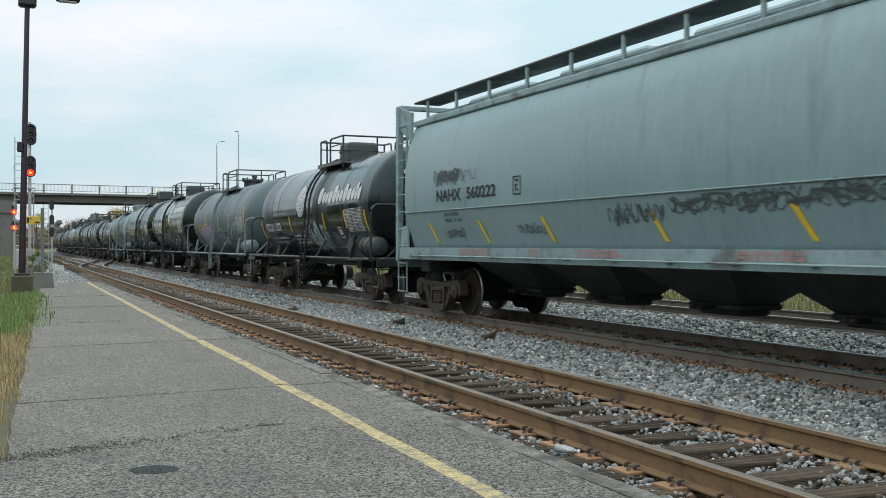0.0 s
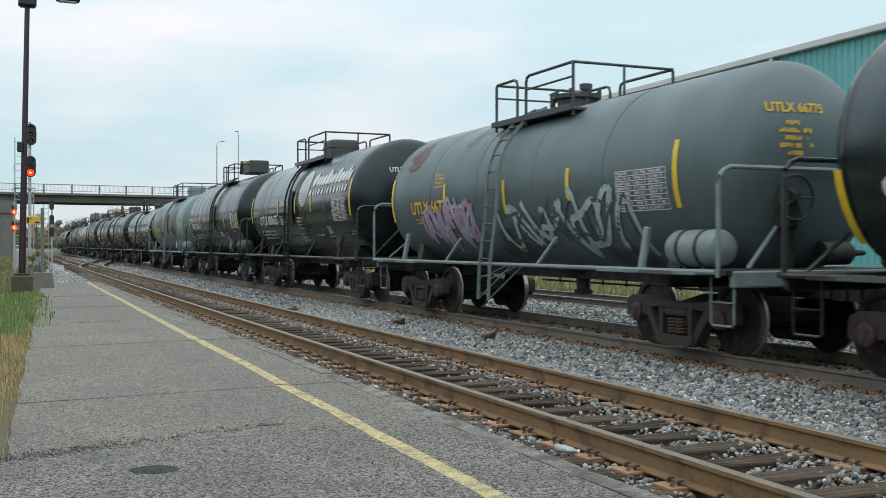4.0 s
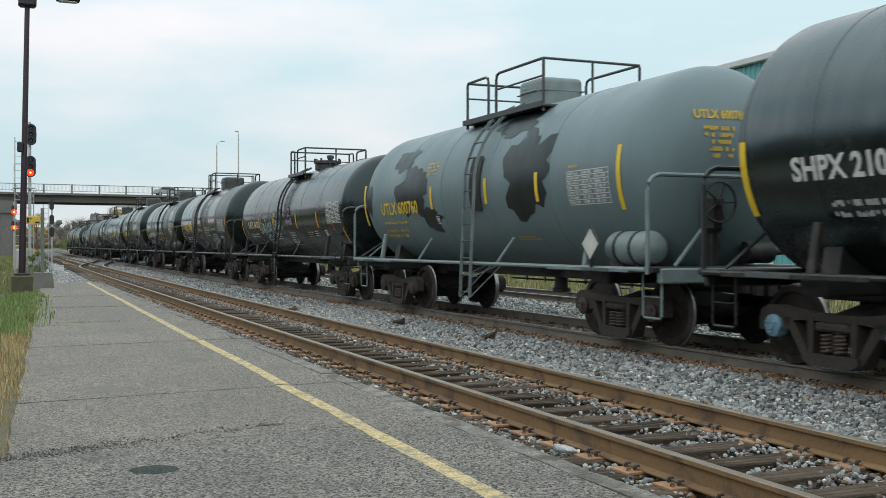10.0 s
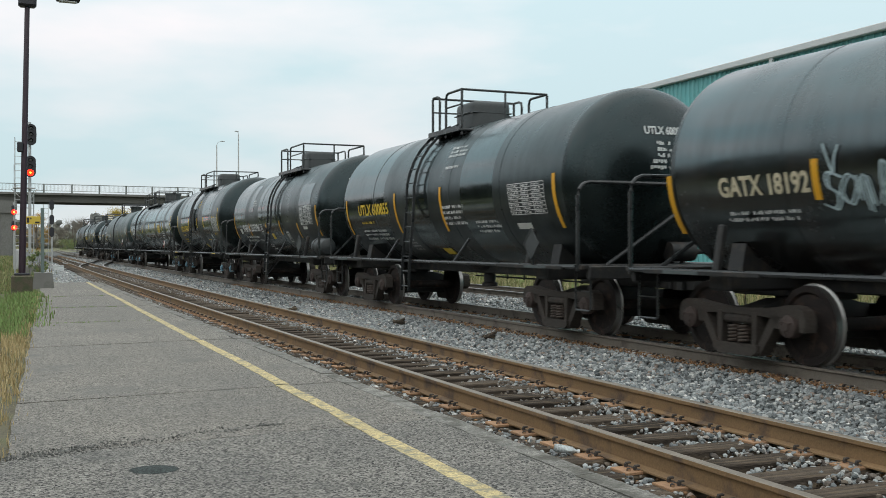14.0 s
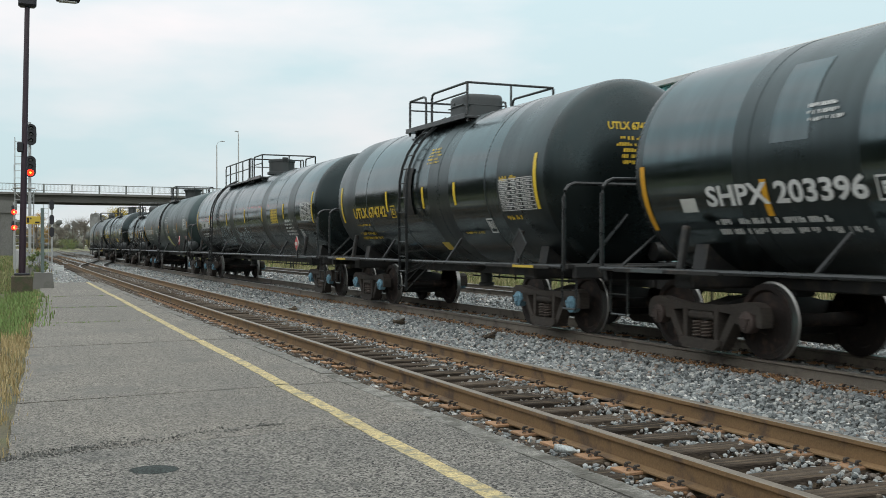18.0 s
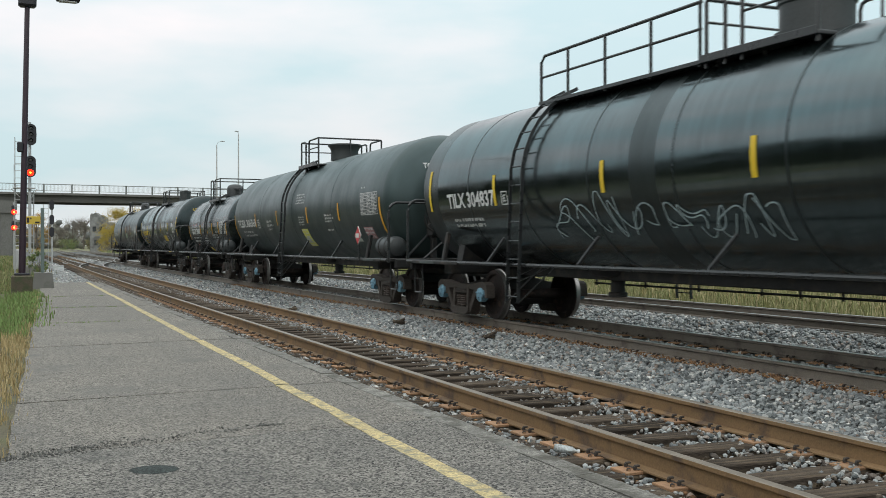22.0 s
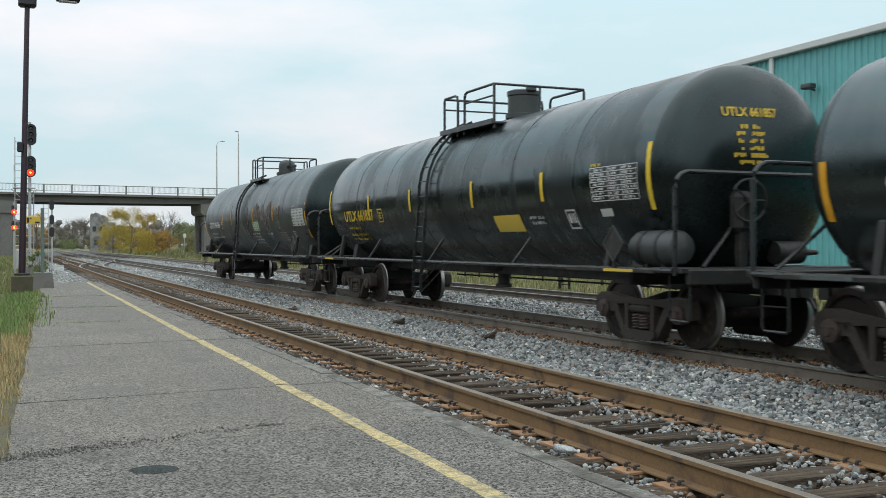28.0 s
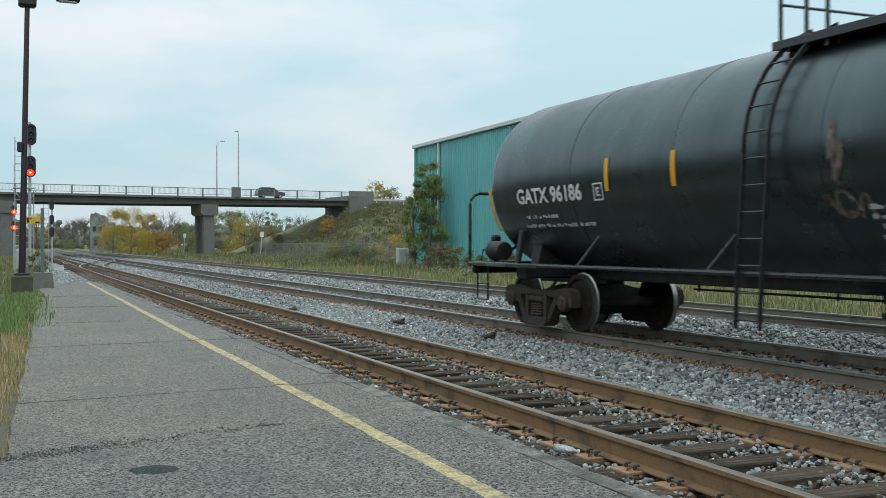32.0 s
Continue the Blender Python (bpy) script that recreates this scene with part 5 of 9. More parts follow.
def truck(car, y, blue):
    """A two-axle truck; its wheelsets turn."""
    t = part("truck", BOLSTER, None, car)
    t.location.y = y
    for sx in (-1, 1):
        sf = part("side_frame", SIDE_FRAME, None, t)
        sf.location.x = sx * 0.985
        for k in (-1, 0, 1):
            s = part("spring", SPRING, None, t)
            s.location = (sx * (1.03 if k else 0.93), k * 0.09, 0)
        part("bolster_end", MB().box((sx * 1.0, 0, 0.49), (0.2, 0.5, 0.1), 0.03), TRUCK_STEEL, t)
    for wy in (-0.889, 0.889):
        w = part("wheelset", WHEELSET, None, t)
        w.location = (0, wy, R_WHEEL)
        WHEELS.setdefault(car.name, []).append((w, wy))
        for sx in (-1, 1):
            c = part("bearing_cap", CAP_B if blue else CAP, None, t)
            c.matrix_basis = pose(0, wy, R_WHEEL, 0, 0, 0 if sx < 0 else 180)
    return t


def coupler_mesh():
    mb = MB()
    mb.box((0, 0.2, 0.86), (0.16, 0.75, 0.18), 0.03)
    mb.prism([(-0.16, 0.5), (-0.17, 0.66), (-0.05, 0.72), (0.02, 0.62), (0.12, 0.66), (0.17, 0.6), (0.14, 0.46)], 0.72, 1.0, 2)
    return mb.mesh("coupler", 30)


COUPLER = coupler_mesh()
COUPLER.materials.append(UNDER_BLACK)


def brake_wheel_mesh():
    mb = MB()
    pts = [(0.27 * math.cos(2 * math.pi * k / 24), 0, 0.27 * math.sin(2 * math.pi * k / 24)) for k in range(25)]
    mb.tube(pts, 0.018, 6)
    for k in range(5):
        a = 2 * math.pi * k / 5
        mb.tube([(0, 0, 0), (0.27 * math.cos(a), 0, 0.27 * math.sin(a))], 0.014, 5)
    mb.rev([(0.05, -0.05), (0.05, 0.06)], 10, (0, 0, 0), 1)
    return mb.mesh("brake_wheel", 40)


BRAKE_WHEEL = brake_wheel_mesh()
RUNG = MB().tube([(0, -0.2, 0), (0, 0.2, 0)], 0.013, 6).mesh("rung", 40)


def ladder(car, y, sx, material, top=3.72, wide=0.4, low=0.45):
    """A ladder that climbs a tank's flank and bends over its top."""
    pts = []
    z = low
    r = RT + 0.12
    pts = [(-1.68, low), (-1.66, 1.0)]
    for k in range(9):
        p = -0.25 + (1.2 + 0.25) * k / 8
        pts.append((-r * math.cos(p) - (0.06 if k == 0 else 0), ZT + r * math.sin(p)))
    lad = None
    for e in (-1, 1):
        path = [(a if sx < 0 else -a, y + e * wide / 2, b) for a, b in pts]
        mb = MB()
        # a flat bar bent along the path
        for i, (a, yy, b) in enumerate(path):
            p, n2 = path[max(i - 1, 0)], path[min(i + 1, len(path) - 1)]
            tx, tz = n2[0] - p[0], n2[2] - p[2]
            L = math.hypot(tx, tz)
            nx, nz = -tz / L * 0.028, tx / L * 0.028
            mb.v += [(a + nx, yy - 0.007, b + nz), (a + nx, yy + 0.007, b + nz), (a - nx, yy + 0.007, b - nz), (a - nx, yy - 0.007, b - nz)]
        for i in range(len(path) - 1):
            for k in range(4):
                mb.f.append((4 * i + k, 4 * i + (k + 1) % 4, 4 * i + 4 + (k + 1) % 4, 4 * i + 4 + k))
        mb.f += [(0, 1, 2, 3), tuple(4 * (len(path) - 1) + k for k in range(4))]
        ob = part("ladder" if lad is None else "stringer", mb, material, car if lad is None else lad, smooth=0)
        lad = lad or ob
    # rungs at an even pitch along the stringers
    step, left = 0.3, 0.1
    for i in range(len(pts) - 1):
        (a, b), (c, d) = pts[i], pts[i + 1]
        L = math.hypot(c - a, d - b)
        while left < L:
            u = left / L
            rg = part("rung", RUNG, material, lad)
            xx = a + (c - a) * u
            rg.location = (xx if sx < 0 else -xx, y, b + (d - b) * u)
            rg.scale.y = wide / 0.4
            left += step
        left -= L
    return lad


def railing(car, ya, yb, material, mid=None, z1=4.5):
    """The safety cage round the top platform: hooped rails along both sides, with a gap for the ladder, and rails across the ends."""
    zp = ZT + RT
    g = ya - 0.36 * (ya - yb) if mid is None else mid
    for sx in (-1, 1):
        x = sx * 0.95
        foot = ZT + math.sqrt(RT * RT - 0.9) + 0.05
        a, b = ya, g + 0.16
        mb = MB().tube([(x, a, foot), (x, a, z1 - 0.03), (x, a - 0.03, z1), (x, b + 0.12, z1), (x, b + 0.03, z1 - 0.03), (x, b, z1 - 0.12), (x, b, foot)], 0.026, 8)
        part("guard_rail", mb, material, car)
        a, b = g - 0.16, yb
        mb = MB().tube([(x, a, foot), (x, a, z1 - 0.12), (x, a - 0.03, z1 - 0.03), (x, a - 0.12, z1), (x, b + 0.03, z1), (x, b, z1 - 0.03), (x, b, foot)], 0.026, 8)
        part("guard_rail", mb, material, car)
        part("mid_rail", MB().tube([(x, g - 0.16, zp + 0.3), (x, yb, zp + 0.3)], 0.018, 6), material, car)
    for yy in (ya, yb):
        part("end_rail", MB().tube([(-0.95, yy, z1), (0.95, yy, z1)], 0.024, 7), material, car)
    part("end_rail", MB().tube([(-0.95, ya, zp + 0.3), (0.95, ya, zp + 0.3)], 0.018, 6), material, car)
    part("rail_post", MB().tube([(0.0, yb, zp - 0.02), (0.0, yb, z1)], 0.022, 6), material, car)


def tank_shell_mesh(half, cuts=(), depth=0.62, n=72):
    prof = [(0.0, -half - depth)]
    for k in range(1, 11):
        a = math.pi / 2 * k / 10
        prof.append((RT * math.sin(a), -half - depth * math.cos(a)))
    m = 14
    rings = [-half + 2 * half * k / m for k in range(1, m)]
    rings = sorted([y for y in rings if all(abs(y - c) > 0.05 for c in cuts)] + [c for c in cuts if abs(c) < half - 0.02])
    prof += [(RT, y) for y in rings]
    for k in range(10, 0, -1):
        a = math.pi / 2 * k / 10
        prof.append((RT * math.sin(a), half + depth * math.cos(a)))
    prof.append((0.0, half + depth))
    return MB().rev(prof, n, (0, 0, ZT), 1).mesh("tank_shell", 40)


SEAMS = {}


def tank_car(name, spec, label):
    """A tank car; spec gives its length, paint, fittings and markings."""
    tc = spec["l"] - spec["r"]
    set_tank(spec.get("radius", 1.46))
    half = tc / 2 + 0.82
    car = thing("tank_car", (0, 0, 0), label, "tank car", "cars of the freight train")
    paint, pipe = spec["paint"], spec.get("pipe", PIPE_BLACK)
    under = spec.get("under", UNDER_BLACK)
    bands = spec.get("gloss", ())
    shell = part("tank_shell", tank_shell_mesh(half, [c for b in bands for c in b]), paint, car).data
    if paint not in (GREY_PATCHED, GREY_STREAKED, GREEN_GREY):
        # the pressed heads carry a duller paint than the rings, and some rings have kept their gloss
        shell.materials.append(BLACK_HEAD)
        shell.materials.append(BLACK_GLOSS)
        for p in shell.polygons:
            y = p.center.y
            p.material_index = 1 if abs(y) > half + 0.02 else 2 if any(a < y < b for a, b in bands) else 0
    ns = spec.get("seams", 5)
    key = (paint.name, RT)
    if key not in SEAMS:
        SEAMS[key] = MB().rev([(RT - 0.01, -0.02), (RT + 0.004, -0.02), (RT + 0.004, 0.02), (RT - 0.01, 0.02)], 72, (0, 0, ZT), 1).mesh("weld_seam", 20)
        SEAMS[key].materials.append(paint)
    for k in range(ns):
        s = part("weld_seam", SEAMS[key], None, car)
        s.location.y = -half + 2 * half * (k + 1) / (ns + 1)
    for e in (-1, 1):
        truck(car, e * tc / 2, spec.get("blue", False))
        # cradle, draft sill, end platform and coupler
        mb = MB().prism([(-1.12, 1.0), (1.12, 1.0), (1.04, 1.4), (0.85, 1.23), (0.4, 1.08), (-0.4, 1.08), (-0.85, 1.23), (-1.04, 1.4)], e * tc / 2 - 0.13, e * tc / 2 + 0.13, 1)
        part("saddle", mb, under, car, smooth=0)
        part("draft_sill", MB().box((0, e * (tc / 2 + 0.55), 0.88), (0.36, 2.5, 0.3), 0.02), under, car)
        part("body_bolster", MB().box((0, e * tc / 2, 0.93), (2.7, 0.4, 0.2), 0.03), under, car)
        part("end_platform", MB().box((0, e * (tc / 2 + 1.33), 1.06), (3.16, 0.62, 0.07), 0.01), under, car)
        part("end_sill", MB().box((0, e * (tc / 2 + 1.62), 0.98), (2.95, 0.1, 0.2), 0.02), spec.get("sill", under), car)
        c = part("coupler", COUPLER, None, car)
        c.matrix_basis = pose(0, e * (tc / 2 + 1.36), 0, 0, 0, 0 if e > 0 else 180)
        # a broad hooped handrail crosses the end platform
        ye, yh = e * (tc / 2 + 1.58), e * (tc / 2 + 1.52)
        hoop = [(-1.58, yh, 1.0), (-1.58, yh, 2.1), (-1.56, yh, 2.19), (-1.5, yh, 2.26), (-1.4, yh, 2.3), (1.4, yh, 2.3), (1.5, yh, 2.26), (1.56, yh, 2.19), (1.58, yh, 2.1), (1.58, yh, 1.0)]
        part("end_handrail", MB().tube(hoop, 0.03, 8), pipe, car)
        if spec.get("brace"):
            part("end_brace", MB().tube([(-1.1, yh, 1.08), (0.8, yh, 2.27)], 0.03, 6), pipe, car)
        else:
            part("end_brace", MB().tube([(-1.2, ye, 1.1), (-0.3, ye - e * 0.25, 1.9)], 0.025, 6), pipe, car)
        part("sill_label", MB().box((-1.655, e * (tc / 2 + 0.35), 1.045), (0.006, 0.7, 0.04)), spec.get("sill_label", GRAFFITI_GREY), car, smooth=0)
        for sx in (-1, 1):
            x = sx * 1.4
            stp = part("sill_step", MB().tube([(x, ye, 1.0), (x, ye, 0.45), (x, ye - e * 0.03, 0.42), (x, ye - e * 0.39, 0.42), (x, ye - e * 0.42, 0.45), (x, ye - e * 0.42, 1.0)], 0.017, 6), pipe, car)
            part("tread", MB().beam((x, ye, 0.7), (x, ye - e * 0.42, 0.7), 0.05, 0.016), pipe, stp, smooth=0)
        part("brake_hose", MB().tube([(0.3, ye, 0.95), (0.32, ye + e * 0.2, 0.7), (0.28, ye + e * 0.36, 0.55)], 0.03, 6), UNDER_BLACK, car)
    # side rails and their slanting braces
    for sx in (-1, 1):
        part("side_rail", MB().tube([(sx * 1.6, -tc / 2 - 1.5, 1.06), (sx * 1.6, 0, 1.06), (sx * 1.6, tc / 2 + 1.5, 1.06)], 0.032, 8), pipe, car)
        nb = spec.get("braces", 2)
        for k in range(nb):
            yy = -tc / 2 + 0.9 + (tc - 1.8) * (k + 0.5) / nb
            part("rail_brace", MB().tube([(sx * 1.58, yy + 0.2, 1.06), (sx * 1.4, yy - 0.12, 1.5)], 0.028, 6), pipe, car)
        for e in (-1, 1):
            part("running_board", MB().box((sx * 1.52, e * (tc / 2 + 0.05), 1.045), (0.24, 2.2, 0.06), 0.01), spec.get("sill", under), car)
            part("saddle_post", MB().beam((sx * 1.5, e * (tc / 2 - 0.15), 1.06), (sx * 1.4, e * (tc / 2 - 0.15), 1.62), 0.1, 0.09, 0.02), spec.get("sill", under), car)
    # pipes and gear underneath
    part("centre_sill", MB().box((0, 0, 0.96), (0.42, tc - 0.9, 0.3), 0.02), UNDER_BLACK, car)
    part("brake_pipe", MB().tube([(0.5, -tc / 2, 0.86), (0.5, tc / 2, 0.86)], 0.03, 6), UNDER_BLACK, car)
    part("brake_rod", MB().tube([(1.15, -tc / 2 + 1.3, 0.66), (1.15, tc / 2 - 1.3, 0.66)], 0.02, 6), UNDER_BLACK, car)
    part("far_pipe", MB().tube([(1.5, -tc / 2 + 1.2, 0.8), (1.5, tc / 2 - 1.2, 0.8)], 0.022, 6), UNDER_BLACK, car)
    hg = MB().beam((0, 0, 0.62), (0, 0, 1.0), 0.035, 0.03).mesh("rod_hanger", 0)
    k = -tc / 2 + 1.4
    while k < tc / 2 - 1.2:
        part("rod_hanger", hg, UNDER_BLACK, car).location = (1.15, k, 0)
        k += 1.5 if int(k * 3) % 2 else 0.8
    ov = MB().rev([(0.24, 0.98), (0.24, 0.86), (0.12, 0.8), (0.12, 0.62), (0.16, 0.6), (0.16, 0.54)], 14, (0, spec.get("ladder", 0) - 0.5, 0), 2)
    part("outlet_valve", ov, UNDER_BLACK, car)
    part("sump", MB().rev([(0.5, 1.0), (0.42, 0.9), (0.3, 0.86)], 18, (0, spec.get("ladder", 0) - 0.5, 0), 2), UNDER_BLACK, car)
    # ladders and top platform
    ly = spec.get("ladder", 1.0)
    for sx in (-1, 1):
        ladder(car, ly, sx, pipe)
    if spec.get("backing"):
        part("ladder_backing", arc_patch(MB(), ly - 0.22, ly + 0.22, 2.0, 2.95, 5, 0.03), UNDER_BLACK, car, smooth=0)
    if spec.get("foot", True):
        mb = MB()
        for e in (-1, 1):
            mb.beam((-1.68, ly + e * 0.2, 0.45), (-1.35, ly - 0.6 + e * 0.2, 1.04), 0.03, 0.012)
            mb.beam((-1.67, ly + e * 0.2, 0.8), (-1.3, ly - 0.55 + e * 0.2, 1.08), 0.03, 0.012)
        part("ladder_brace", mb, pipe, car, smooth=0)
    ya, yb = spec["rails"]
    zp = ZT + math.sqrt(RT * RT - 0.62) + 0.03
    rails = pipe if pipe != PIPE_GREY else HOUSING_GREY
    for sx in (-1, 1):
        pl = part("walk_plank", MB().box((sx * 0.79, (ya + yb) / 2, zp), (0.44, abs(ya - yb) + 0.12, 0.045), 0.008), rails, car)
        part("toe_board", MB().box((sx * 1.02, (ya + yb) / 2, zp + 0.02), (0.025, abs(ya - yb) + 0.12, 0.1), 0.005), rails, pl)
        for yy in (ya - 0.1, (ya + yb) / 2, yb + 0.1):
            part("plank_bracket", MB().box((sx * 0.82, yy, zp - 0.1), (0.07, 0.07, 0.18), 0.01), rails, pl)
    railing(car, ya, yb, rails, spec.get("gap"), spec["rail_top"])
    if spec.get("walk"):
        # a long walkway with a two-bar rail leads to the dome
        w0 = spec["walk"]
        z1 = spec["rail_top"]
        part("walkway", MB().box((-0.8, (w0 + ya) / 2, zp), (0.4, abs(w0 - ya), 0.05)), rails, car)
        part("walkway_rail", MB().tube([(-0.95, w0, zp), (-0.95, w0, z1 - 0.1), (-0.95, w0 - 0.12, z1), (-0.95, ya + 0.1, z1)], 0.026, 8), rails, car)
        part("walkway_rail", MB().tube([(-0.95, w0, z1 - 0.35), (-0.95, ya + 0.1, z1 - 0.35)], 0.02, 6), rails, car)
        for s in (0.2, 0.45, 0.72, 0.97):
            yy = w0 + (ya - w0) * s
            part("rail_post", MB().tube([(-0.95, yy, zp - 0.05), (-0.95, yy, z1)], 0.024, 6), rails, car)
    dome(car, spec)
    # air reservoir and brake wheel
    if spec.get("reservoir"):
        yy = -tc / 2 - 0.74
        mb = MB().rev([(0.0, -0.52), (0.12, -0.505), (0.2, -0.46), (0.235, -0.38), (0.235, 0.38), (0.2, 0.46), (0.12, 0.505), (0.0, 0.52)], 22, (-1.24, yy, 1.34), 1)
        part("air_reservoir", mb, spec.get("res_paint", HOUSING_GREY), car)
        for o in (-0.19, 0.19):
            part("reservoir_strap", MB().rev([(0.243, o - 0.03), (0.243, o + 0.03)], 20, (-1.24, yy, 1.34), 1), under, car)
            part("reservoir_bracket", MB().box((-1.2, yy + o, 1.15), (0.3, 0.08, 0.2), 0.01), under, car)
    if spec.get("end_gear"):
        ye = tc / 2 + 1.15
        part("brake_cylinder", MB().rev([(0.0, -0.26), (0.15, -0.25), (0.17, -0.2), (0.17, 0.16), (0.12, 0.2), (0.12, 0.3), (0.0, 0.31)], 18, (-1.2, ye, 1.28), 1), UNDER_BLACK, car)
        part("brake_valve", MB().box((-1.05, ye + 0.4, 1.3), (0.3, 0.2, 0.3), 0.05).box((-1.05, ye + 0.4, 1.5), (0.16, 0.14, 0.12), 0.03), UNDER_BLACK, car)
        part("air_pipe", MB().tube([(-1.2, ye + 0.3, 1.28), (-1.3, ye + 0.42, 1.3), (-1.32, ye + 0.44, 1.1)], 0.022, 6), UNDER_BLACK, car)
    if spec.get("reservoir"):
        bw = part("brake_wheel", BRAKE_WHEEL, UNDER_BLACK, car)
        bw.location = (-0.5, -tc / 2 - 1.6, 1.95)
        part("brake_stand", MB().box((-0.5, -tc / 2 - 1.45, 1.8), (0.3, 0.24, 0.55), 0.08).box((-0.5, -tc / 2 - 1.45, 1.3), (0.12, 0.12, 0.6), 0.01).tube([(-0.5, -tc / 2 - 1.5, 1.7), (-0.44, -tc / 2 - 1.52, 1.35), (-0.5, -tc / 2 - 1.4, 1.05)], 0.02, 6), UNDER_BLACK, car)
    part("brake_cylinder", MB().rev([(0.0, -0.26), (0.15, -0.25), (0.15, 0.2), (0.05, 0.26), (0.03, 0.5)], 16, (0.4, -tc / 2 - 1.3, 1.28), 0), UNDER_BLACK, car)
    part("brake_valve", MB().box((0.1, tc / 2 + 1.3, 1.3), (0.5, 0.26, 0.36), 0.06).box((-0.25, tc / 2 + 1.32, 1.24), (0.24, 0.2, 0.24), 0.06).rev([(0.09, 0.0), (0.09, 0.25)], 10, (0.35, tc / 2 + 1.3, 1.3), 2), HOUSING_GREY, car)
    if spec.get("tab"):
        # a tilted-square placard holder stands on the side sill beside the leading truck
        yy = -tc / 2 + spec.get("tab_y", -0.25)
        tab = diamond(car, yy, 1.4, 0.24, spec["tab"])
        rim = MB()
        for a, b in (((0, -0.24), (0.24, 0)), ((0.24, 0), (0, 0.24)), ((0, 0.24), (-0.24, 0)), ((-0.24, 0), (0, -0.24))):
            rim.beam((-1.663, yy + a[0], 1.4 + a[1]), (-1.663, yy + b[0], 1.4 + b[1]), 0.014, 0.02)
        part("holder_rim", rim, HOUSING_GREY, tab, smooth=0)
        part("holder_post", MB().box((-1.64, yy, 1.12), (0.03, 0.05, 0.2)), PIPE_BLACK, tab, smooth=0)
    before = set(car.children)
    spec["mark"](car, spec, half)
    for ob in car.children:
        if ob not in before and "head_" not in ob.data.name:
            ob.location.y += spec.get("mark_dy", 0.0)
    return car


def dome(car, spec):
    """The valve housing and fittings on top."""
    kind, ya, yb = spec["dome"]
    z = ZT + RT
    yc, w = (ya + yb) / 2, abs(ya - yb)
    m = spec.get("dome_paint", HOUSING_GREY)
    if kind == "box":
        # a pressed hood with round shoulders
        mb = MB()
        k = 32
        for lo, grow in ((-0.06, 1.0), (0.37, 1.0), (0.42, 0.985), (0.45, 0.955), (0.466, 0.9), (0.472, 0.8)):
            for j in range(k):
                a = 2 * math.pi * (j + 0.5) / k
                c, q = math.cos(a), math.sin(a)
                mb.v.append((0.43 * grow * math.copysign(abs(c) ** 0.3, c), yc + 0.5 * w * grow * math.copysign(abs(q) ** 0.3, q), z + lo))
        for i in range(5):
            for j in range(k):
                mb.f.append((i * k + j, i * k + (j + 1) % k, (i + 1) * k + (j + 1) % k, (i + 1) * k + j))
        mb.f.append(tuple(range(5 * k, 6 * k)))
        d = part("valve_housing", mb, m, car, smooth=50)
        part("lid_flange", MB().box((0, yc, z + 0.235), (0.868, w + 0.012, 0.02), 0.005), m, d)
        part("hinge", MB().tube([(-0.44, yc - w * 0.3, z + 0.25), (-0.44, yc + w * 0.3, z + 0.25)], 0.02, 6), m, d)
        part("latch", MB().box((-0.43, yc + w * 0.2, z + 0.3), (0.03, 0.1, 0.08), 0.01), m, d)
    elif kind == "round":
        r = w / 2
        mb = MB().rev([(r * 1.15, -0.02), (r * 1.15, 0.06), (r, 0.07), (r, 0.4), (r * 1.06, 0.42), (r * 1.06, 0.5), (r * 0.8, 0.53), (0.0, 0.55)], 24, (0, yc, z), 2)
        d = part("valve_housing", mb, m, car)
        part("hinge", MB().box((0, yc - r * 1.05, z + 0.52), (0.2, 0.1, 0.1), 0.02), m, d)
    elif kind == "cap":
        # a squat round-topped bonnet on a flange
        r = w / 2
        mb = MB().rev([(r * 1.25, -0.02), (r * 1.25, 0.08), (r, 0.09), (r, 0.28), (r * 0.97, 0.36), (r * 0.86, 0.44), (r * 0.66, 0.49), (r * 0.35, 0.515), (0.0, 0.52)], 26, (0, yc, z), 2)
        d = part("valve_housing", mb, m, car, smooth=50)
        part("hinge", MB().box((0, yc - r * 1.05, z + 0.3), (0.2, 0.1, 0.1), 0.02), m, d)
        part("relief_valve", MB().rev([(0.07, 0.0), (0.07, 0.24), (0.1, 0.25), (0.1, 0.32), (0.0, 0.34)], 12, (0.1, yc - r - 0.25, z), 2), m, car)
    elif kind == "cone":
        mb = MB().rev([(w * 0.37, -0.02), (w * 0.36, 0.24), (w * 0.39, 0.32), (w * 0.45, 0.4), (w * 0.45, 0.44), (w * 0.3, 0.46), (0.0, 0.47)], 24, (0, yc, z), 2)
        part("valve_housing", mb, m, car)
    elif kind == "crane":
        part("valve_housing", MB().box((0, yc - w * 0.2, z + 0.4), (0.75, w * 0.62, 0.5), 0.04), m, car)
        part("hatch_lid", MB().box((0, yc + w * 0.42, z + 0.48), (0.7, 0.06, 0.56), 0.02, Euler((0.35, 0, 0))), m, car)
        part("yellow_flag", MB().box((-0.3, yc + w * 0.08, z + 0.66), (0.12, 0.2, 0.12), 0.02), STRIPE_YELLOW, car)
    else:
        mb = MB().rev([(0.34, -0.02), (0.34, 0.16), (0.42, 0.17), (0.42, 0.24), (0.3, 0.27), (0.0, 0.3)], 20, (0, yc, z), 2)
        d = part("manway", mb, m, car)
        for k in range(8):
            a = k * math.pi / 4
            part("lid_bolt", MB().box((0.4 * math.cos(a), yc + 0.4 * math.sin(a), z + 0.26), (0.06, 0.06, 0.12), 0.01), m, d)
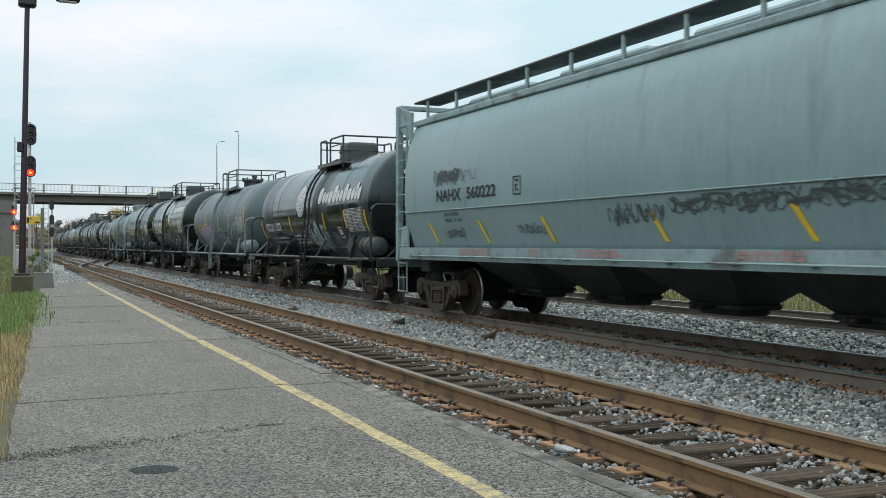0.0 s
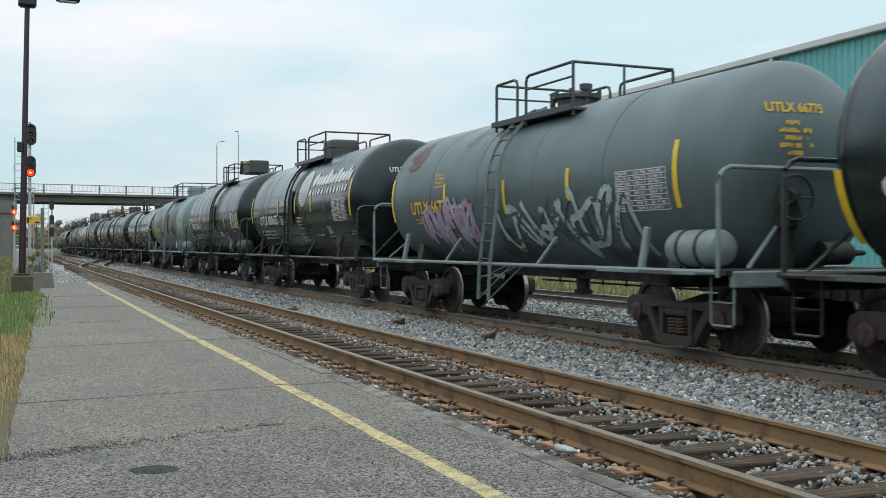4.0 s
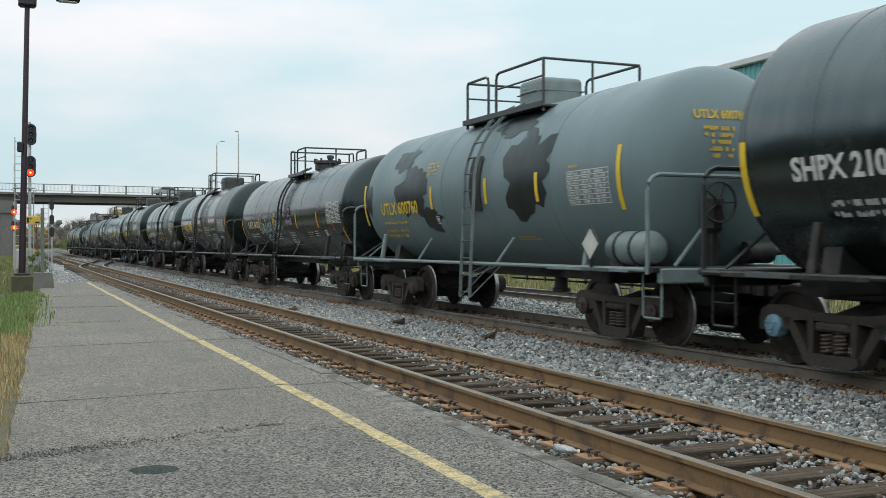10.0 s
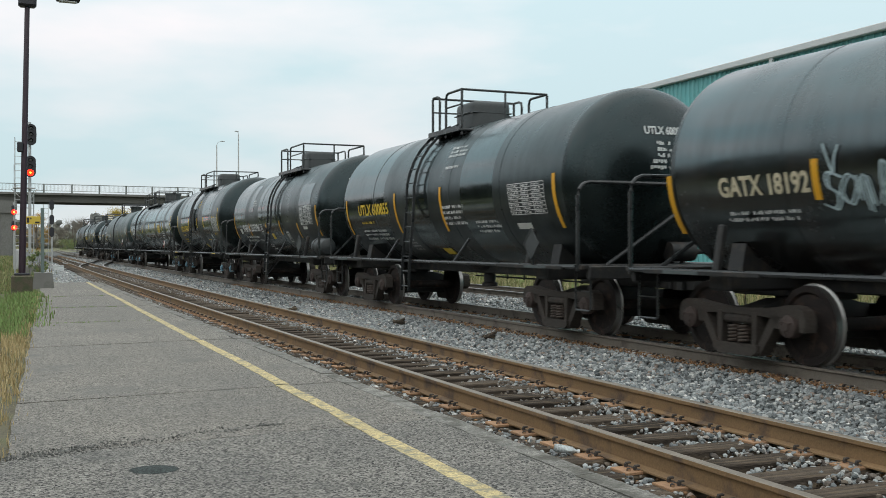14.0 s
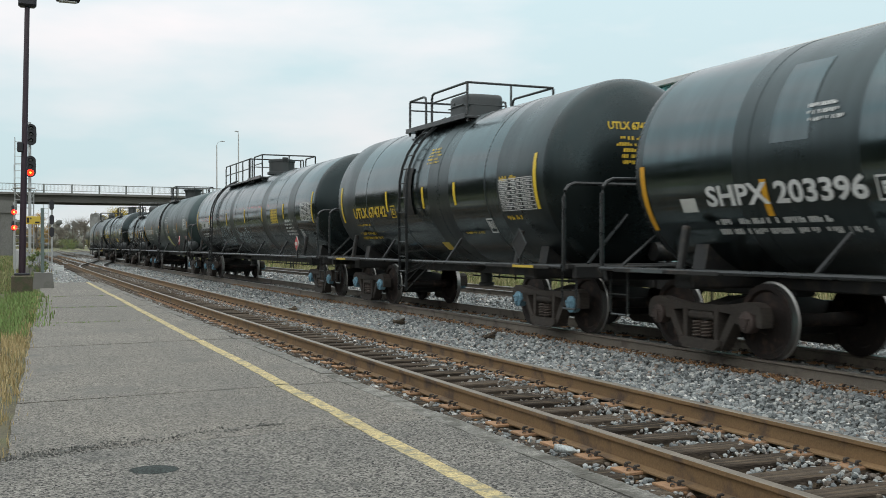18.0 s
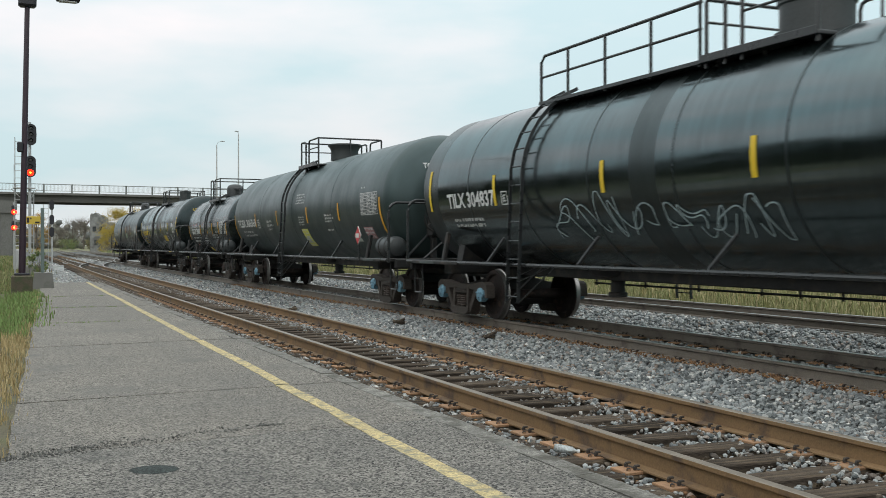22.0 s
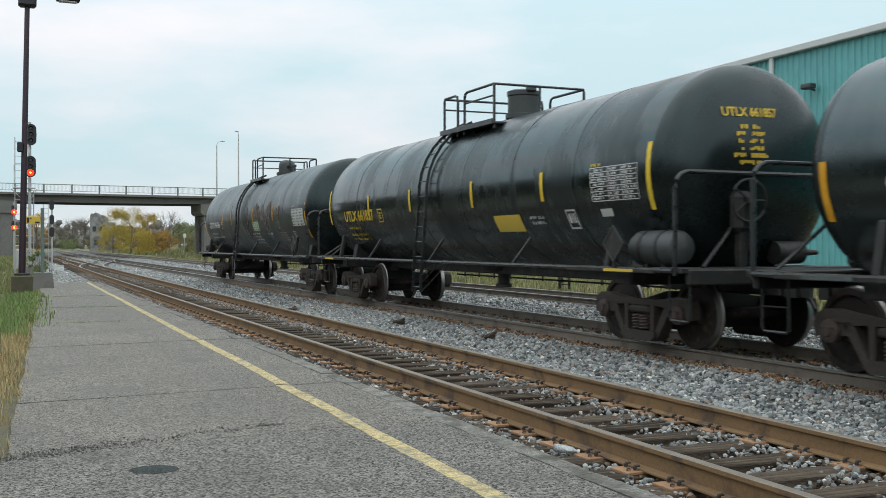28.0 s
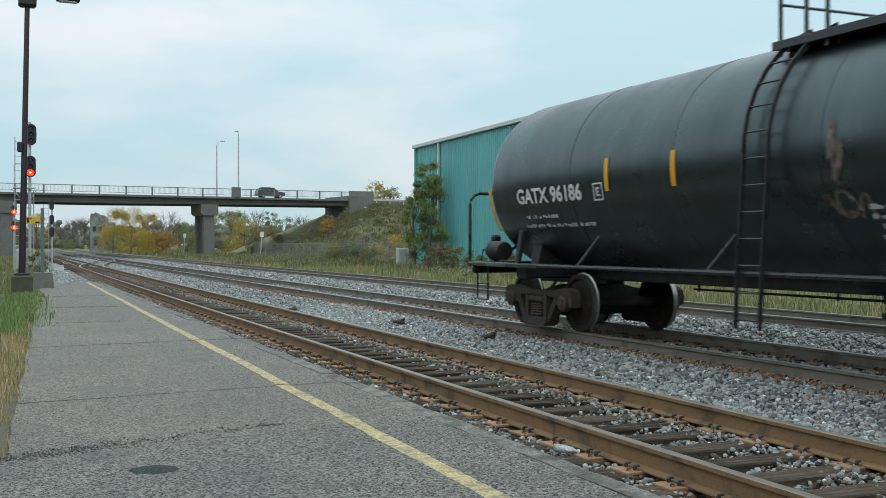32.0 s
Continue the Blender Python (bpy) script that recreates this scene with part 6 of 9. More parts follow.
        part("relief_valve", MB().rev([(0.08, 0.0), (0.08, 0.3), (0.11, 0.31), (0.11, 0.4), (0.0, 0.42)], 12, (0, yb + 0.15, z), 2), m, car)
        part("air_valve", MB().rev([(0.05, 0.0), (0.05, 0.3), (0.08, 0.31), (0.0, 0.36)], 10, (-0.2, yc + 0.5, z), 2), m, car)


# ---- the cars, from the front of the train ----
def plain_marks(car, spec, half):
    m = spec.get("stripe", STRIPE_YELLOW)
    stripe(car, -half + 0.1, ZT - 0.35, ZT + 0.55, m)
    stripe(car, half - 0.1, ZT - 0.35, ZT + 0.55, m)


CARS = []


def hopper_car():
    r, l = 5.2, 19.2
    tc = l - r
    car = thing("hopper_car", (0, 0, 0), "pale grey-green covered hopper car with graffiti along its flank", "hopper car", "cars of the freight train")
    L = tc / 2 + 0.55
    # curved flanks: half the cross-section from the sill up to the roof
    sec = [(1.36, 1.3), (1.47, 1.65), (1.585, 2.02), (1.59, 2.06), (1.6, 2.4), (1.58, 2.9), (1.5, 3.4), (1.36, 3.78), (1.1, 4.05), (0.7, 4.2), (0.0, 4.27)]
    ring = [(-a, b) for a, b in sec] + [(a, b) for a, b in sec[-2::-1]]
    mb = MB()
    n = len(ring)
    ys = [-L, -L + 0.5, 0, L - 0.5, L]
    for y in ys:
        k = 0.985 if abs(y) == L else 1.0
        mb.v += [(a * k, y, b) for a, b in ring]
    for j in range(len(ys) - 1):
        for k in range(n - 1):
            mb.f.append((j * n + k, j * n + k + 1, (j + 1) * n + k + 1, (j + 1) * n + k))
    mb.f += [tuple(range(n)), tuple(range(4 * n, 5 * n))]
    part("body", mb, HOPPER_PAINT, car, smooth=50)
    for e in (-1, 1):
        truck(car, e * tc / 2, False)
        part("draft_sill", MB().box((0, e * (tc / 2 + 0.3), 0.86), (0.4, 2.0, 0.34), 0.02), UNDER_BLACK, car)
        part("body_bolster", MB().box((0, e * tc / 2, 0.95), (2.7, 0.45, 0.22), 0.03), UNDER_BLACK, car)
        c = part("coupler", COUPLER, None, car)
        c.matrix_basis = pose(0, e * (tc / 2 + 0.75), 0, 0, 0, 0 if e > 0 else 180)
        ye = e * (tc / 2 + 1.2)
        part("end_sill", MB().box((0, ye, 1.02), (2.95, 0.12, 0.22), 0.02), HOPPER_FRAME, car)
        part("end_platform", MB().box((0, e * (tc / 2 + 0.9), 1.1), (2.9, 0.7, 0.06), 0.01), HOPPER_FRAME, car)
        for sx in (-1, 1):
            part("end_post", MB().box((sx * 1.44, ye, 2.68), (0.14, 0.12, 3.3), 0.02), HOPPER_FRAME, car)
            part("corner_brace", MB().prism([(e * (L - 0.05), 4.12), (ye, 4.3), (ye, 3.85), (e * (L - 0.05), 3.5)], sx * 1.42 - 0.03, sx * 1.42 + 0.03, 0), HOPPER_FRAME, car, smooth=0)
            part("end_gusset", MB().prism([(e * (L + 0.02), 1.1), (ye - e * 0.1, 1.1), (ye - e * 0.25, 1.75), (e * (L + 0.1), 1.8)], sx * 1.46 - 0.02, sx * 1.46 + 0.02, 0), HOPPER_FRAME, car, smooth=0)
            lad = part("ladder", MB().box((sx * 1.46, ye - e * 0.5, 2.4), (0.05, 0.03, 2.9)), HOPPER_FRAME, car)
            for k in range(9):
                part("rung", MB().tube([(sx * 1.48, ye - e * 0.02, 1.0 + k * 0.36), (sx * 1.48, ye - e * 0.5, 1.0 + k * 0.36)], 0.014, 6), HOPPER_FRAME, lad)
            mb = MB()
            for o in (0, 0.48):
                mb.beam((sx * 1.46, ye - e * o, 1.0), (sx * 1.46, ye - e * o, 0.4), 0.045, 0.014)
            mb.beam((sx * 1.46, ye, 0.41), (sx * 1.46, ye - e * 0.48, 0.41), 0.06, 0.02)
            mb.beam((sx * 1.46, ye, 0.7), (sx * 1.46, ye - e * 0.48, 0.7), 0.06, 0.02)
            part("sill_step", mb, HOPPER_FRAME, car, smooth=0)
        part("slope_sheet", MB().prism([(e * L, 3.6), (e * (L - 2.3), 1.25), (e * (L - 2.5), 1.25), (e * (L - 0.1), 3.8)], -1.35, 1.35, 0), HOPPER_PAINT, car, smooth=0)
        part("end_rail_bar", MB().beam((-1.44, ye, 4.3), (1.44, ye, 4.3), 0.1, 0.1, 0.01), HOPPER_FRAME, car)
    for sx in (-1, 1):
        part("side_sill", MB().prism([(-L - 0.3, 1.33), (L + 0.3, 1.33), (L + 0.3, 1.1), (L - 1.2, 1.09), (-L + 1.2, 1.09), (-L - 0.3, 1.1)], sx * 1.52 - 0.05, sx * 1.52 + 0.05, 0), HOPPER_FRAME, car, smooth=0)
        part("roof_edge", MB().box((sx * 1.33, 0, 3.88), (0.09, 2 * L, 0.12), 0.02), HOPPER_FRAME, car)
        # running board beside the hatches, on brackets
        part("running_board", MB().box((sx * 0.95, 0, 4.36), (0.6, 2 * L + 0.6, 0.04), 0.01), HOUSING_GREY, car)
        for k in range(11):
            yy = -L + 0.35 + (2 * L - 0.7) * k / 10
            part("board_bracket", MB().box((sx * 1.2, yy, 4.16), (0.05, 0.07, 0.4), 0.01), HOPPER_FRAME, car)
    for k in range(4):
        part("roof_hatch", MB().box((0, -L + 2.0 + k * (2 * L - 4) / 3, 4.28), (0.9, 2.6, 0.16), 0.05), HOPPER_PAINT, car)
    # four funnel bays under the body
    for k in range(4):
        yc = 4.5 - 2.7 * k
        mb = MB()
        mb.add([(-1.25, yc - 1.3, 1.3), (1.25, yc - 1.3, 1.3), (1.25, yc + 1.3, 1.3), (-1.25, yc + 1.3, 1.3),
                (-0.3, yc - 0.52, 0.58), (0.3, yc - 0.52, 0.58), (0.3, yc + 0.52, 0.58), (-0.3, yc + 0.52, 0.58)],
               [(0, 1, 5, 4), (1, 2, 6, 5), (2, 3, 7, 6), (3, 0, 4, 7), (4, 5, 6, 7), (0, 3, 2, 1)])
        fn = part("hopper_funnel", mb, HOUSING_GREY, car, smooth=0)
        part("outlet_gate", MB().box((0, yc, 0.55), (0.72, 1.12, 0.08), 0.02).box((0, yc, 0.48), (0.5, 0.9, 0.1), 0.03), UNDER_BLACK, fn)
        part("gate_rack", MB().box((-0.5, yc, 0.54), (0.3, 0.08, 0.06), 0.01).tube([(-0.64, yc - 0.12, 0.54), (-0.64, yc + 0.12, 0.54)], 0.03, 8), UNDER_BLACK, fn)
        part("gate_shaft", MB().tube([(-0.7, yc, 0.55), (0.7, yc, 0.55)], 0.03, 8), UNDER_BLACK, car)
    return car


def flank_x(z):
    pts = [(1.3, 1.36), (1.65, 1.47), (2.02, 1.585), (2.06, 1.59), (2.4, 1.6), (2.9, 1.58), (3.4, 1.5), (3.78, 1.36)]
    return np.interp(z, [p[0] for p in pts], [p[1] for p in pts])


# ---- markings ----
def tc_of(spec):
    return spec["l"] - spec["r"]


def emblem(car, y, z, r):
    """A round white emblem as a plain shape: blades fan out over its upper part, bowed bars fill the lower."""
    mb = MB()
    n = 72
    c = 2.0 * r / n
    for i in range(n):
        for j in range(n):
            u, w = -r + (i + 0.5) * c, -r + (j + 0.5) * c
            if u * u + w * w > r * r:
                continue
            bow = w + 0.28 * r - 0.5 * u * u / r
            if bow > 0:
                s = (math.atan2(u, w + 0.75 * r) / 0.26) % 1.0
                keep = 0.1 < s < 0.9
            else:
                keep = (-bow / (0.15 * r)) % 1.0 > 0.32
            if keep:
                mb.add([arc_point(y - a2, z + b2, 0.013) for a2, b2 in ((u - c / 2, w - c / 2), (u + c / 2, w - c / 2), (u + c / 2, w + c / 2), (u - c / 2, w + c / 2))], [(0, 1, 2, 3)])
    return part("emblem", mb, WHITE_STENCIL, car, "round white emblem", smooth=0)


def word_shape(car, y, z, w, h, n, caps=False):
    """A white word mark as plain slanted ovals and bars, one for each letter."""
    wide = [1.25, 0.95, 0.7, 1.05, 1.1, 0.7, 0.95, 1.0, 1.0, 0.85, 0.6, 0.8, 0.9][:n]
    unit = w / sum(wide)
    a = 0.0
    for k in range(n):
        tall = h if caps or k in (0, 4, 7, n - 2) else h * 0.7
        hw = 0.5 * unit * wide[k] * (0.66 if caps else 0.9)
        cy = y - a - 0.5 * unit * wide[k]
        a += unit * wide[k]
        e = 2.2 if k in (0, 1, 6, 9) and not caps else 4.0
        mb = MB()
        ring = []
        for j in range(20):
            t = 2 * math.pi * j / 20
            c, q = math.cos(t), math.sin(t)
            u = (abs(c) ** e + abs(q) ** e) ** (-1 / e)
            dz = tall * 0.5 * (1 + u * q)
            ring.append(arc_point(cy - hw * u * c - 0.22 * dz, z + dz, 0.013))
        mb.add(ring, [tuple(range(20))])
        part("word_mark", mb, WHITE_STENCIL, car, smooth=0)


def diamond(car, y, z, s, material):
    mb = MB().prism([(y, z - s), (y - s, z), (y, z + s), (y + s, z)], -1.66, -1.645, 0)
    return part("placard_holder", mb, material, car, smooth=0)


def placard(car, y, z):
    holder = diamond(car, y, z, 0.22, PAPER_WHITE)
    part("placard", MB().prism([(y, z - 0.2), (y - 0.2, z), (y, z + 0.2), (y + 0.2, z)], -1.668, -1.663, 0), PLACARD_RED, holder, "red and white diamond placard", smooth=0)
    part("placard_band", MB().prism([(y - 0.13, z - 0.05), (y + 0.13, z - 0.05), (y + 0.13, z + 0.05), (y - 0.13, z + 0.05)], -1.673, -1.67, 0), PAPER_WHITE, holder, smooth=0)
    part("placard_post", MB().box((-1.64, y, (z + 1.05) / 2), (0.03, 0.06, z - 1.0), 0.0), PIPE_BLACK, holder, smooth=0)


def hopper_marks(car):
    """Lettering, warning stripes and graffiti on the hopper's flank."""
    def at(y, z, lift=0.012):
        return (-float(flank_x(z)) - lift, y, z)

    def patch(name, y0, y1, z0, z1, material, lean=0.0, n=4):
        mb = MB()
        for j in range(n + 1):
            z = z0 + (z1 - z0) * j / n
            mb.v += [at(y0 + lean * j / n, z), at(y1 + lean * j / n, z)]
        mb.f += [(2 * j, 2 * j + 1, 2 * j + 3, 2 * j + 2) for j in range(n)]
        return part(name, mb, material, car, smooth=0)

    for body, y, z, w, h in HOPPER_TEXT:
        vs, fs = text_shape(body, 0.02)
        part("lettering", MB().add([at(y - a * w, z + b * h) for a, b in vs], fs), SIGN_BLACK, car, smooth=0)
    for y in HOPPER_STRIPES:
        patch("reflective_stripe", y - 0.02, y + 0.08, 1.42, 1.82, STRIPE_YELLOW, 0.22)
    q = random.Random(5)
    for y, z, w, h, n, r, m in HOPPER_SCRAWLS:
        mb = MB()
        for k in range(n):
            f1, f2, p1, p2 = q.uniform(3, 8), q.uniform(4, 10), q.uniform(0, 6), q.uniform(0, 6)
            tall, mid_z = q.uniform(0.2, 0.46), q.uniform(0.38, 0.62)
            pts = []
            for j in range(15):
                s = j / 14
                yy = (k + 0.5) / n + (0.75 / n) * math.sin(f1 * s + p1)
                zz = min(max(mid_z + tall * math.sin(f2 * s + p2), 0), 1)
                pts.append((y - w * min(max(yy, 0), 1), z + h * zz))
            for j in range(14):
                (a, b), (c, d) = pts[j], pts[j + 1]
                L = math.hypot(c - a, d - b) or 1
                ny, nz = -(d - b) / L * r, (c - a) / L * r
                mb.add([at(yy, zz, 0.013 + 0.0004 * ((j + 5 * k) % 9)) for yy, zz in ((a + ny, b + nz), (a - ny, b - nz), (c - ny, d - nz), (c + ny, d + nz))], [(0, 1, 2, 3)])
        tagged(part("graffiti", mb, m, car, "grey spray-painted graffiti", smooth=0), kind="stuff")
    for y, z, w, rows in HOPPER_LINES:
        mb = MB()
        for k in range(rows):
            a = 0.0
            zz = z - 0.11 * k
            for a, b, c, d in letter_bars(q, w, 0.065, 0.2):
                mb.add([at(y - a, zz + c), at(y - b, zz + c), at(y - b, zz + d), at(y - a, zz + d)], [(0, 1, 2, 3)])
        tagged(part("stencilling", mb, GRAFFITI_GREY, car, smooth=0), kind="stuff")
    part("side_seam", MB().box((-1.6, 0, 2.04), (0.03, 14.9, 0.02), 0.005), HOPPER_FRAME, car)
    for y, w in HOPPER_SILL:
        mb = MB()
        for row in (1.285, 1.225):
            for a, b, c, d in letter_bars(q, w, 0.048, 0.1, 1.0):
                mb.add([(-1.577, y - a, row + c - 0.02), (-1.577, y - b, row + c - 0.02), (-1.577, y - b, row + d - 0.02), (-1.577, y - a, row + d - 0.02)], [(0, 1, 2, 3)])
        tagged(part("sill_label", mb, PINK_FADED, car, "faded red lettering along the sill", smooth=0), kind="stuff")
    # the framed mark beside the number
    mb = MB()
    for y0, y1, z0, z1 in ((2.62, 2.6, 2.2, 2.5), (2.36, 2.34, 2.2, 2.5), (2.62, 2.34, 2.48, 2.5), (2.62, 2.34, 2.2, 2.22), (2.55, 2.41, 2.42, 2.45), (2.53, 2.5, 2.27, 2.37), (2.5, 2.43, 2.35, 2.37), (2.5, 2.43, 2.27, 2.29)):
        mb.add([at(y0, z0), at(y1, z0), at(y1, z1), at(y0, z1)], [(0, 1, 2, 3)])
    part("boxed_mark", mb, SIGN_BLACK, car, smooth=0)
    part("side_rod", MB().tube([(-1.625, -7.2, 1.17), (-1.625, 0, 1.17), (-1.625, 7.2, 1.17)], 0.018, 6), HOPPER_FRAME, car)
    for k in range(12):
        part("tie_down", MB().box((-1.6, -6.6 + 1.25 * k, 1.17), (0.06, 0.16, 0.04), 0.015), UNDER_BLACK, car)


def mark_b(car, spec, half):
    for y, z0, z1 in ((5.51, 1.40, 2.15), (1.97, 1.76, 2.21), (-1.50, 1.80, 2.24), (-3.35, 1.81, 2.25), (-4.91, 1.43, 2.21)):
        stripe(car, y, z0, z1, STRIPE_YELLOW)
    lettered(car, "CCLX 1372", 4.97, 1.81, 1.87, 0.24, WHITE_STENCIL)
    lines(car, 4.74, 1.70, 2.05, 2, WHITE_STENCIL, 0.127, 0.063, 2)
    lines(car, 1.93, 1.73, 1.63, 3, WHITE_STENCIL, 0.099, 0.050, 3)
    panel_lines(car, -3.45, -4.75, 1.73, 2.27, WHITE_STENCIL, 4)
    boxed_mark(car, -2.57, 1.57, 0.27, WHITE_STENCIL, 0, 2)
    lines(car, -0.82, 1.40, 1.62, 1, WHITE_STENCIL, 0.086, 0.043, 6)
    lines(car, -1.27, 1.77, 0.46, 2, WHITE_STENCIL, 0.082, 0.041, 7)
    scrawl(car, 0.13, 1.17, 1.48, 0.88, 7, GRAFFITI_WHITE, 0.035, 8, label="smeared pale graffiti")
    emblem(car, 0.7, 2.62, 0.44)
    word_shape(car, -1.02, 2.48, 3.6, 0.42, 12)
    head_lettered(car, "CCLX 1372", half, -0.68, ZT + 0.66, 0.82, 0.13, WHITE_STENCIL)
    head_lines(car, half, -0.58, ZT + 0.5, 0.55, 5, WHITE_STENCIL, 66)


def mark_c(car, spec, half):
    for y, z0, z1 in ((5.36, 1.88, 2.79), (2.53, 2.00, 2.56), (0.00, 1.84, 2.49), (-2.14, 2.05, 2.54), (-4.83, 1.86, 2.72)):
        stripe(car, y, z0, z1, STRIPE_YELLOW)
    lettered(car, "UTLX 66775", 4.27, 2.00, 1.95, 0.24, YELLOW_STENCIL)
    lines(car, 3.03, 2.80, 0.54, 4, YELLOW_STENCIL, 0.076, 0.038, 10)
    lines(car, 4.17, 1.95, 0.58, 2, YELLOW_STENCIL, 0.069, 0.034, 11)
    scrawl(car, 3.76, 1.34, 2.38, 0.82, 8, GRAFFITI_PINK, 0.075, 12, label="faded pink graffiti")
    scrawl(car, 3.60, 1.44, 2.19, 0.83, 6, GRAFFITI_LILAC, 0.040, 13, label="lilac graffiti outlines")
    scrawl(car, 0.34, 1.25, 4.11, 0.95, 8, GRAFFITI_WHITE, 0.050, 14, label="silver graffiti")
    scrawl(car, 0.13, 1.31, 3.78, 0.78, 7, GRAFFITI_GREY, 0.030, 15, label="dark graffiti outlines")
    panel_lines(car, -3.47, -4.64, 1.85, 2.39, WHITE_STENCIL, 16)
    blob(car, 4.5, 3.2, 0.35, 0.3, 41, SCAR_BROWN)
    head_lettered(car, "UTLX 66775", half, -0.68, ZT + 0.66, 0.82, 0.13, YELLOW_STENCIL)
    head_lines(car, half, -0.58, ZT + 0.5, 0.55, 5, YELLOW_STENCIL, 67)


def mark_d(car, spec, half):
    for y, z0, z1 in ((-5.12, 2.10, 2.99), (-1.71, 2.28, 2.73), (-0.07, 2.28, 2.79), (1.90, 2.27, 2.75), (5.41, 2.09, 2.96)):
        stripe(car, y, z0, z1, STRIPE_YELLOW)
    lettered(car, "UTLX 600635", 4.28, 2.01, 2.23, 0.27, WHITE_STENCIL)
    boxed_mark(car, 1.69, 1.99, 0.27, WHITE_STENCIL, 0, 1)
    lines(car, 4.38, 1.91, 1.85, 1, WHITE_STENCIL, 0.119, 0.059, 19)
    lines(car, 4.30, 1.79, 1.67, 2, WHITE_STENCIL, 0.101, 0.050, 20)
    panel_lines(car, -3.66, -4.82, 2.00, 2.52, WHITE_STENCIL, 21)
    lines(car, -3.71, 2.63, 0.96, 1, WHITE_STENCIL, 0.114, 0.057, 22)
    boxed_mark(car, -2.90, 1.60, 0.27, WHITE_STENCIL, 0, 2)
    lines(car, -0.12, 2.22, 0.68, 4, WHITE_STENCIL, 0.096, 0.048, 24)
    lines(car, -0.02, 1.76, 0.58, 3, WHITE_STENCIL, 0.088, 0.044, 25)
    lines(car, -1.70, 1.71, 0.64, 1, WHITE_STENCIL, 0.080, 0.040, 26)
    lines(car, -4.67, 1.77, 0.42, 2, WHITE_STENCIL, 0.063, 0.032, 27)
    emblem(car, -0.9, 2.96, 0.5)
    word_shape(car, -1.57, 2.96, 3.35, 0.38, 12)
    word_shape(car, -1.4, 2.71, 3.45, 0.16, 13, caps=True)
    head_lettered(car, "UTLX 600635", half, -0.68, ZT + 0.66, 0.82, 0.13, WHITE_STENCIL)
    head_lines(car, half, -0.58, ZT + 0.5, 0.55, 6, WHITE_STENCIL, 68)
    diamond(car, -4.63, 1.47, 0.2, UNDER_BLACK)


def mark_e(car, spec, half):
    for y, z0, z1 in ((5.20, 1.71, 2.54), (2.54, 2.12, 2.56), (0.17, 2.11, 2.57), (-2.56, 2.12, 2.57), (-5.00, 1.69, 2.55)):
        stripe(car, y, z0, z1, STRIPE_YELLOW)
    lettered(car, "SHPX 210612", 4.45, 2.05, 1.76, 0.24, WHITE_STENCIL)
    boxed_mark(car, 2.35, 2.02, 0.25, WHITE_STENCIL, 0, 1)
    lines(car, 4.00, 1.89, 1.73, 2, WHITE_STENCIL, 0.110, 0.055, 30)
    lines(car, -1.41, 1.92, 0.65, 2, WHITE_STENCIL, 0.095, 0.047, 31)
    lines(car, -2.23, 1.90, 0.63, 3, WHITE_STENCIL, 0.095, 0.048, 32)
    panel_lines(car, -3.75, -4.94, 2.01, 2.50, WHITE_STENCIL, 33)
    lines(car, -3.80, 2.59, 0.45, 1, WHITE_STENCIL, 0.091, 0.045, 34)
    lines(car, -1.27, 1.92, 0.70, 3, WHITE_STENCIL, 0.062, 0.031, 35)
    lines(car, -4.63, 1.66, 0.47, 2, WHITE_STENCIL, 0.054, 0.027, 36)
    lines(car, -3.92, 1.98, 0.29, 1, WHITE_STENCIL, 0.111, 0.055, 37)
    head_lettered(car, "SHPX 210612", half, -0.68, ZT + 0.66, 0.82, 0.13, WHITE_STENCIL)
    head_lines(car, half, -0.58, ZT + 0.5, 0.55, 5, WHITE_STENCIL, 69)


def mark_f(car, spec, half):
    for y, z0, z1 in ((5.51, 1.83, 2.75), (1.55, 2.09, 2.53), (-0.91, 2.10, 2.55), (-2.77, 2.07, 2.53), (-5.13, 1.87, 2.76)):
        stripe(car, y, z0, z1, STRIPE_YELLOW)
    lettered(car, "UTLX 600760", 4.43, 2.03, 2.14, 0.25, YELLOW_STENCIL)
    lines(car, 1.85, 3.04, 0.65, 4, YELLOW_STENCIL, 0.073, 0.036, 39)
    lines(car, 4.45, 1.94, 1.73, 1, YELLOW_STENCIL, 0.097, 0.048, 40)
    lines(car, 4.52, 1.78, 1.69, 2, YELLOW_STENCIL, 0.109, 0.054, 41)
    boxed_mark(car, 1.45, 1.80, 0.15, WHITE_STENCIL, 0, 2)
    panel_lines(car, -3.75, -4.88, 1.98, 2.47, WHITE_STENCIL, 43)
    lines(car, -3.79, 2.59, 0.30, 1, YELLOW_STENCIL, 0.062, 0.031, 44)
    lines(car, -1.59, 1.56, 0.82, 2, YELLOW_STENCIL, 0.044, 0.022, 45)
    for k, (y, z, ry, rz) in enumerate(((-2.4, 2.62, 0.85, 0.62), (2.5, 2.5, 0.8, 0.55), (-1.5, 3.45, 0.8, 0.22), (1.7, 1.9, 0.5, 0.2), (3.4, 3.2, 0.5, 0.25), (5.2, 2.4, 0.22, 0.3))):
        blob(car, y, z, ry, rz, k + 3, PATCH_BLACK)
    head_lettered(car, "UTLX 600760", half, -0.68, ZT + 0.66, 0.82, 0.13, YELLOW_STENCIL)
    head_lines(car, half, -0.58, ZT + 0.5, 0.55, 5, YELLOW_STENCIL, 70)


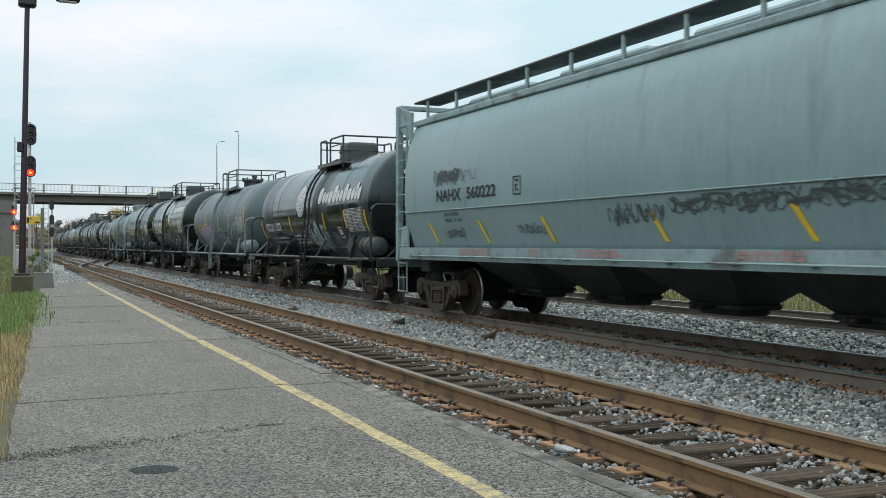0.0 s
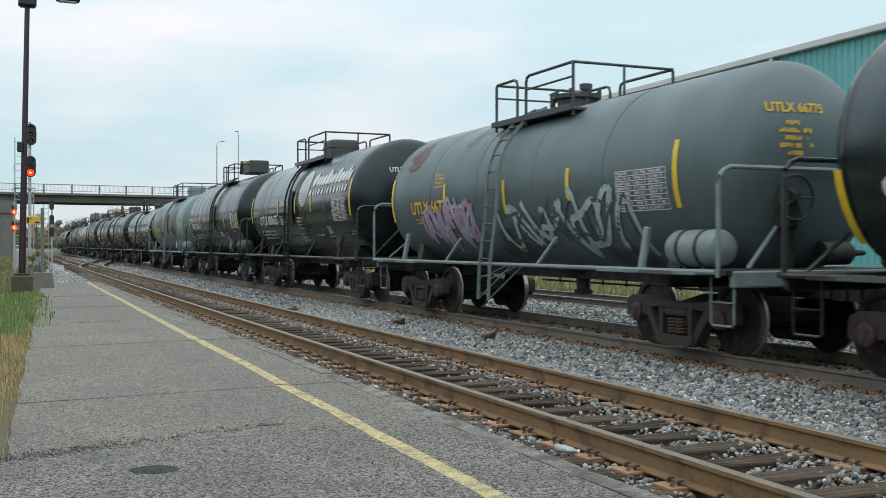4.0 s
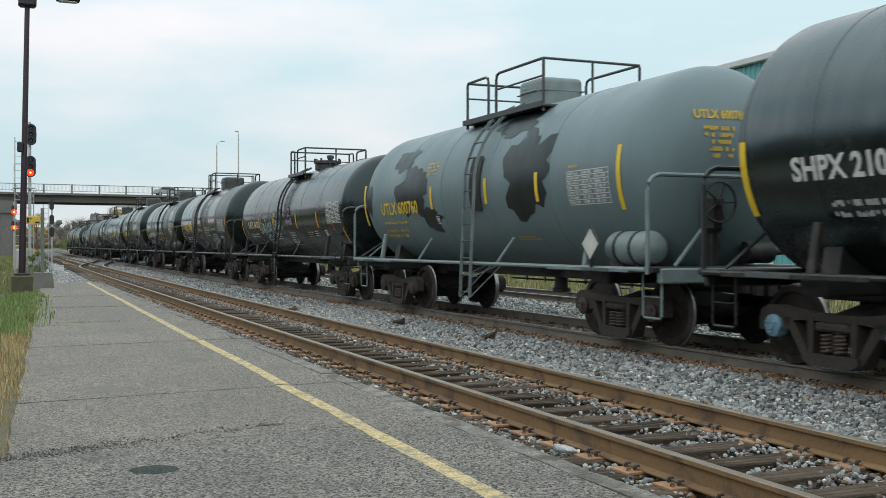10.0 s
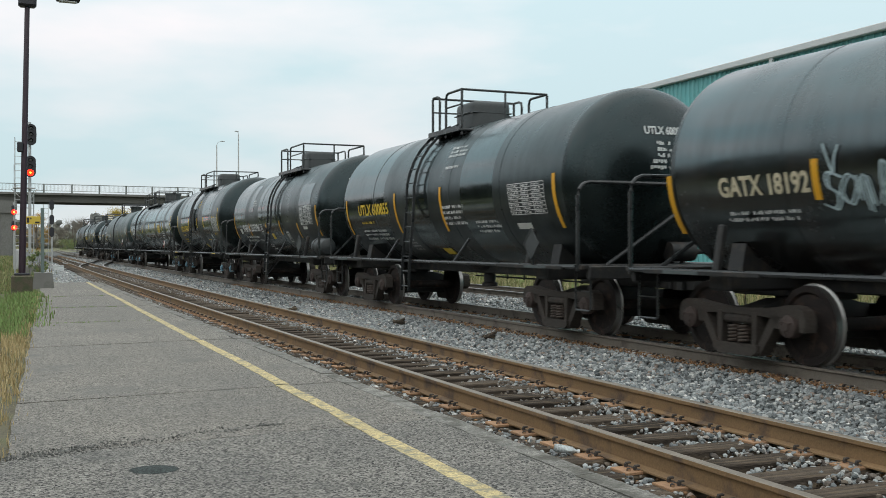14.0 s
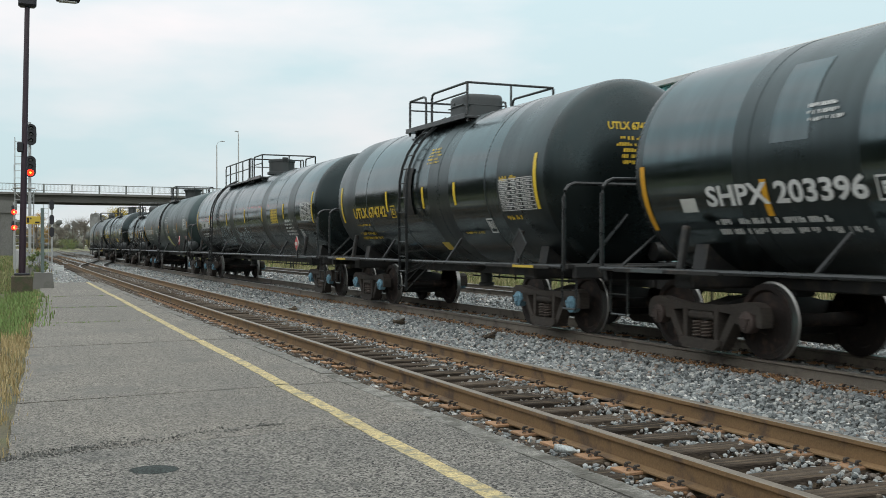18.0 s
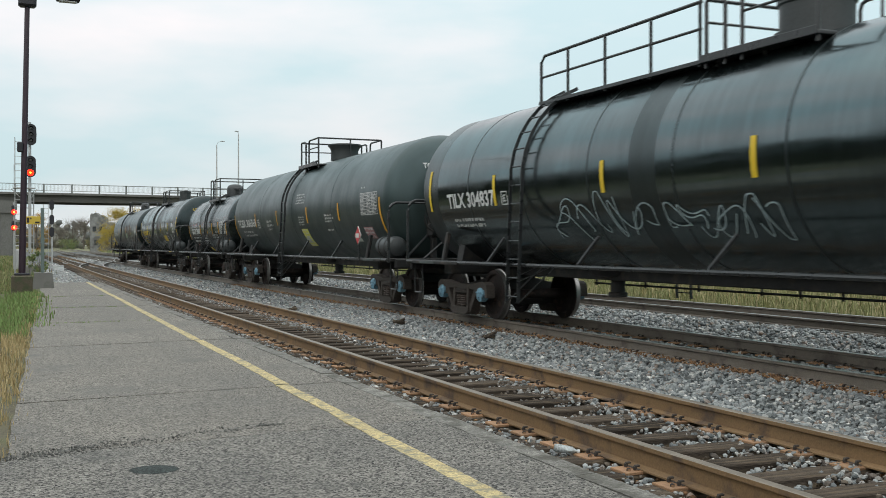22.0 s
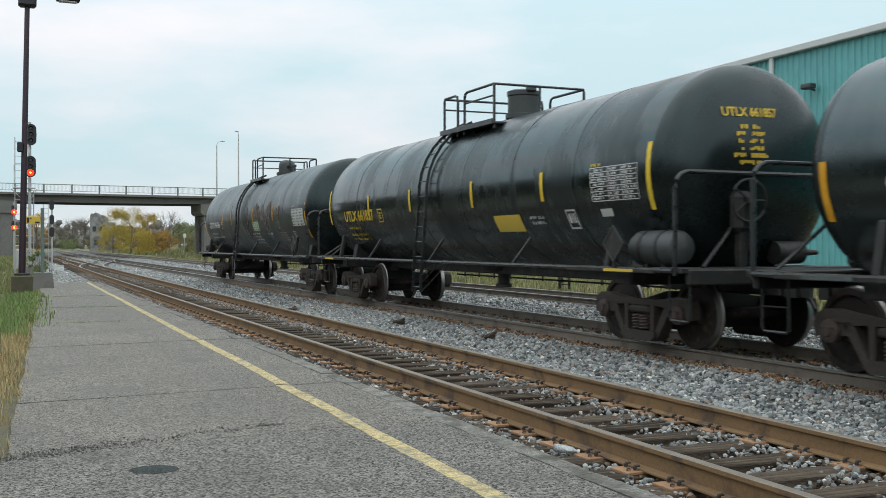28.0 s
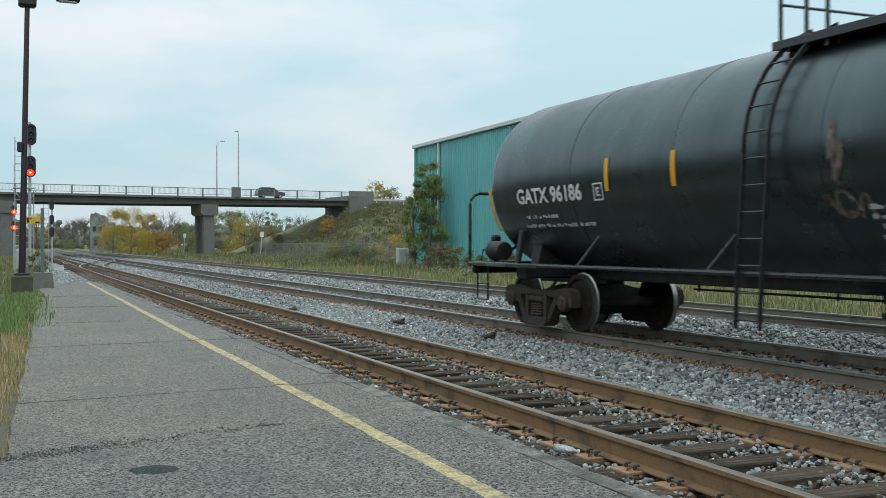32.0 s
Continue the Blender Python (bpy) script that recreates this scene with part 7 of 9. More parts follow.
def mark_g(car, spec, half):
    for y, z0, z1 in ((5.95, 1.53, 2.26), (3.41, 1.86, 2.29), (1.52, 1.86, 2.30), (-1.25, 1.86, 2.29), (-3.42, 1.85, 2.29), (-5.56, 1.45, 1.95)):
        stripe(car, y, z0, z1, STRIPE_ORANGE)
    lettered(car, "GATX 18192", 4.99, 1.94, 1.49, 0.22, CREAM_STENCIL)
    sprayed(car, 3.36, 1.76, 1.72, 0.42, "sailagx", GRAFFITI_WHITE, 0.012, label="pale blue graffiti")
    sprayed(car, 3.3, 2.1, 0.3, 0.33, "v", GRAFFITI_WHITE, 0.014, 0, label="pale blue graffiti")
    sprayed(car, 2.66, 1.46, 0.56, 0.29, "o", GRAFFITI_WHITE, 0.014, 0.04, label="pale blue graffiti")
    sprayed(car, 1.44, 1.87, 0.98, 0.37, "snain", GRAFFITI_WHITE, 0.012, label="pale blue graffiti")
    sprayed(car, 1.34, 2.27, 0.16, 0.17, "o", GRAFFITI_WHITE, 0.013, 0.02, label="pale blue graffiti")
    sprayed(car, 0.84, 2.29, 0.2, 0.2, "o", GRAFFITI_WHITE, 0.013, 0.02, label="pale blue graffiti")
    sprayed(car, -0.08, 2.0, 0.72, 0.18, "mnaz", GRAFFITI_PINK, 0.012, label="pink graffiti")
    sprayed(car, -0.36, 2.23, 0.24, 0.24, "z", GRAFFITI_PINK, 0.014, 0, label="pink graffiti")
    lines(car, 4.95, 1.81, 1.58, 2, WHITE_STENCIL, 0.074, 0.037, 51)
    lines(car, 1.52, 1.78, 0.75, 3, WHITE_STENCIL, 0.071, 0.035, 52)
    lines(car, -0.14, 1.80, 0.78, 6, WHITE_STENCIL, 0.069, 0.035, 53)
    lines(car, -2.17, 1.79, 0.63, 3, CREAM_STENCIL, 0.059, 0.030, 54)
    lines(car, -2.86, 1.81, 0.55, 3, WHITE_STENCIL, 0.060, 0.030, 55)
    panel_lines(car, -4.34, -5.52, 1.96, 2.49, WHITE_STENCIL, 56)
    boxed_mark(car, -3.89, 1.57, 0.22, WHITE_STENCIL, 0, 2)
    part("painted_patch", arc_patch(MB(), -4.70, -4.86, 1.77, 1.85, 12, 0.008), PLACARD_RED, car, smooth=0)
    head_lettered(car, "GATX 18192", half, -0.68, ZT + 0.66, 0.82, 0.13, CREAM_STENCIL)
    head_lines(car, half, -0.58, ZT + 0.5, 0.55, 5, CREAM_STENCIL, 71)


def mark_h(car, spec, half):
    for y, z0, z1 in ((5.18, 1.64, 2.46), (1.86, 1.64, 2.49), (-0.64, 1.65, 2.50), (-5.09, 1.65, 2.49)):
        stripe(car, y, z0, z1, STRIPE_ORANGE)
    lettered(car, "UTLX 600855", 4.30, 2.06, 2.02, 0.24, YELLOW_STENCIL)
    lines(car, 4.22, 1.97, 1.06, 1, YELLOW_STENCIL, 0.092, 0.046, 60)
    lines(car, 4.31, 1.78, 1.78, 3, WHITE_STENCIL, 0.089, 0.045, 61)
    lines(car, -0.69, 2.18, 1.02, 4, WHITE_STENCIL, 0.102, 0.051, 62)
    panel_lines(car, -3.54, -4.77, 1.89, 2.39, WHITE_STENCIL, 63)
    lines(car, -2.04, 1.86, 1.07, 3, WHITE_STENCIL, 0.082, 0.041, 64)
    lines(car, -0.71, 3.30, 0.82, 3, WHITE_STENCIL, 0.080, 0.040, 65)
    lines(car, -0.77, 2.92, 0.84, 1, WHITE_STENCIL, 0.089, 0.045, 66)
    lines(car, 1.77, 1.55, 0.54, 4, WHITE_STENCIL, 0.066, 0.033, 67)
    part("painted_patch", arc_patch(MB(), -3.60, -4.09, 1.65, 1.75, 12, 0.008), PAPER_WHITE, car, smooth=0)
    part("painted_patch", arc_patch(MB(), 0.31, -0.11, 1.20, 1.32, 12, 0.008), STRIPE_YELLOW, car, smooth=0)
    head_lettered(car, "UTLX 600855", half, -0.32, ZT + 0.66, 0.78, 0.13, WHITE_STENCIL)
    head_lines(car, half, -0.26, ZT + 0.5, 0.5, 5, WHITE_STENCIL, 72)


def mark_j(car, spec, half):
    for y, z0, z1 in ((5.33, 1.58, 2.41), (3.04, 1.71, 2.12), (0.66, 1.68, 2.10), (-1.12, 1.70, 2.13), (-3.15, 1.60, 2.02), (-5.24, 1.64, 2.46)):
        stripe(car, y, z0, z1, STRIPE_ORANGE)
    lettered(car, "SHPX 203396", 4.07, 1.84, 2.52, 0.24, WHITE_STENCIL)
    boxed_mark(car, 1.44, 1.82, 0.25, WHITE_STENCIL, 0, 1)
    lines(car, 4.04, 1.75, 2.65, 2, WHITE_STENCIL, 0.117, 0.059, 72)
    panel_lines(car, -3.61, -4.82, 1.97, 2.46, WHITE_STENCIL, 73)
    lines(car, -4.21, 2.52, 0.52, 1, WHITE_STENCIL, 0.062, 0.031, 74)
    boxed_mark(car, -1.63, 1.48, 0.31, WHITE_STENCIL, 0, 2)
    lines(car, 2.36, 2.91, 0.56, 3, WHITE_STENCIL, 0.078, 0.039, 76)
    lines(car, 1.41, 1.44, 0.56, 3, WHITE_STENCIL, 0.061, 0.030, 77)
    part("painted_patch", arc_patch(MB(), -3.73, -4.15, 1.83, 1.91, 12, 0.008), PAPER_WHITE, car, smooth=0)
    part("painted_patch", arc_patch(MB(), 0.27, -0.02, 1.58, 1.75, 12, 0.008), SIGN_YELLOW, car, smooth=0)
    part("painted_patch", arc_patch(MB(), 4.60, 4.30, 1.79, 1.96, 12, 0.008), PAPER_WHITE, car, smooth=0)
    for y0, y1, z0, z1 in ((-3.52, -4.7, 2.5, 3.1), (2.9, 2.3, 2.5, 3.4)):
        part("painted_patch", arc_patch(MB(), y0, y1, z0, z1, 12, 0.006), BLACK_GLOSS, car, smooth=60)
    head_lettered(car, "SHPX 203396", half, -0.68, ZT + 0.66, 0.82, 0.13, WHITE_STENCIL)
    head_lines(car, half, -0.58, ZT + 0.5, 0.55, 4, WHITE_STENCIL, 74)


def mark_k(car, spec, half):
    for y, z0, z1 in ((5.06, 1.93, 2.78), (1.89, 2.10, 2.54), (-0.20, 2.11, 2.54), (-1.75, 2.12, 2.54), (-4.88, 1.95, 2.83)):
        stripe(car, y, z0, z1, STRIPE_YELLOW)
    lettered(car, "UTLX 674742", 4.20, 2.00, 2.19, 0.23, YELLOW_STENCIL)
    boxed_mark(car, 1.70, 1.97, 0.26, YELLOW_STENCIL, 0, 1)
    lines(car, 4.21, 1.91, 1.01, 1, YELLOW_STENCIL, 0.080, 0.040, 86)
    lines(car, 4.26, 1.73, 1.50, 2, YELLOW_STENCIL, 0.101, 0.050, 87)
    panel_lines(car, -3.62, -4.80, 1.96, 2.47, WHITE_STENCIL, 88)
    lines(car, -3.65, 2.59, 0.90, 1, YELLOW_STENCIL, 0.138, 0.069, 89)
    boxed_mark(car, -2.84, 1.60, 0.25, WHITE_STENCIL, 0, 2)
    lines(car, -0.28, 3.31, 0.68, 5, YELLOW_STENCIL, 0.067, 0.033, 91)
    lines(car, -3.70, 1.93, 0.75, 1, YELLOW_STENCIL, 0.121, 0.061, 92)
    lines(car, -1.71, 1.66, 0.84, 1, YELLOW_STENCIL, 0.064, 0.032, 93)
    part("painted_patch", arc_patch(MB(), -0.23, -0.59, 1.29, 1.44, 12, 0.008), SIGN_YELLOW, car, smooth=0)
    head_lettered(car, "UTLX 674742", half, -0.68, ZT + 0.66, 0.82, 0.13, YELLOW_STENCIL)
    head_lines(car, half, -0.58, ZT + 0.5, 0.55, 5, YELLOW_STENCIL, 75)


def mark_l(car, spec, half):
    for y, z0, z1 in ((8.92, 2.04, 2.82), (6.09, 2.06, 2.58), (2.66, 2.12, 2.57), (-0.50, 2.14, 2.61), (-3.13, 2.15, 2.60), (-5.89, 2.17, 2.61), (-8.98, 1.98, 2.84)):
        stripe(car, y, z0, z1, STRIPE_YELLOW)
    lettered(car, "TILX 304837", 8.09, 2.06, 1.98, 0.25, WHITE_STENCIL)
    boxed_mark(car, 5.84, 2.06, 0.23, WHITE_STENCIL, 0, 1)
    lines(car, 7.96, 1.92, 1.68, 2, WHITE_STENCIL, 0.100, 0.050, 97)
    data_panel(car, -4.26, -5.12, 2.06, 2.49, SIGN_YELLOW, SIGN_BLACK, 98)
    lines(car, -5.98, 2.20, 1.15, 1, WHITE_STENCIL, 0.135, 0.067, 99)
    lines(car, -5.90, 2.06, 1.15, 4, WHITE_STENCIL, 0.095, 0.047, 100)
    panel_lines(car, -7.80, -8.94, 2.07, 2.56, WHITE_STENCIL, 101)
    boxed_mark(car, -7.42, 1.57, 0.26, WHITE_STENCIL, 0, 2)
    scrawl(car, 4.28, 1.46, 2.70, 0.69, 6, GRAFFITI_WHITE, 0.009, 103, label="thin pale chalk scrawl")
    scrawl(car, 1.33, 1.45, 2.12, 0.52, 6, GRAFFITI_WHITE, 0.009, 104, label="thin pale chalk scrawl")
    head_lettered(car, "TILX 304837", half, -0.68, ZT + 0.66, 0.82, 0.13, WHITE_STENCIL)
    head_lines(car, half, -0.58, ZT + 0.5, 0.55, 3, WHITE_STENCIL, 76)
    placard(car, -tc_of(spec) / 2 + 0.3, 1.42)


def mark_m(car, spec, half):
    for y, z0, z1 in ((7.89, 1.62, 2.46), (4.68, 1.98, 2.43), (1.81, 1.99, 2.44), (-1.59, 1.99, 2.43), (-4.52, 2.00, 2.44), (-7.63, 1.63, 2.46)):
        stripe(car, y, z0, z1, STRIPE_ORANGE)
    lettered(car, "TCBX 306369", 7.42, 1.99, 2.74, 0.25, WHITE_STENCIL)
    boxed_mark(car, 4.44, 1.94, 0.28, WHITE_STENCIL, 0, 1)
    lines(car, 6.84, 1.92, 1.90, 2, WHITE_STENCIL, 0.116, 0.058, 107)
    lines(car, 3.15, 2.22, 0.92, 3, WHITE_STENCIL, 0.123, 0.061, 108)
    lines(car, -0.48, 2.86, 1.01, 4, WHITE_STENCIL, 0.077, 0.038, 109)
    lines(car, -0.71, 2.22, 0.65, 4, WHITE_STENCIL, 0.069, 0.035, 110)
    data_panel(car, -0.72, -1.34, 1.36, 1.84, LABEL_YELLOW, WHITE_STENCIL, 111)
    part("label_print", arc_patch(MB(), -0.86, -1.14, 1.46, 1.64, 3, 0.014), PAPER_WHITE, car, smooth=0)
    lines(car, -3.28, 2.22, 0.79, 3, WHITE_STENCIL, 0.080, 0.040, 112)
    lines(car, -3.28, 1.85, 0.75, 1, WHITE_STENCIL, 0.096, 0.048, 113)
    panel_lines(car, -6.31, -7.47, 2.09, 2.59, WHITE_STENCIL, 114)
    data_panel(car, -6.18, -6.80, 1.54, 1.81, PINK_FADED, WHITE_STENCIL, 115)
    part("painted_patch", arc_patch(MB(), -5.28, -5.60, 1.47, 1.56, 12, 0.008), PAPER_WHITE, car, smooth=0)
    lines(car, -6.31, 2.77, 0.41, 1, WHITE_STENCIL, 0.062, 0.031, 117)
    head_lettered(car, "TCBX 306369", half, -0.68, ZT + 0.66, 0.82, 0.13, WHITE_STENCIL)
    head_lines(car, half, -0.58, ZT + 0.5, 0.55, 3, WHITE_STENCIL, 77)
    placard(car, -tc_of(spec) / 2 + 0.35, 1.6)


def mark_n(car, spec, half):
    for y, z0, z1 in ((4.45, 1.63, 2.26), (1.53, 1.82, 2.27), (-0.05, 1.86, 2.28), (-1.20, 1.83, 2.29), (-2.54, 1.83, 2.30), (-4.08, 1.52, 2.27)):
        stripe(car, y, z0, z1, STRIPE_ORANGE)
    lettered(car, "GATX 38488", 3.62, 1.87, 1.99, 0.22, WHITE_STENCIL)
    lines(car, 3.61, 1.77, 1.88, 1, WHITE_STENCIL, 0.086, 0.043, 119)
    lines(car, 3.66, 1.64, 2.66, 1, WHITE_STENCIL, 0.101, 0.050, 120)
    panel_lines(car, -2.81, -4.05, 1.85, 2.33, WHITE_STENCIL, 121)
    lines(car, -1.85, 2.00, 0.59, 1, WHITE_STENCIL, 0.111, 0.056, 122)
    lines(car, -0.97, 1.86, 1.67, 2, WHITE_STENCIL, 0.087, 0.043, 123)
    lines(car, 1.14, 1.87, 1.02, 4, WHITE_STENCIL, 0.110, 0.055, 124)
    part("painted_patch", arc_patch(MB(), 1.20, 0.76, 1.09, 1.30, 12, 0.008), SIGN_YELLOW, car, smooth=0)
    part("painted_patch", arc_patch(MB(), 3.41, 3.26, 1.34, 1.41, 12, 0.008), PLACARD_RED, car, smooth=0)
    g = random.Random(5)
    for k in range(11):
        yy = 1.9 - 0.27 * k + g.uniform(-0.1, 0.1)
        lo, hi = g.uniform(2.2, 2.7), g.uniform(3.0, 3.32)
        tagged(part("chalk_streak", arc_patch(MB(), yy, yy - g.uniform(0.03, 0.12), lo, hi, 8, 0.007, g.uniform(-0.35, 0.1)), CHALK, car, "chalky pale streak", smooth=60))
    head_lettered(car, "GATX 38488", half, -0.68, ZT + 0.66, 0.82, 0.13, WHITE_STENCIL)
    head_lines(car, half, -0.58, ZT + 0.5, 0.55, 4, WHITE_STENCIL, 78)


def mark_o(car, spec, half):
    for y, z0, z1 in ((7.30, 1.91, 2.76), (4.29, 1.96, 2.52), (1.69, 2.08, 2.53), (-1.37, 2.06, 2.53), (-3.99, 2.07, 2.52), (-6.90, 1.85, 2.74)):
        stripe(car, y, z0, z1, STRIPE_YELLOW)
    lettered(car, "UTLX 661857", 6.13, 1.95, 2.10, 0.24, YELLOW_STENCIL)
    boxed_mark(car, 3.72, 1.90, 0.30, YELLOW_STENCIL, 0, 1)
    lines(car, 6.05, 1.87, 1.02, 1, YELLOW_STENCIL, 0.099, 0.049, 129)
    lines(car, 6.07, 1.71, 1.53, 2, YELLOW_STENCIL, 0.100, 0.050, 130)
    panel_lines(car, -5.46, -6.64, 2.01, 2.48, WHITE_STENCIL, 131)
    lines(car, -5.47, 2.58, 0.33, 1, YELLOW_STENCIL, 0.084, 0.042, 132)
    part("painted_patch", arc_patch(MB(), -2.11, -3.10, 1.61, 1.89, 12, 0.008), SIGN_YELLOW, car, smooth=0)
    boxed_mark(car, -4.60, 1.63, 0.29, WHITE_STENCIL, 0, 2)
    lines(car, -3.41, 1.89, 0.59, 2, WHITE_STENCIL, 0.086, 0.043, 135)
    part("painted_patch", arc_patch(MB(), -5.60, -5.90, 1.79, 1.90, 12, 0.008), PAPER_WHITE, car, smooth=0)
    head_lettered(car, "UTLX 661857", half, -0.68, ZT + 0.66, 0.82, 0.13, YELLOW_STENCIL)
    head_lines(car, half, -0.58, ZT + 0.5, 0.55, 6, YELLOW_STENCIL, 79)


def mark_p(car, spec, half):
    for y, z0, z1 in ((7.85, 1.62, 2.35), (4.15, 2.14, 2.60), (2.60, 2.13, 2.58), (-0.93, 2.13, 2.59), (-3.75, 2.14, 2.60), (-7.5, 1.59, 2.33), (-7.5, 2.51, 2.58)):
        stripe(car, y, z0, z1, STRIPE_ORANGE)
    lettered(car, "GATX 96186", 6.87, 2.04, 2.03, 0.23, WHITE_STENCIL)
    boxed_mark(car, 4.52, 2.02, 0.25, WHITE_STENCIL, 0, 1)
    lines(car, 6.80, 1.91, 1.68, 1, WHITE_STENCIL, 0.100, 0.050, 139)
    lines(car, 6.81, 1.77, 2.29, 1, WHITE_STENCIL, 0.101, 0.050, 140)
    data_panel(car, -0.81, -1.72, 1.86, 2.16, PANEL_GREEN, GRAFFITI_GREY, 141)
    data_panel(car, -6.06, -7.31, 1.94, 2.43, PAPER_WHITE, GRAFFITI_GREY, 142)
    boxed_mark(car, -5.79, 1.54, 0.26, WHITE_STENCIL, 0, 2)
    lines(car, -0.46, 1.84, 1.27, 4, WHITE_STENCIL, 0.098, 0.049, 144)
    lines(car, -2.54, 1.83, 0.81, 1, WHITE_STENCIL, 0.111, 0.056, 145)
    lines(car, -4.27, 1.82, 1.01, 4, CREAM_STENCIL, 0.074, 0.037, 146)
    lines(car, -6.07, 2.56, 0.42, 1, WHITE_STENCIL, 0.063, 0.031, 147)
    lines(car, -5.27, 1.36, 0.77, 1, WHITE_STENCIL, 0.041, 0.021, 148)
    for k, (y, z, w, h, n, r) in enumerate(((-0.05, 1.98, 0.16, 0.74, 2, 0.03), (-1.1, 2.14, 0.42, 0.6, 4, 0.045), (-1.55, 2.2, 0.34, 0.5, 3, 0.04), (-2.16, 2.02, 0.3, 0.76, 4, 0.05), (-2.4, 2.0, 0.4, 0.36, 3, 0.04),
                                            (-3.0, 2.1, 0.42, 0.66, 4, 0.045), (-4.2, 2.18, 0.45, 0.42, 3, 0.022), (0.1, 1.6, 0.6, 0.34, 3, 0.02))):
        scrawl(car, y, z, w, h, n, SCAR_BROWN, r, 160 + k, "rust_smear", "brown smears of rust", 0.005)
    head_lettered(car, "GATX 96186", half, -0.68, ZT + 0.66, 0.82, 0.13, WHITE_STENCIL)
    head_lines(car, half, -0.58, ZT + 0.5, 0.55, 4, WHITE_STENCIL, 80)


HOPPER_TEXT = (("NAHX", 5.79, 2.2, 1.1, 0.22), ("560222", 4.43, 2.21, 1.18, 0.21))
HOPPER_STRIPES = (6.08, 3.83, 1.53, -1.37, -3.97, -6.2)
HOPPER_SCRAWLS = tuple(row + (GRAFFITI_GREY,) for row in (
    (5.93, 2.5, 1.2, 0.3, 12, 0.012), (5.7, 2.55, 0.9, 0.25, 5, 0.02), (-0.12, 1.64, 1.3, 0.3, 13, 0.009), (-1.52, 1.75, 3.6, 0.26, 24, 0.008), (-1.6, 1.8, 3.2, 0.2, 9, 0.012), (4.68, 2.5, 0.6, 0.3, 3, 0.007),
    (2.68, 1.55, 0.9, 0.2, 8, 0.007), (5.58, 1.5, 0.8, 0.2, 8, 0.009), (-4.22, 1.85, 3.0, 0.25, 18, 0.01)))
HOPPER_LINES = ((5.5, 1.92, 0.8, 2),)
HOPPER_SILL = ((4.8, 1.15), (2.15, 0.35), (0.6, 1.15), (-2.9, 1.15))


hopper = hopper_car()
hopper_marks(hopper)
CARS.append((hopper, 5.2, 19.2))

SPECS = {}


def add_car(key, label, **spec):
    spec.setdefault("mark", plain_marks)
    SPECS[key] = spec
    car = tank_car("tank_car", spec, label)
    CARS.append((car, spec["r"], spec["l"]))
    return car


add_car("B", "black tank car with a white shell emblem and grey-scuffed flank", r=23.39, l=32.33, radius=1.410, mark_dy=-0.090, rail_top=4.28, paint=BLACK_MATTE, rails=(0.07, -2.0), ladder=-0.5,
        dome=("box", 0.1, -0.9), seams=4, reservoir=True, gloss=((-0.63, 3.83), (-4.57, -2.0)), tab=HOUSING_GREY, mark=mark_b)
add_car("C", "streaked grey tank car with pink and silver graffiti", r=36.46, l=45.40, radius=1.400, mark_dy=-0.075, rail_top=4.28, paint=GREY_STREAKED, pipe=PIPE_GREY, rails=(1.09, -1.63), ladder=0.13,
        dome=("manway", 0.3, -0.6), seams=4, reservoir=True, res_paint=PIPE_GREY, sill=PIPE_GREY, mark=mark_c)
add_car("D", "glossy black tank car with a large white emblem and lettering", r=49.66, l=58.40, radius=1.525, mark_dy=-0.022, rail_top=4.54, paint=BLACK_SEMI, rails=(1.68, -1.27), ladder=0.36,
        dome=("box", 0.85, -0.15), seams=4, backing=True, gloss=((-0.42, 3.65),), mark=mark_d)
add_car("E", "black tank car with evenly spaced weld seams", r=62.53, l=71.09, radius=1.550, mark_dy=-0.060, rail_top=4.54, paint=BLACK_SEMI, rails=(0.33, -1.75), ladder=-0.69,
        dome=("crane", 0.2, -1.9), seams=9, reservoir=True, backing=True, blue=True, tab=PIPE_GREY, mark=mark_e)
add_car("F", "pale grey tank car with ragged black patches", r=75.28, l=84.17, radius=1.48, rail_top=4.50, paint=GREY_PATCHED, pipe=PIPE_GREY, rails=(0.96, -2.06), ladder=-0.51,
        dome=("box", -0.1, -1.1), seams=4, reservoir=True, res_paint=PIPE_GREY, sill=PIPE_GREY, under=UNDER_BLACK, backing=True, dome_paint=PIPE_GREY, tab=PAPER_WHITE, mark=mark_f)
add_car("G", "brown-black tank car with pale blue and pink graffiti", r=88.20, l=98.07, radius=1.385, mark_dy=-0.082, rail_top=4.28, paint=BROWN_BLACK, rails=(0.76, -0.88), ladder=0.06, foot=False,
        dome=("manway", 0.45, -0.45), seams=5, brace=True, mark=mark_g)
add_car("H", "black tank car with dull and shiny bands of paint", r=102.46, l=111.51, radius=1.450, mark_dy=-0.015, rail_top=4.44, paint=BLACK_MATTE, rails=(0.88, -0.59), ladder=0.61, foot=False,
        dome=("box", 0.95, -0.05), seams=4, stripe=STRIPE_ORANGE, gloss=((2.54, 5.32), (0.0, 1.12), (-2.95, -1.59)), brace=True, tab=HOUSING_GREY, mark=mark_h)
add_car("J", "black tank car with dull repainted squares", r=115.62, l=124.75, radius=1.450, mark_dy=-0.030, rail_top=4.42, paint=BLACK_MATTE, rails=(0.34, -2.3), ladder=-0.54,
        dome=("box", -0.05, -1.05), seams=4, reservoir=True, stripe=STRIPE_ORANGE, gloss=((3.5, 5.3), (-1.54, 1.58)), tab=HOUSING_GREY, tab_y=0.2, mark=mark_j)
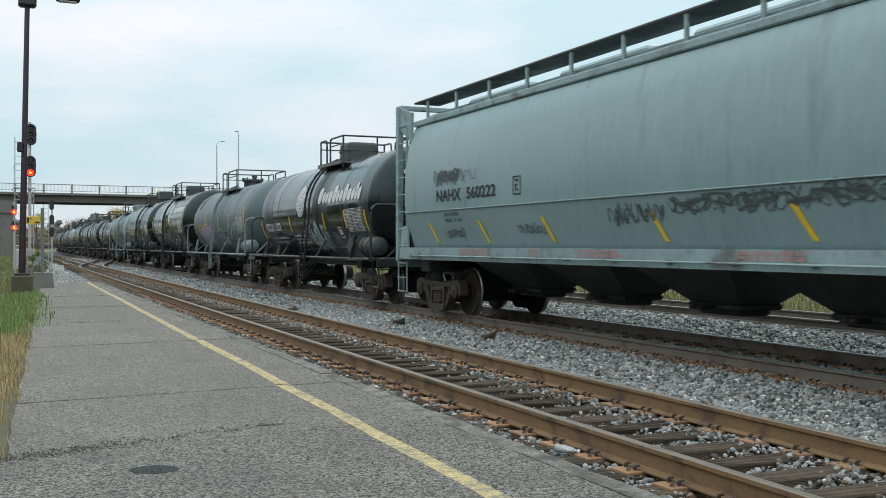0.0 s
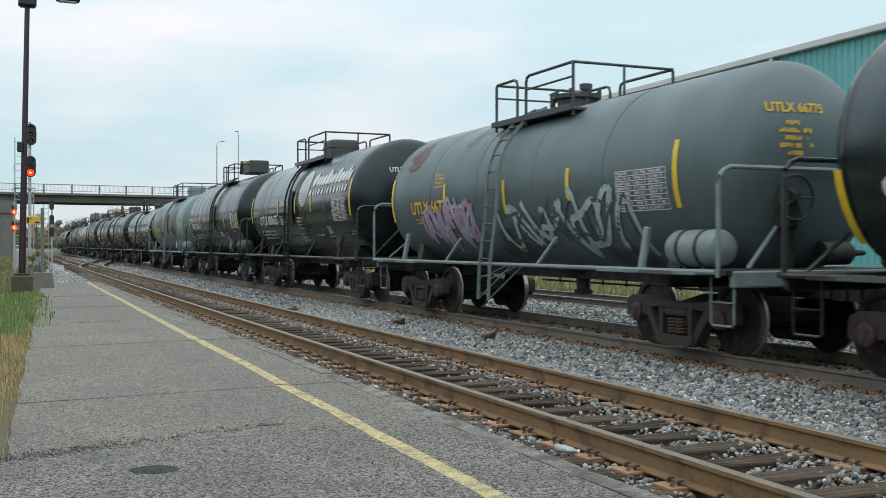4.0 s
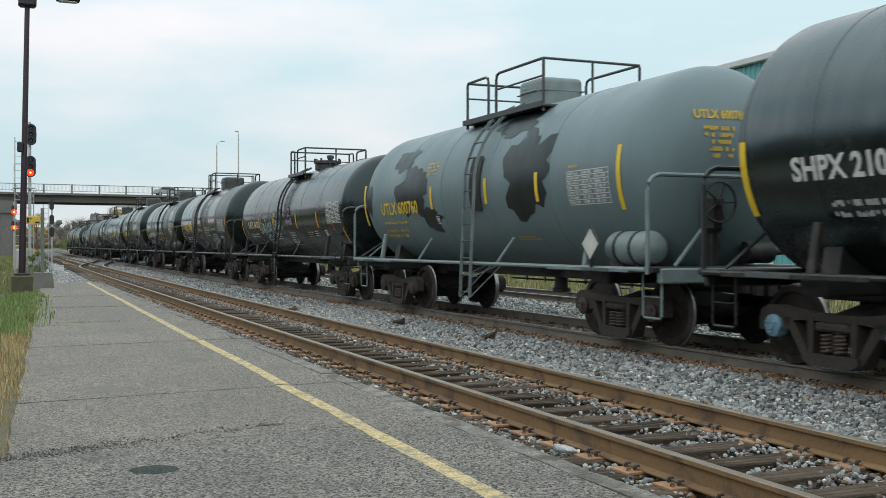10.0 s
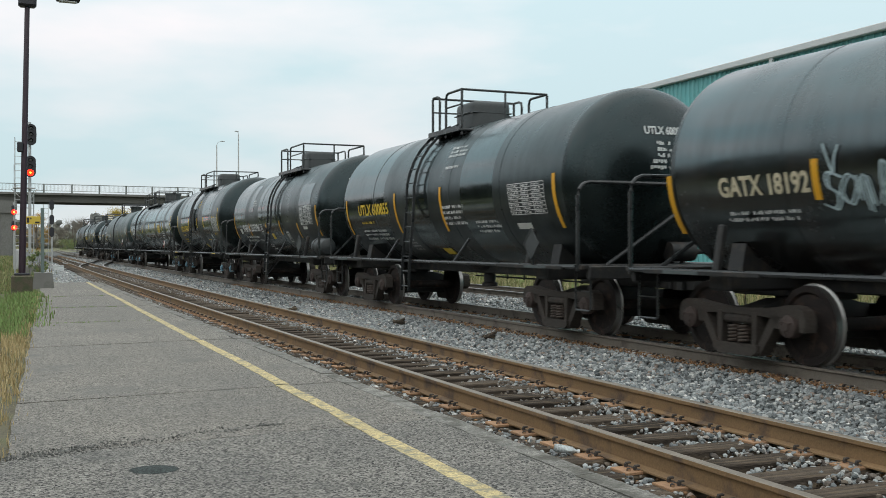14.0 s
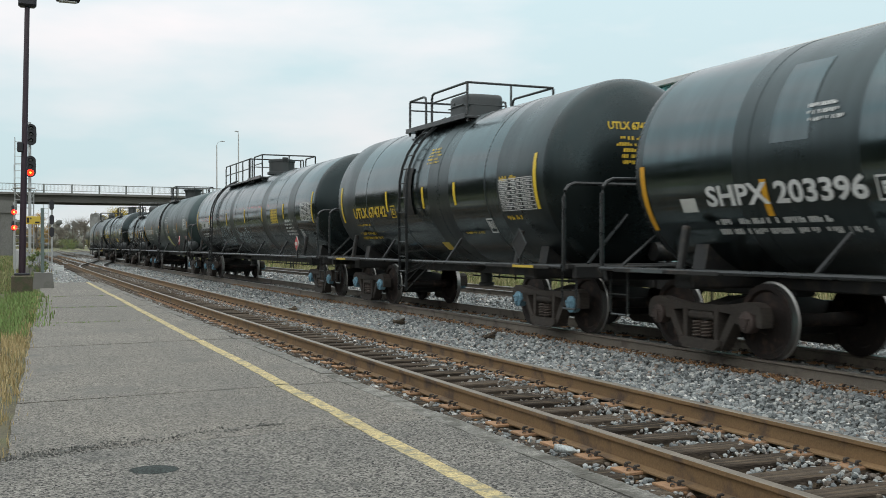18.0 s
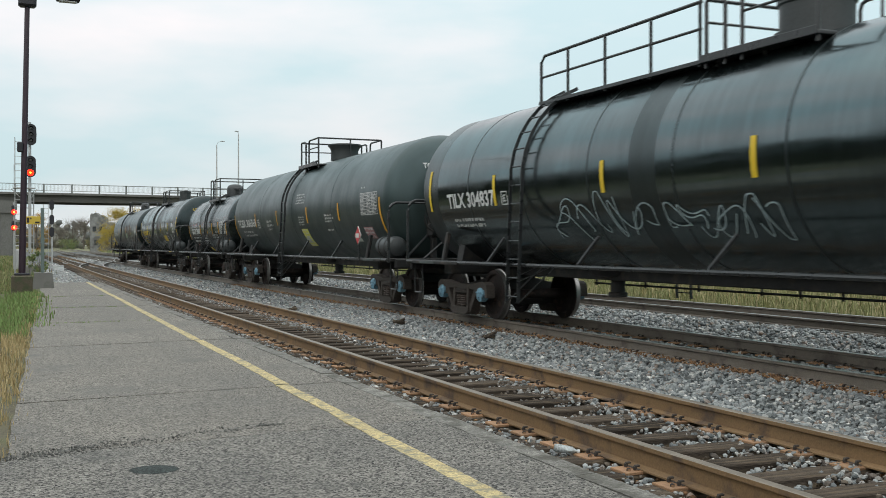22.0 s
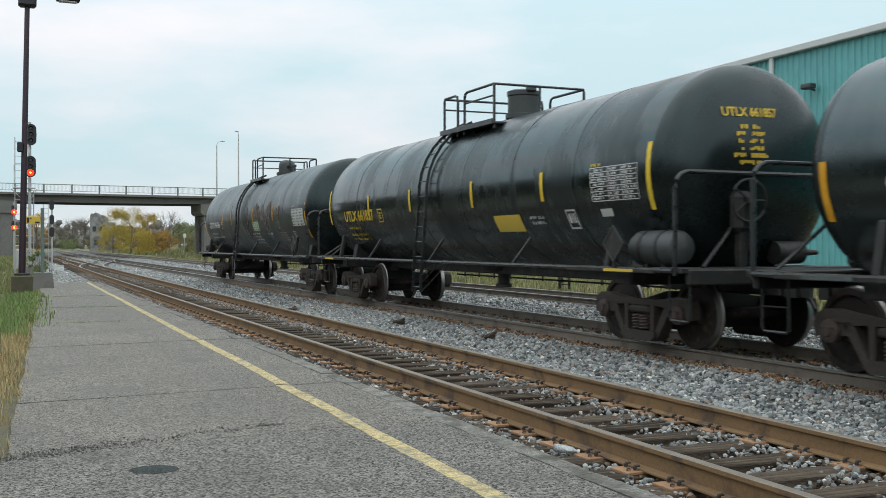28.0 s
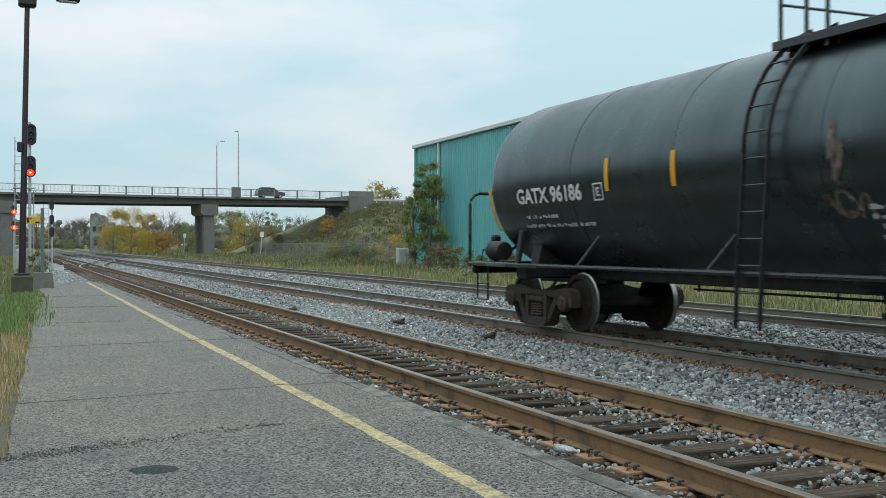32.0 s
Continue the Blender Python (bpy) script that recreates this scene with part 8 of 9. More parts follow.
add_car("K", "glossy black tank car with yellow lettering", r=128.84, l=137.64, radius=1.550, mark_dy=-0.075, rail_top=4.54, paint=BLACK_MATTE, rails=(1.91, -1.12), ladder=0.49,
        dome=("box", 1.0, 0.0), seams=4, backing=True, blue=True, gloss=((-0.54, 3.95), (-3.6, -1.55)), tab=UNDER_BLACK, sill_label=SIGN_YELLOW, mark=mark_k)
add_car("L", "long glossy black tank car with a chalk scrawl", r=141.73, l=158.48, radius=1.49, rail_top=4.52, paint=BLACK_MATTE, rails=(1.03, -0.92), ladder=5.03, gap=0.5, walk=5.39,
        dome=("round", 0.55, -0.35), seams=8, blue=True, braces=5, gloss=((2.0, 8.54), (-2.98, 1.4), (-6.47, -3.75), (-12.0, -7.28)), mark=mark_l)
add_car("M", "long dull green-grey tank car", r=162.66, l=176.77, radius=1.465, mark_dy=-0.023, rail_top=4.44, paint=GREEN_GREY, rails=(0.71, -1.09), ladder=0.48,
        dome=("cone", 0.0, -1.1), seams=3, reservoir=True, blue=True, braces=4, stripe=STRIPE_ORANGE, mark=mark_m)
add_car("N", "short black tank car with chalky streaks", r=180.81, l=188.12, radius=1.27, rail_top=4.14, paint=BLACK_SEMI, rails=(0.65, -1.38), ladder=-0.48,
        dome=("cap", 0.55, -0.15), seams=3, reservoir=True, stripe=STRIPE_ORANGE, mark=mark_n)
add_car("O", "black tank car with dusty bands and yellow lettering", r=192.59, l=205.07, radius=1.440, mark_dy=-0.090, rail_top=4.34, paint=BLACK_CHALKY, rails=(0.88, -1.41), ladder=0.58,
        dome=("round", -0.45, -1.05), seams=6, reservoir=True, braces=3, tab=UNDER_BLACK, sill_label=SIGN_YELLOW, mark=mark_o)
add_car("P", "last tank car, black with brown rust scars", r=209.19, l=222.82, radius=1.455, mark_dy=-0.083, rail_top=4.42, paint=BLACK_SCARRED, rails=(1.14, -0.45), ladder=0.84, foot=False,
        dome=("cap", 0.24, -0.34), seams=5, braces=4, stripe=STRIPE_ORANGE, tab=UNDER_BLACK, brace=True, end_gear=True, mark=mark_p)


# ---- traffic on the bridge ----
def bridge_lane(x):
    a = radians(4.3)
    return (x * math.cos(a) - 3.4 * math.sin(a), 158.2 + x * math.sin(a) + 3.4 * math.cos(a), 9.015)


def road_car(kind, paint, label):
    """A car seen from the side, nose towards +x."""
    th = thing(kind, (0, 0, 0), label, "car", "cars on the bridge")
    if kind == "suv":
        low, roof = [(-2.3, 0.35), (2.25, 0.35), (2.32, 0.6), (2.25, 0.95), (1.25, 1.08), (-2.28, 1.1), (-2.35, 0.7)], [(-2.25, 1.08), (1.2, 1.06), (0.45, 1.68), (-0.3, 1.76), (-1.75, 1.74), (-2.15, 1.5)]
        win = [(-2.05, 1.12), (0.98, 1.12), (0.4, 1.6), (-1.7, 1.64)]
    else:
        low, roof = [(-2.25, 0.32), (2.25, 0.32), (2.3, 0.55), (2.2, 0.78), (1.2, 0.92), (-2.2, 0.95), (-2.3, 0.6)], [(-1.75, 0.93), (1.15, 0.91), (0.35, 1.36), (-0.2, 1.44), (-0.9, 1.4)]
        win = [(-1.5, 0.97), (0.92, 0.96), (0.3, 1.32), (-0.85, 1.34)]
    part("body", MB().prism(low, -0.88, 0.88, 1), paint, th, smooth=0)
    part("cabin", MB().prism(roof, -0.74, 0.74, 1), paint, th, smooth=0)
    for s in (-1, 1):
        part("window", MB().prism(win, s * 0.742, s * 0.756, 1), CAR_GLASS, th, smooth=0)
        part("headlight", MB().box((2.24, s * 0.6, 0.68), (0.1, 0.36, 0.16), 0.03), PLASTIC_WHITE, th)
        for wx in (-1.4, 1.42):
            w = part("wheel", MB().rev([(0.2, -0.1), (0.3, -0.11), (0.34, -0.08), (0.34, 0.08), (0.3, 0.11), (0.2, 0.1)], 20, (0, 0, 0), 1), TYRE, th)
            w.location = (wx, s * 0.78, 0.34)
            part("rim", MB().rev([(0.19, -0.105), (0.05, -0.09), (0.05, 0.09), (0.19, 0.105)], 14, (0, 0, 0), 1), GALV, w)
    part("windscreen", MB().prism([(1.16, win[1][1]), (1.2, win[1][1] - 0.02), (win[2][0] + 0.12, win[2][1] + 0.02), (win[2][0] + 0.06, win[2][1] + 0.04)], -0.66, 0.66, 1), CAR_GLASS, th, smooth=0)
    return th


TRAFFIC = []
for kind, paint, label, x0, t0, v in (("suv", CAR_GREY, "grey-brown sport utility car driving over the bridge", 12.9, 2.5, 13.4), ("suv", CAR_GREY, "grey-brown van driving over the bridge", 16.5, 5.5, 14.5),
                                      ("sedan", CAR_SILVER, "silver-grey saloon car driving over the bridge", 10.4, 9.0, 14.0), ("suv", CAR_DARK, "dark grey estate car driving over the bridge", 10.3, 30.0, 15.3)):
    TRAFFIC.append((road_car(kind, paint, label), x0, t0, v))
# ---- posts, signals and small things by the platform ----
def lamp_post():
    th = thing("platform_lamp_post", (0.59, 32.5, -0.1), "dark maroon platform lamp post on a square concrete footing", "lamp post")
    part("footing", MB().box((0, 0, 0.28), (0.58, 0.58, 0.62), 0.04), FOOTING, th)
    part("base_plate", MB().box((0, 0, 0.62), (0.42, 0.42, 0.08), 0.02), SIGNAL_BLACK, th)
    part("pole", MB().tube([(0, 0, 0.6), (0.08, 0, 4.6), (0.17, 0, 9.2)], 0.1, 12, 0.07), POLE_PAINT, th)
    part("clamp", MB().box((0.16, 0, 8.62), (0.5, 0.4, 0.28), 0.06), SIGNAL_BLACK, th)
    part("arm", MB().beam((0.16, 0, 8.9), (1.15, 0, 8.82), 0.07, 0.07, 0.01), POLE_PAINT, th)
    lum = part("luminaire", MB().box((1.28, 0, 8.82), (0.68, 0.36, 0.14), 0.04), SIGNAL_BLACK, th)
    part("lens", MB().box((1.28, 0, 8.74), (0.5, 0.26, 0.03), 0.01), PLASTIC_WHITE, lum)
    part("junction_box", MB().box((-0.05, -0.12, 4.35), (0.16, 0.12, 0.3), 0.03), SIGNAL_BLACK, th)
    return th


lamp_post()


def signal_head(parent, x, y, z, lit, scale=1.0, n=3):
    """An oval backplate with a column of hooded lenses, facing the camera."""
    mb = MB()
    w, h = 0.3 * scale, 0.62 * scale
    poly = []
    for k in range(20):
        a = 2 * math.pi * k / 20
        poly.append((x + w * math.cos(a), z + (h - w) * (1 if math.sin(a) > 0 else -1) * (abs(math.sin(a)) > 0.01) + w * math.sin(a)))
    mb.prism(poly, y - 0.05, y + 0.03, 1)
    hd = part("signal_head", mb, SIGNAL_BLACK, parent, smooth=0)
    for k in range(n):
        zz = z + (0.36 - 0.36 * k) * scale
        on = k == lit
        # a lit lens is drawn nearly twice as wide, its halo built into the disc
        part("lens", MB().rev([((0.19 if on else 0.1) * scale, 0.0), ((0.17 if on else 0.09) * scale, -0.02), (0.0, -0.03)], 14, (x, y - 0.055, zz), 1), RED_LAMP if on else LENS_OFF, hd, "glowing red lens, enlarged to take in its halo" if on else "")
        if on:
            part("lamp_core", MB().rev([(0.06, 0.0), (0.05, -0.02), (0.0, -0.03)], 12, (x, y - 0.075, zz), 1), RED_CORE, hd)
        hood = MB()
        pts = [(x + 0.13 * scale * math.cos(a), zz + 0.13 * scale * math.sin(a)) for a in [math.pi * (-0.1 + 1.2 * j / 10) for j in range(11)]]
        for j in range(10):
            (a, b), (c, d) = pts[j], pts[j + 1]
            hood.add([(a, y - 0.05, b), (c, y - 0.05, d), (c, y - 0.26, d), (a, y - 0.26, b)], [(0, 1, 2, 3)])
        part("hood", hood, SIGNAL_BLACK, hd, smooth=0)
    return hd


def signal_mast():
    th = thing("signal_mast", (1.6, 64.0, -0.36), "galvanised signal mast with ladder and two black heads, lower one red", "railway signal")
    part("mast", MB().tube([(0, 0.3, 0), (0, 0.3, 8.9)], 0.085, 10), GALV, th)
    part("foundation", MB().box((0, 0.3, 0.25), (0.8, 0.8, 0.6), 0.05), CONCRETE, th)
    signal_head(th, 0.06, 0.0, 8.15, -1)
    signal_head(th, 0.03, 0.0, 6.3, 2)
    mb = MB()
    for e in (-1, 1):
        mb.tube([(-0.58 + 0.22 * e, 0.35, 0.4), (-0.58 + 0.22 * e, 0.35, 8.0)], 0.028, 6)
    lad = part("ladder", mb, GALV, th)
    z = 0.6
    while z < 8.0:
        part("rung", MB().tube([(-0.8, 0.35, z), (-0.36, 0.35, z)], 0.016, 5), GALV, lad)
        z += 0.42
    for zz in (1.5, 3.9, 5.6, 7.7):
        part("ladder_bracket", MB().beam((-0.38, 0.35, zz), (0.0, 0.3, zz), 0.06, 0.06, 0.01), GALV, th)
    part("brace", MB().tube([(-1.0, 0.35, 5.0), (-0.2, 0.3, 4.2)], 0.03, 6), GALV, th)
    part("brace", MB().tube([(0.4, 0.35, 5.0), (-0.1, 0.3, 4.2)], 0.03, 6), GALV, th)
    part("platform", MB().box((-0.3, 0.35, 5.05), (1.2, 0.6, 0.06), 0.01), GALV, th)
    part("rail_loop", MB().tube([(-0.85, 0.35, 5.1), (-0.85, 0.35, 6.4), (-0.2, 0.35, 6.4)], 0.025, 6), GALV, th)
    mb = MB()
    for e in (-1, 1):
        mb.tube([(-0.02 + 0.24 * e, 0.6, 0.4), (-0.02 + 0.24 * e, 0.6, 4.9)], 0.03, 6)
    lad2 = part("lower_ladder", mb, GALV, th)
    z = 0.7
    while z < 4.9:
        part("rung", MB().tube([(-0.26, 0.6, z), (0.22, 0.6, z)], 0.016, 5), GALV, lad2)
        z += 0.4
    return th


signal_mast()


def dwarf_signal():
    th = thing("signal_post", (0.95, 82.0, -0.36), "slim signal post with two glowing red lamps on black heads", "railway signal")
    part("post", MB().tube([(0, 0.2, 0), (0, 0.2, 4.9)], 0.07, 8), GALV, th)
    for z, n in ((4.2, 0), (3.05, 0)):
        hd = part("signal_head", MB().box((0, 0, z + 0.12), (0.34, 0.16, 0.75), 0.08), SIGNAL_BLACK, th)
        # lens widened beyond its true size so that the disc includes the glare
        part("lens", MB().rev([(0.19, 0.0), (0.16, -0.03), (0.0, -0.05)], 14, (0.02, -0.1, z - 0.02), 1), RED_LAMP, hd, "glowing red lens, enlarged to take in its halo")
        part("lamp_core", MB().rev([(0.08, 0.0), (0.06, -0.03), (0.0, -0.05)], 12, (0.02, -0.14, z - 0.02), 1), RED_CORE, hd)
    return th


dwarf_signal()


def far_mast():
    th = thing("signal_mast", (4.25, 97.5, -0.36), "distant galvanised signal mast with dark heads seen against the sky", "railway signal")
    part("mast", MB().tube([(0, 0, 0), (0, 0, 5.6)], 0.08, 8), GALV, th)
    mb = MB()
    for e in (-1, 1):
        mb.tube([(-0.5 + 0.2 * e, 0.1, 0.2), (-0.5 + 0.2 * e, 0.1, 5.4)], 0.025, 5)
    lad = part("ladder", mb, GALV, th)
    z = 0.5
    while z < 5.4:
        part("rung", MB().tube([(-0.7, 0.1, z), (-0.3, 0.1, z)], 0.015, 5), GALV, lad)
        z += 0.45
    for z in (5.3, 4.0, 2.9):
        part("signal_head", MB().prism([(-0.02 + 0.2 * math.cos(a) * 1.0, z + 0.22 * math.sin(a) + (0.22 if math.sin(a) > 0 else -0.22)) for a in [2 * math.pi * (k + 0.5) / 14 for k in range(14)]], -0.1, 0.05, 1), SIGNAL_BLACK, th, smooth=0)
    return th


far_mast()


def sign_post():
    th = thing("sign_post", (1.32, 36.6, -0.08), "green-grey sign post on a concrete block, with a small yellow sign", "sign post")
    part("block", MB().prism([(-0.34, 0.0), (0.34, 0.0), (0.27, 0.54), (-0.27, 0.54)], -0.3, 0.3, 1), CONCRETE, th, smooth=0)
    part("post", MB().box((-0.02, 0, 1.6), (0.11, 0.11, 2.2), 0.02), GREEN_POST, th)
    sg = part("sign_board", MB().box((-0.34, -0.075, 2.28), (0.5, 0.02, 0.26), 0.01), SIGN_YELLOW, th, "small yellow sign")
    vs, fs = text_shape("1", 0.02)
    part("lettering", MB().add([(-0.5 + a * 0.07, -0.09, 2.2 + b * 0.17) for a, b in vs], fs), SIGN_BLACK, sg, smooth=0)
    part("print", MB().box((-0.385, -0.0875, 2.34), (0.05, 0.004, 0.06)).box((-0.18, -0.0875, 2.21), (0.14, 0.004, 0.06)), SIGN_BLACK, sg, smooth=0)
    return th


sign_post()
cab = thing("signal_cabinet", (0.95, 61.0, -0.36), "silver-grey lineside signal cabinet on legs", "cabinet")
part("case", MB().box((0, 0, 0.95), (0.55, 0.5, 1.1), 0.02), GALV, cab)
part("door", MB().box((0, -0.26, 0.95), (0.46, 0.03, 0.98), 0.01), GALV, cab)
for sx in (-1, 1):
    part("leg", MB().box((sx * 0.2, 0, 0.2), (0.07, 0.4, 0.42), 0.01), GALV, cab)
fp = thing("fence_post", (0.62, 50.0, -0.3), "galvanised pipe frame beside the platform end", "fence")
for dx in (0.0, 0.28):
    part("pipe", MB().tube([(dx, 0, 0), (dx, 0, 1.7)], 0.03, 6), GALV, fp)
part("cross_pipe", MB().tube([(0, 0, 1.65), (0.28, 0, 1.65)], 0.03, 6), GALV, fp)

bot = thing("plastic_bottle", (3.86, 6.62, -0.13), "crushed white plastic bottle lying on the ballast", "bottle")
mb = MB().rev([(0.0, -0.1), (0.036, -0.098), (0.042, -0.06), (0.038, -0.02), (0.043, 0.02), (0.04, 0.06), (0.016, 0.09), (0.014, 0.105)], 14, (0, 0, 0), 0)
mb.v = [(x, y * 1.15, z * (0.75 if x > 0 else 0.9)) for x, y, z in mb.v]
b = part("body", mb, BOTTLE, bot)
part("cap", MB().rev([(0.017, 0.105), (0.017, 0.125)], 10, (0, 0, 0), 0), PLASTIC_WHITE, bot)
bot.matrix_basis = pose(3.86, 6.62, -0.14, 0, 8, -28) @ Matrix.Scale(0.85, 4)
for k, (x, y) in enumerate(((7.35, 19.2), (7.6, 15.6), (6.4, 24.0))):
    deb = thing("tie_fragment", (x, y, -0.2), "broken dark scrap of wood on the ballast", "debris")
    part("scrap", MB().box((0, 0, 0.03), (0.34, 0.1, 0.07), 0.02, Euler((0.1, 0.15, 0.6 + k))), TIE_WOOD, deb)
    part("splinter", MB().box((0.1, 0.1, 0.06), (0.2, 0.05, 0.05), 0.015, Euler((0.3, 0.35, 1.9 + k))), TIE_WOOD, deb)


# ---- plants ----
def tufts(name, pts, h0, h1, blades, material, label, width=0.02, spread=0.12, category="grass"):
    """Tufts of bent grass blades, three faces a blade."""
    n = len(pts) * blades
    base = np.repeat(pts, blades, 0) + np.concatenate([rng.normal(0, spread, (n, 2)), np.zeros((n, 1))], 1)
    h = rng.uniform(h0, h1, (n, 1))
    a = rng.uniform(0, 6.283, n)
    lean = rng.uniform(0.05, 0.5, (n, 1)) * h
    d = np.stack([np.cos(a), np.sin(a), np.zeros(n)], 1)
    s = np.stack([-np.sin(a), np.cos(a), np.zeros(n)], 1) * width
    up = np.array([[0, 0, 1.0]])
    p0, p1, p2 = base, base + up * h * 0.6 + d * lean * 0.35, base + up * h + d * lean
    v = np.stack([p0 - s, p0 + s, p1 + s * 0.7, p1 - s * 0.7, p2], 1).reshape(-1, 3)
    k = (np.arange(n) * 5)[:, None]
    f = [tuple(q) for q in np.concatenate([k + 0, k + 1, k + 2, k + 3], 1).tolist()] + [tuple(q) for q in np.concatenate([k + 3, k + 2, k + 4], 1).tolist()]
    me = bpy.data.meshes.new(name)
    me.from_pydata(v.tolist(), [], f)
    me.materials.append(material)
    return tagged(new(name, me), label, category, kind="stuff")


def field(n, x0, x1, y0, y1, z, power=1.0):
    y = y0 + (y1 - y0) * rng.random(n) ** power
    x = rng.uniform(x0, x1, n)
    return np.stack([x, y, np.full(n, z)], 1)


tufts("meadow_grass", field(6400, 17.6, 27.0, 2, 70, -0.34, 1.2), 0.14, 0.46, 11, GRASS_LUSH, "tall mixed green and straw meadow grass", 0.014, 0.28)
tufts("meadow_grass", field(3400, 18.0, 30.5, 60, 150, -0.34, 1.1), 0.1, 0.3, 9, GRASS_LUSH, "tall mixed green and straw meadow grass", 0.03, 0.4)
rank = field(520, 19.5, 31.5, 48, 140, -0.34, 1.0)
rank[:, 0] += 1.6 * np.sin(rank[:, 1] * 0.35)
tufts("tall_weeds", rank, 0.3, 0.8, 16, SCRUB, "tall brown-green weeds standing in the meadow", 0.02, 0.42)
tufts("tall_weeds", field(260, 18.6, 29.0, 30, 130, -0.34, 1.0), 0.3, 0.6, 12, GRASS_GREEN, "leafy green weeds standing in the meadow", 0.024, 0.36)
tufts("dry_grass", field(900, 18.5, 27.0, 2, 120, -0.34, 1.2), 0.2, 0.5, 5, GRASS_DRY, "clumps of dry straw-coloured grass", 0.025, 0.2)
edge = field(300, 0, 1, 6.8, 33, -0.07, 0.8)
edge[:, 0] = -0.3 + 0.0415 * edge[:, 1] - np.abs(rng.normal(0, 0.09, len(edge)))
tufts("dry_grass", edge, 0.02, 0.11, 8, GRASS_DRY, "dry grass along the edge of the platform", 0.0045, 0.05)
back = field(900, 0, 1, 9, 34, -0.075, 0.9)
back[:, 0] = -0.3 + 0.0415 * back[:, 1] - 0.12 - np.abs(rng.normal(0, 0.4, len(back)))
lush = back[:, 1] > 17
tufts("green_weeds", back[lush], 0.04, 0.16, 10, GRASS_GREEN, "green grass along the back of the platform", 0.007, 0.09)
tufts("dry_grass", back[~lush], 0.04, 0.18, 8, GRASS_DRY, "straw grass along the back of the platform", 0.006, 0.09)
edge = field(170, 0, 1, 19, 31, -0.09, 1.0)
edge[:, 0] = -0.33 + 0.0415 * edge[:, 1] - 0.16 + rng.normal(0, 0.2, len(edge))
tufts("green_weeds", edge, 0.05, 0.2, 9, GRASS_GREEN, "green weeds growing round the lamp post", 0.014, 0.1)
left = field(1100, -1.4, 0.9, 33, 62, -0.34, 1.0)
tufts("meadow_grass", left, 0.12, 0.36, 6, GRASS, "tall grass beyond the platform end", 0.02, 0.2)
tufts("green_weeds", field(90, 1.3, 2.3, 43, 60, -0.32), 0.06, 0.2, 5, GRASS, "thin weeds on the gravel beyond the platform", 0.015, 0.15)
tufts("meadow_grass", field(1300, -4, 2.2, 62, 150, -0.34), 0.15, 0.45, 5, GRASS, "tall grass beside the far tracks", 0.04, 0.4)
far = field(1500, 20, 60, 150, 330, -0.34)
far[:, 0] += far[:, 1] ** 2 / 20000
tufts("meadow_grass", far, 0.2, 0.6, 6, GRASS, "rough grass beyond the bridge", 0.12, 0.8)
joint = np.concatenate([np.stack([rng.uniform(0.2, 2.7, 60), np.full(60, j) + rng.normal(0, 0.02, 60), np.full(60, -0.05)], 1) for j in (19.9, 24.8, 30.2)])
tufts("dry_grass", joint, 0.01, 0.035, 3, GRASS_GREEN, "moss and weeds in the joints of the platform", 0.006, 0.03)


def hill_z(x, y):
    side = min(max((y - 136) / 19.5, 0), 1) if y < 164 else 1.0
    toe = min(max((x - 39 + (y - 158) * 0.06) / 16.5, 0), 1)
    return 8.1 * min(side, toe) - 0.4


q = random.Random(9)
slope = []
for k in range(4200):
    x, y = q.uniform(37, 100), q.uniform(136, 157)
    slope.append((x, y, hill_z(x, y)))
tufts("slope_grass", np.array(slope), 0.15, 0.45, 9, SCRUB, "rough olive and straw growth on the embankment", 0.05, 0.7)


def leaf_cloud(centres, radii, n, size, squash=0.8):
    """Small leaf faces spread through clumps."""
    idx = rng.integers(0, len(centres), n)
    d = rng.normal(0, 1, (n, 3))
    d /= np.linalg.norm(d, axis=1)[:, None]
    p = centres[idx] + d * (radii[idx] * (0.35 + np.abs(rng.normal(0, 0.5, n))))[:, None] * np.array([1, 1, squash])
    u = rng.normal(0, 1, (n, 3))
    u /= np.linalg.norm(u, axis=1)[:, None]
    w = np.cross(u, rng.normal(0, 1, (n, 3)))
    w /= np.linalg.norm(w, axis=1)[:, None]
    s = (size * rng.uniform(0.6, 1.3, n))[:, None]
    v = np.stack([p - u * s, p + w * s * 0.55, p + u * s, p - w * s * 0.55], 1).reshape(-1, 3)
    f = (np.arange(n) * 4)[:, None] + np.arange(4)[None]
    return v, f


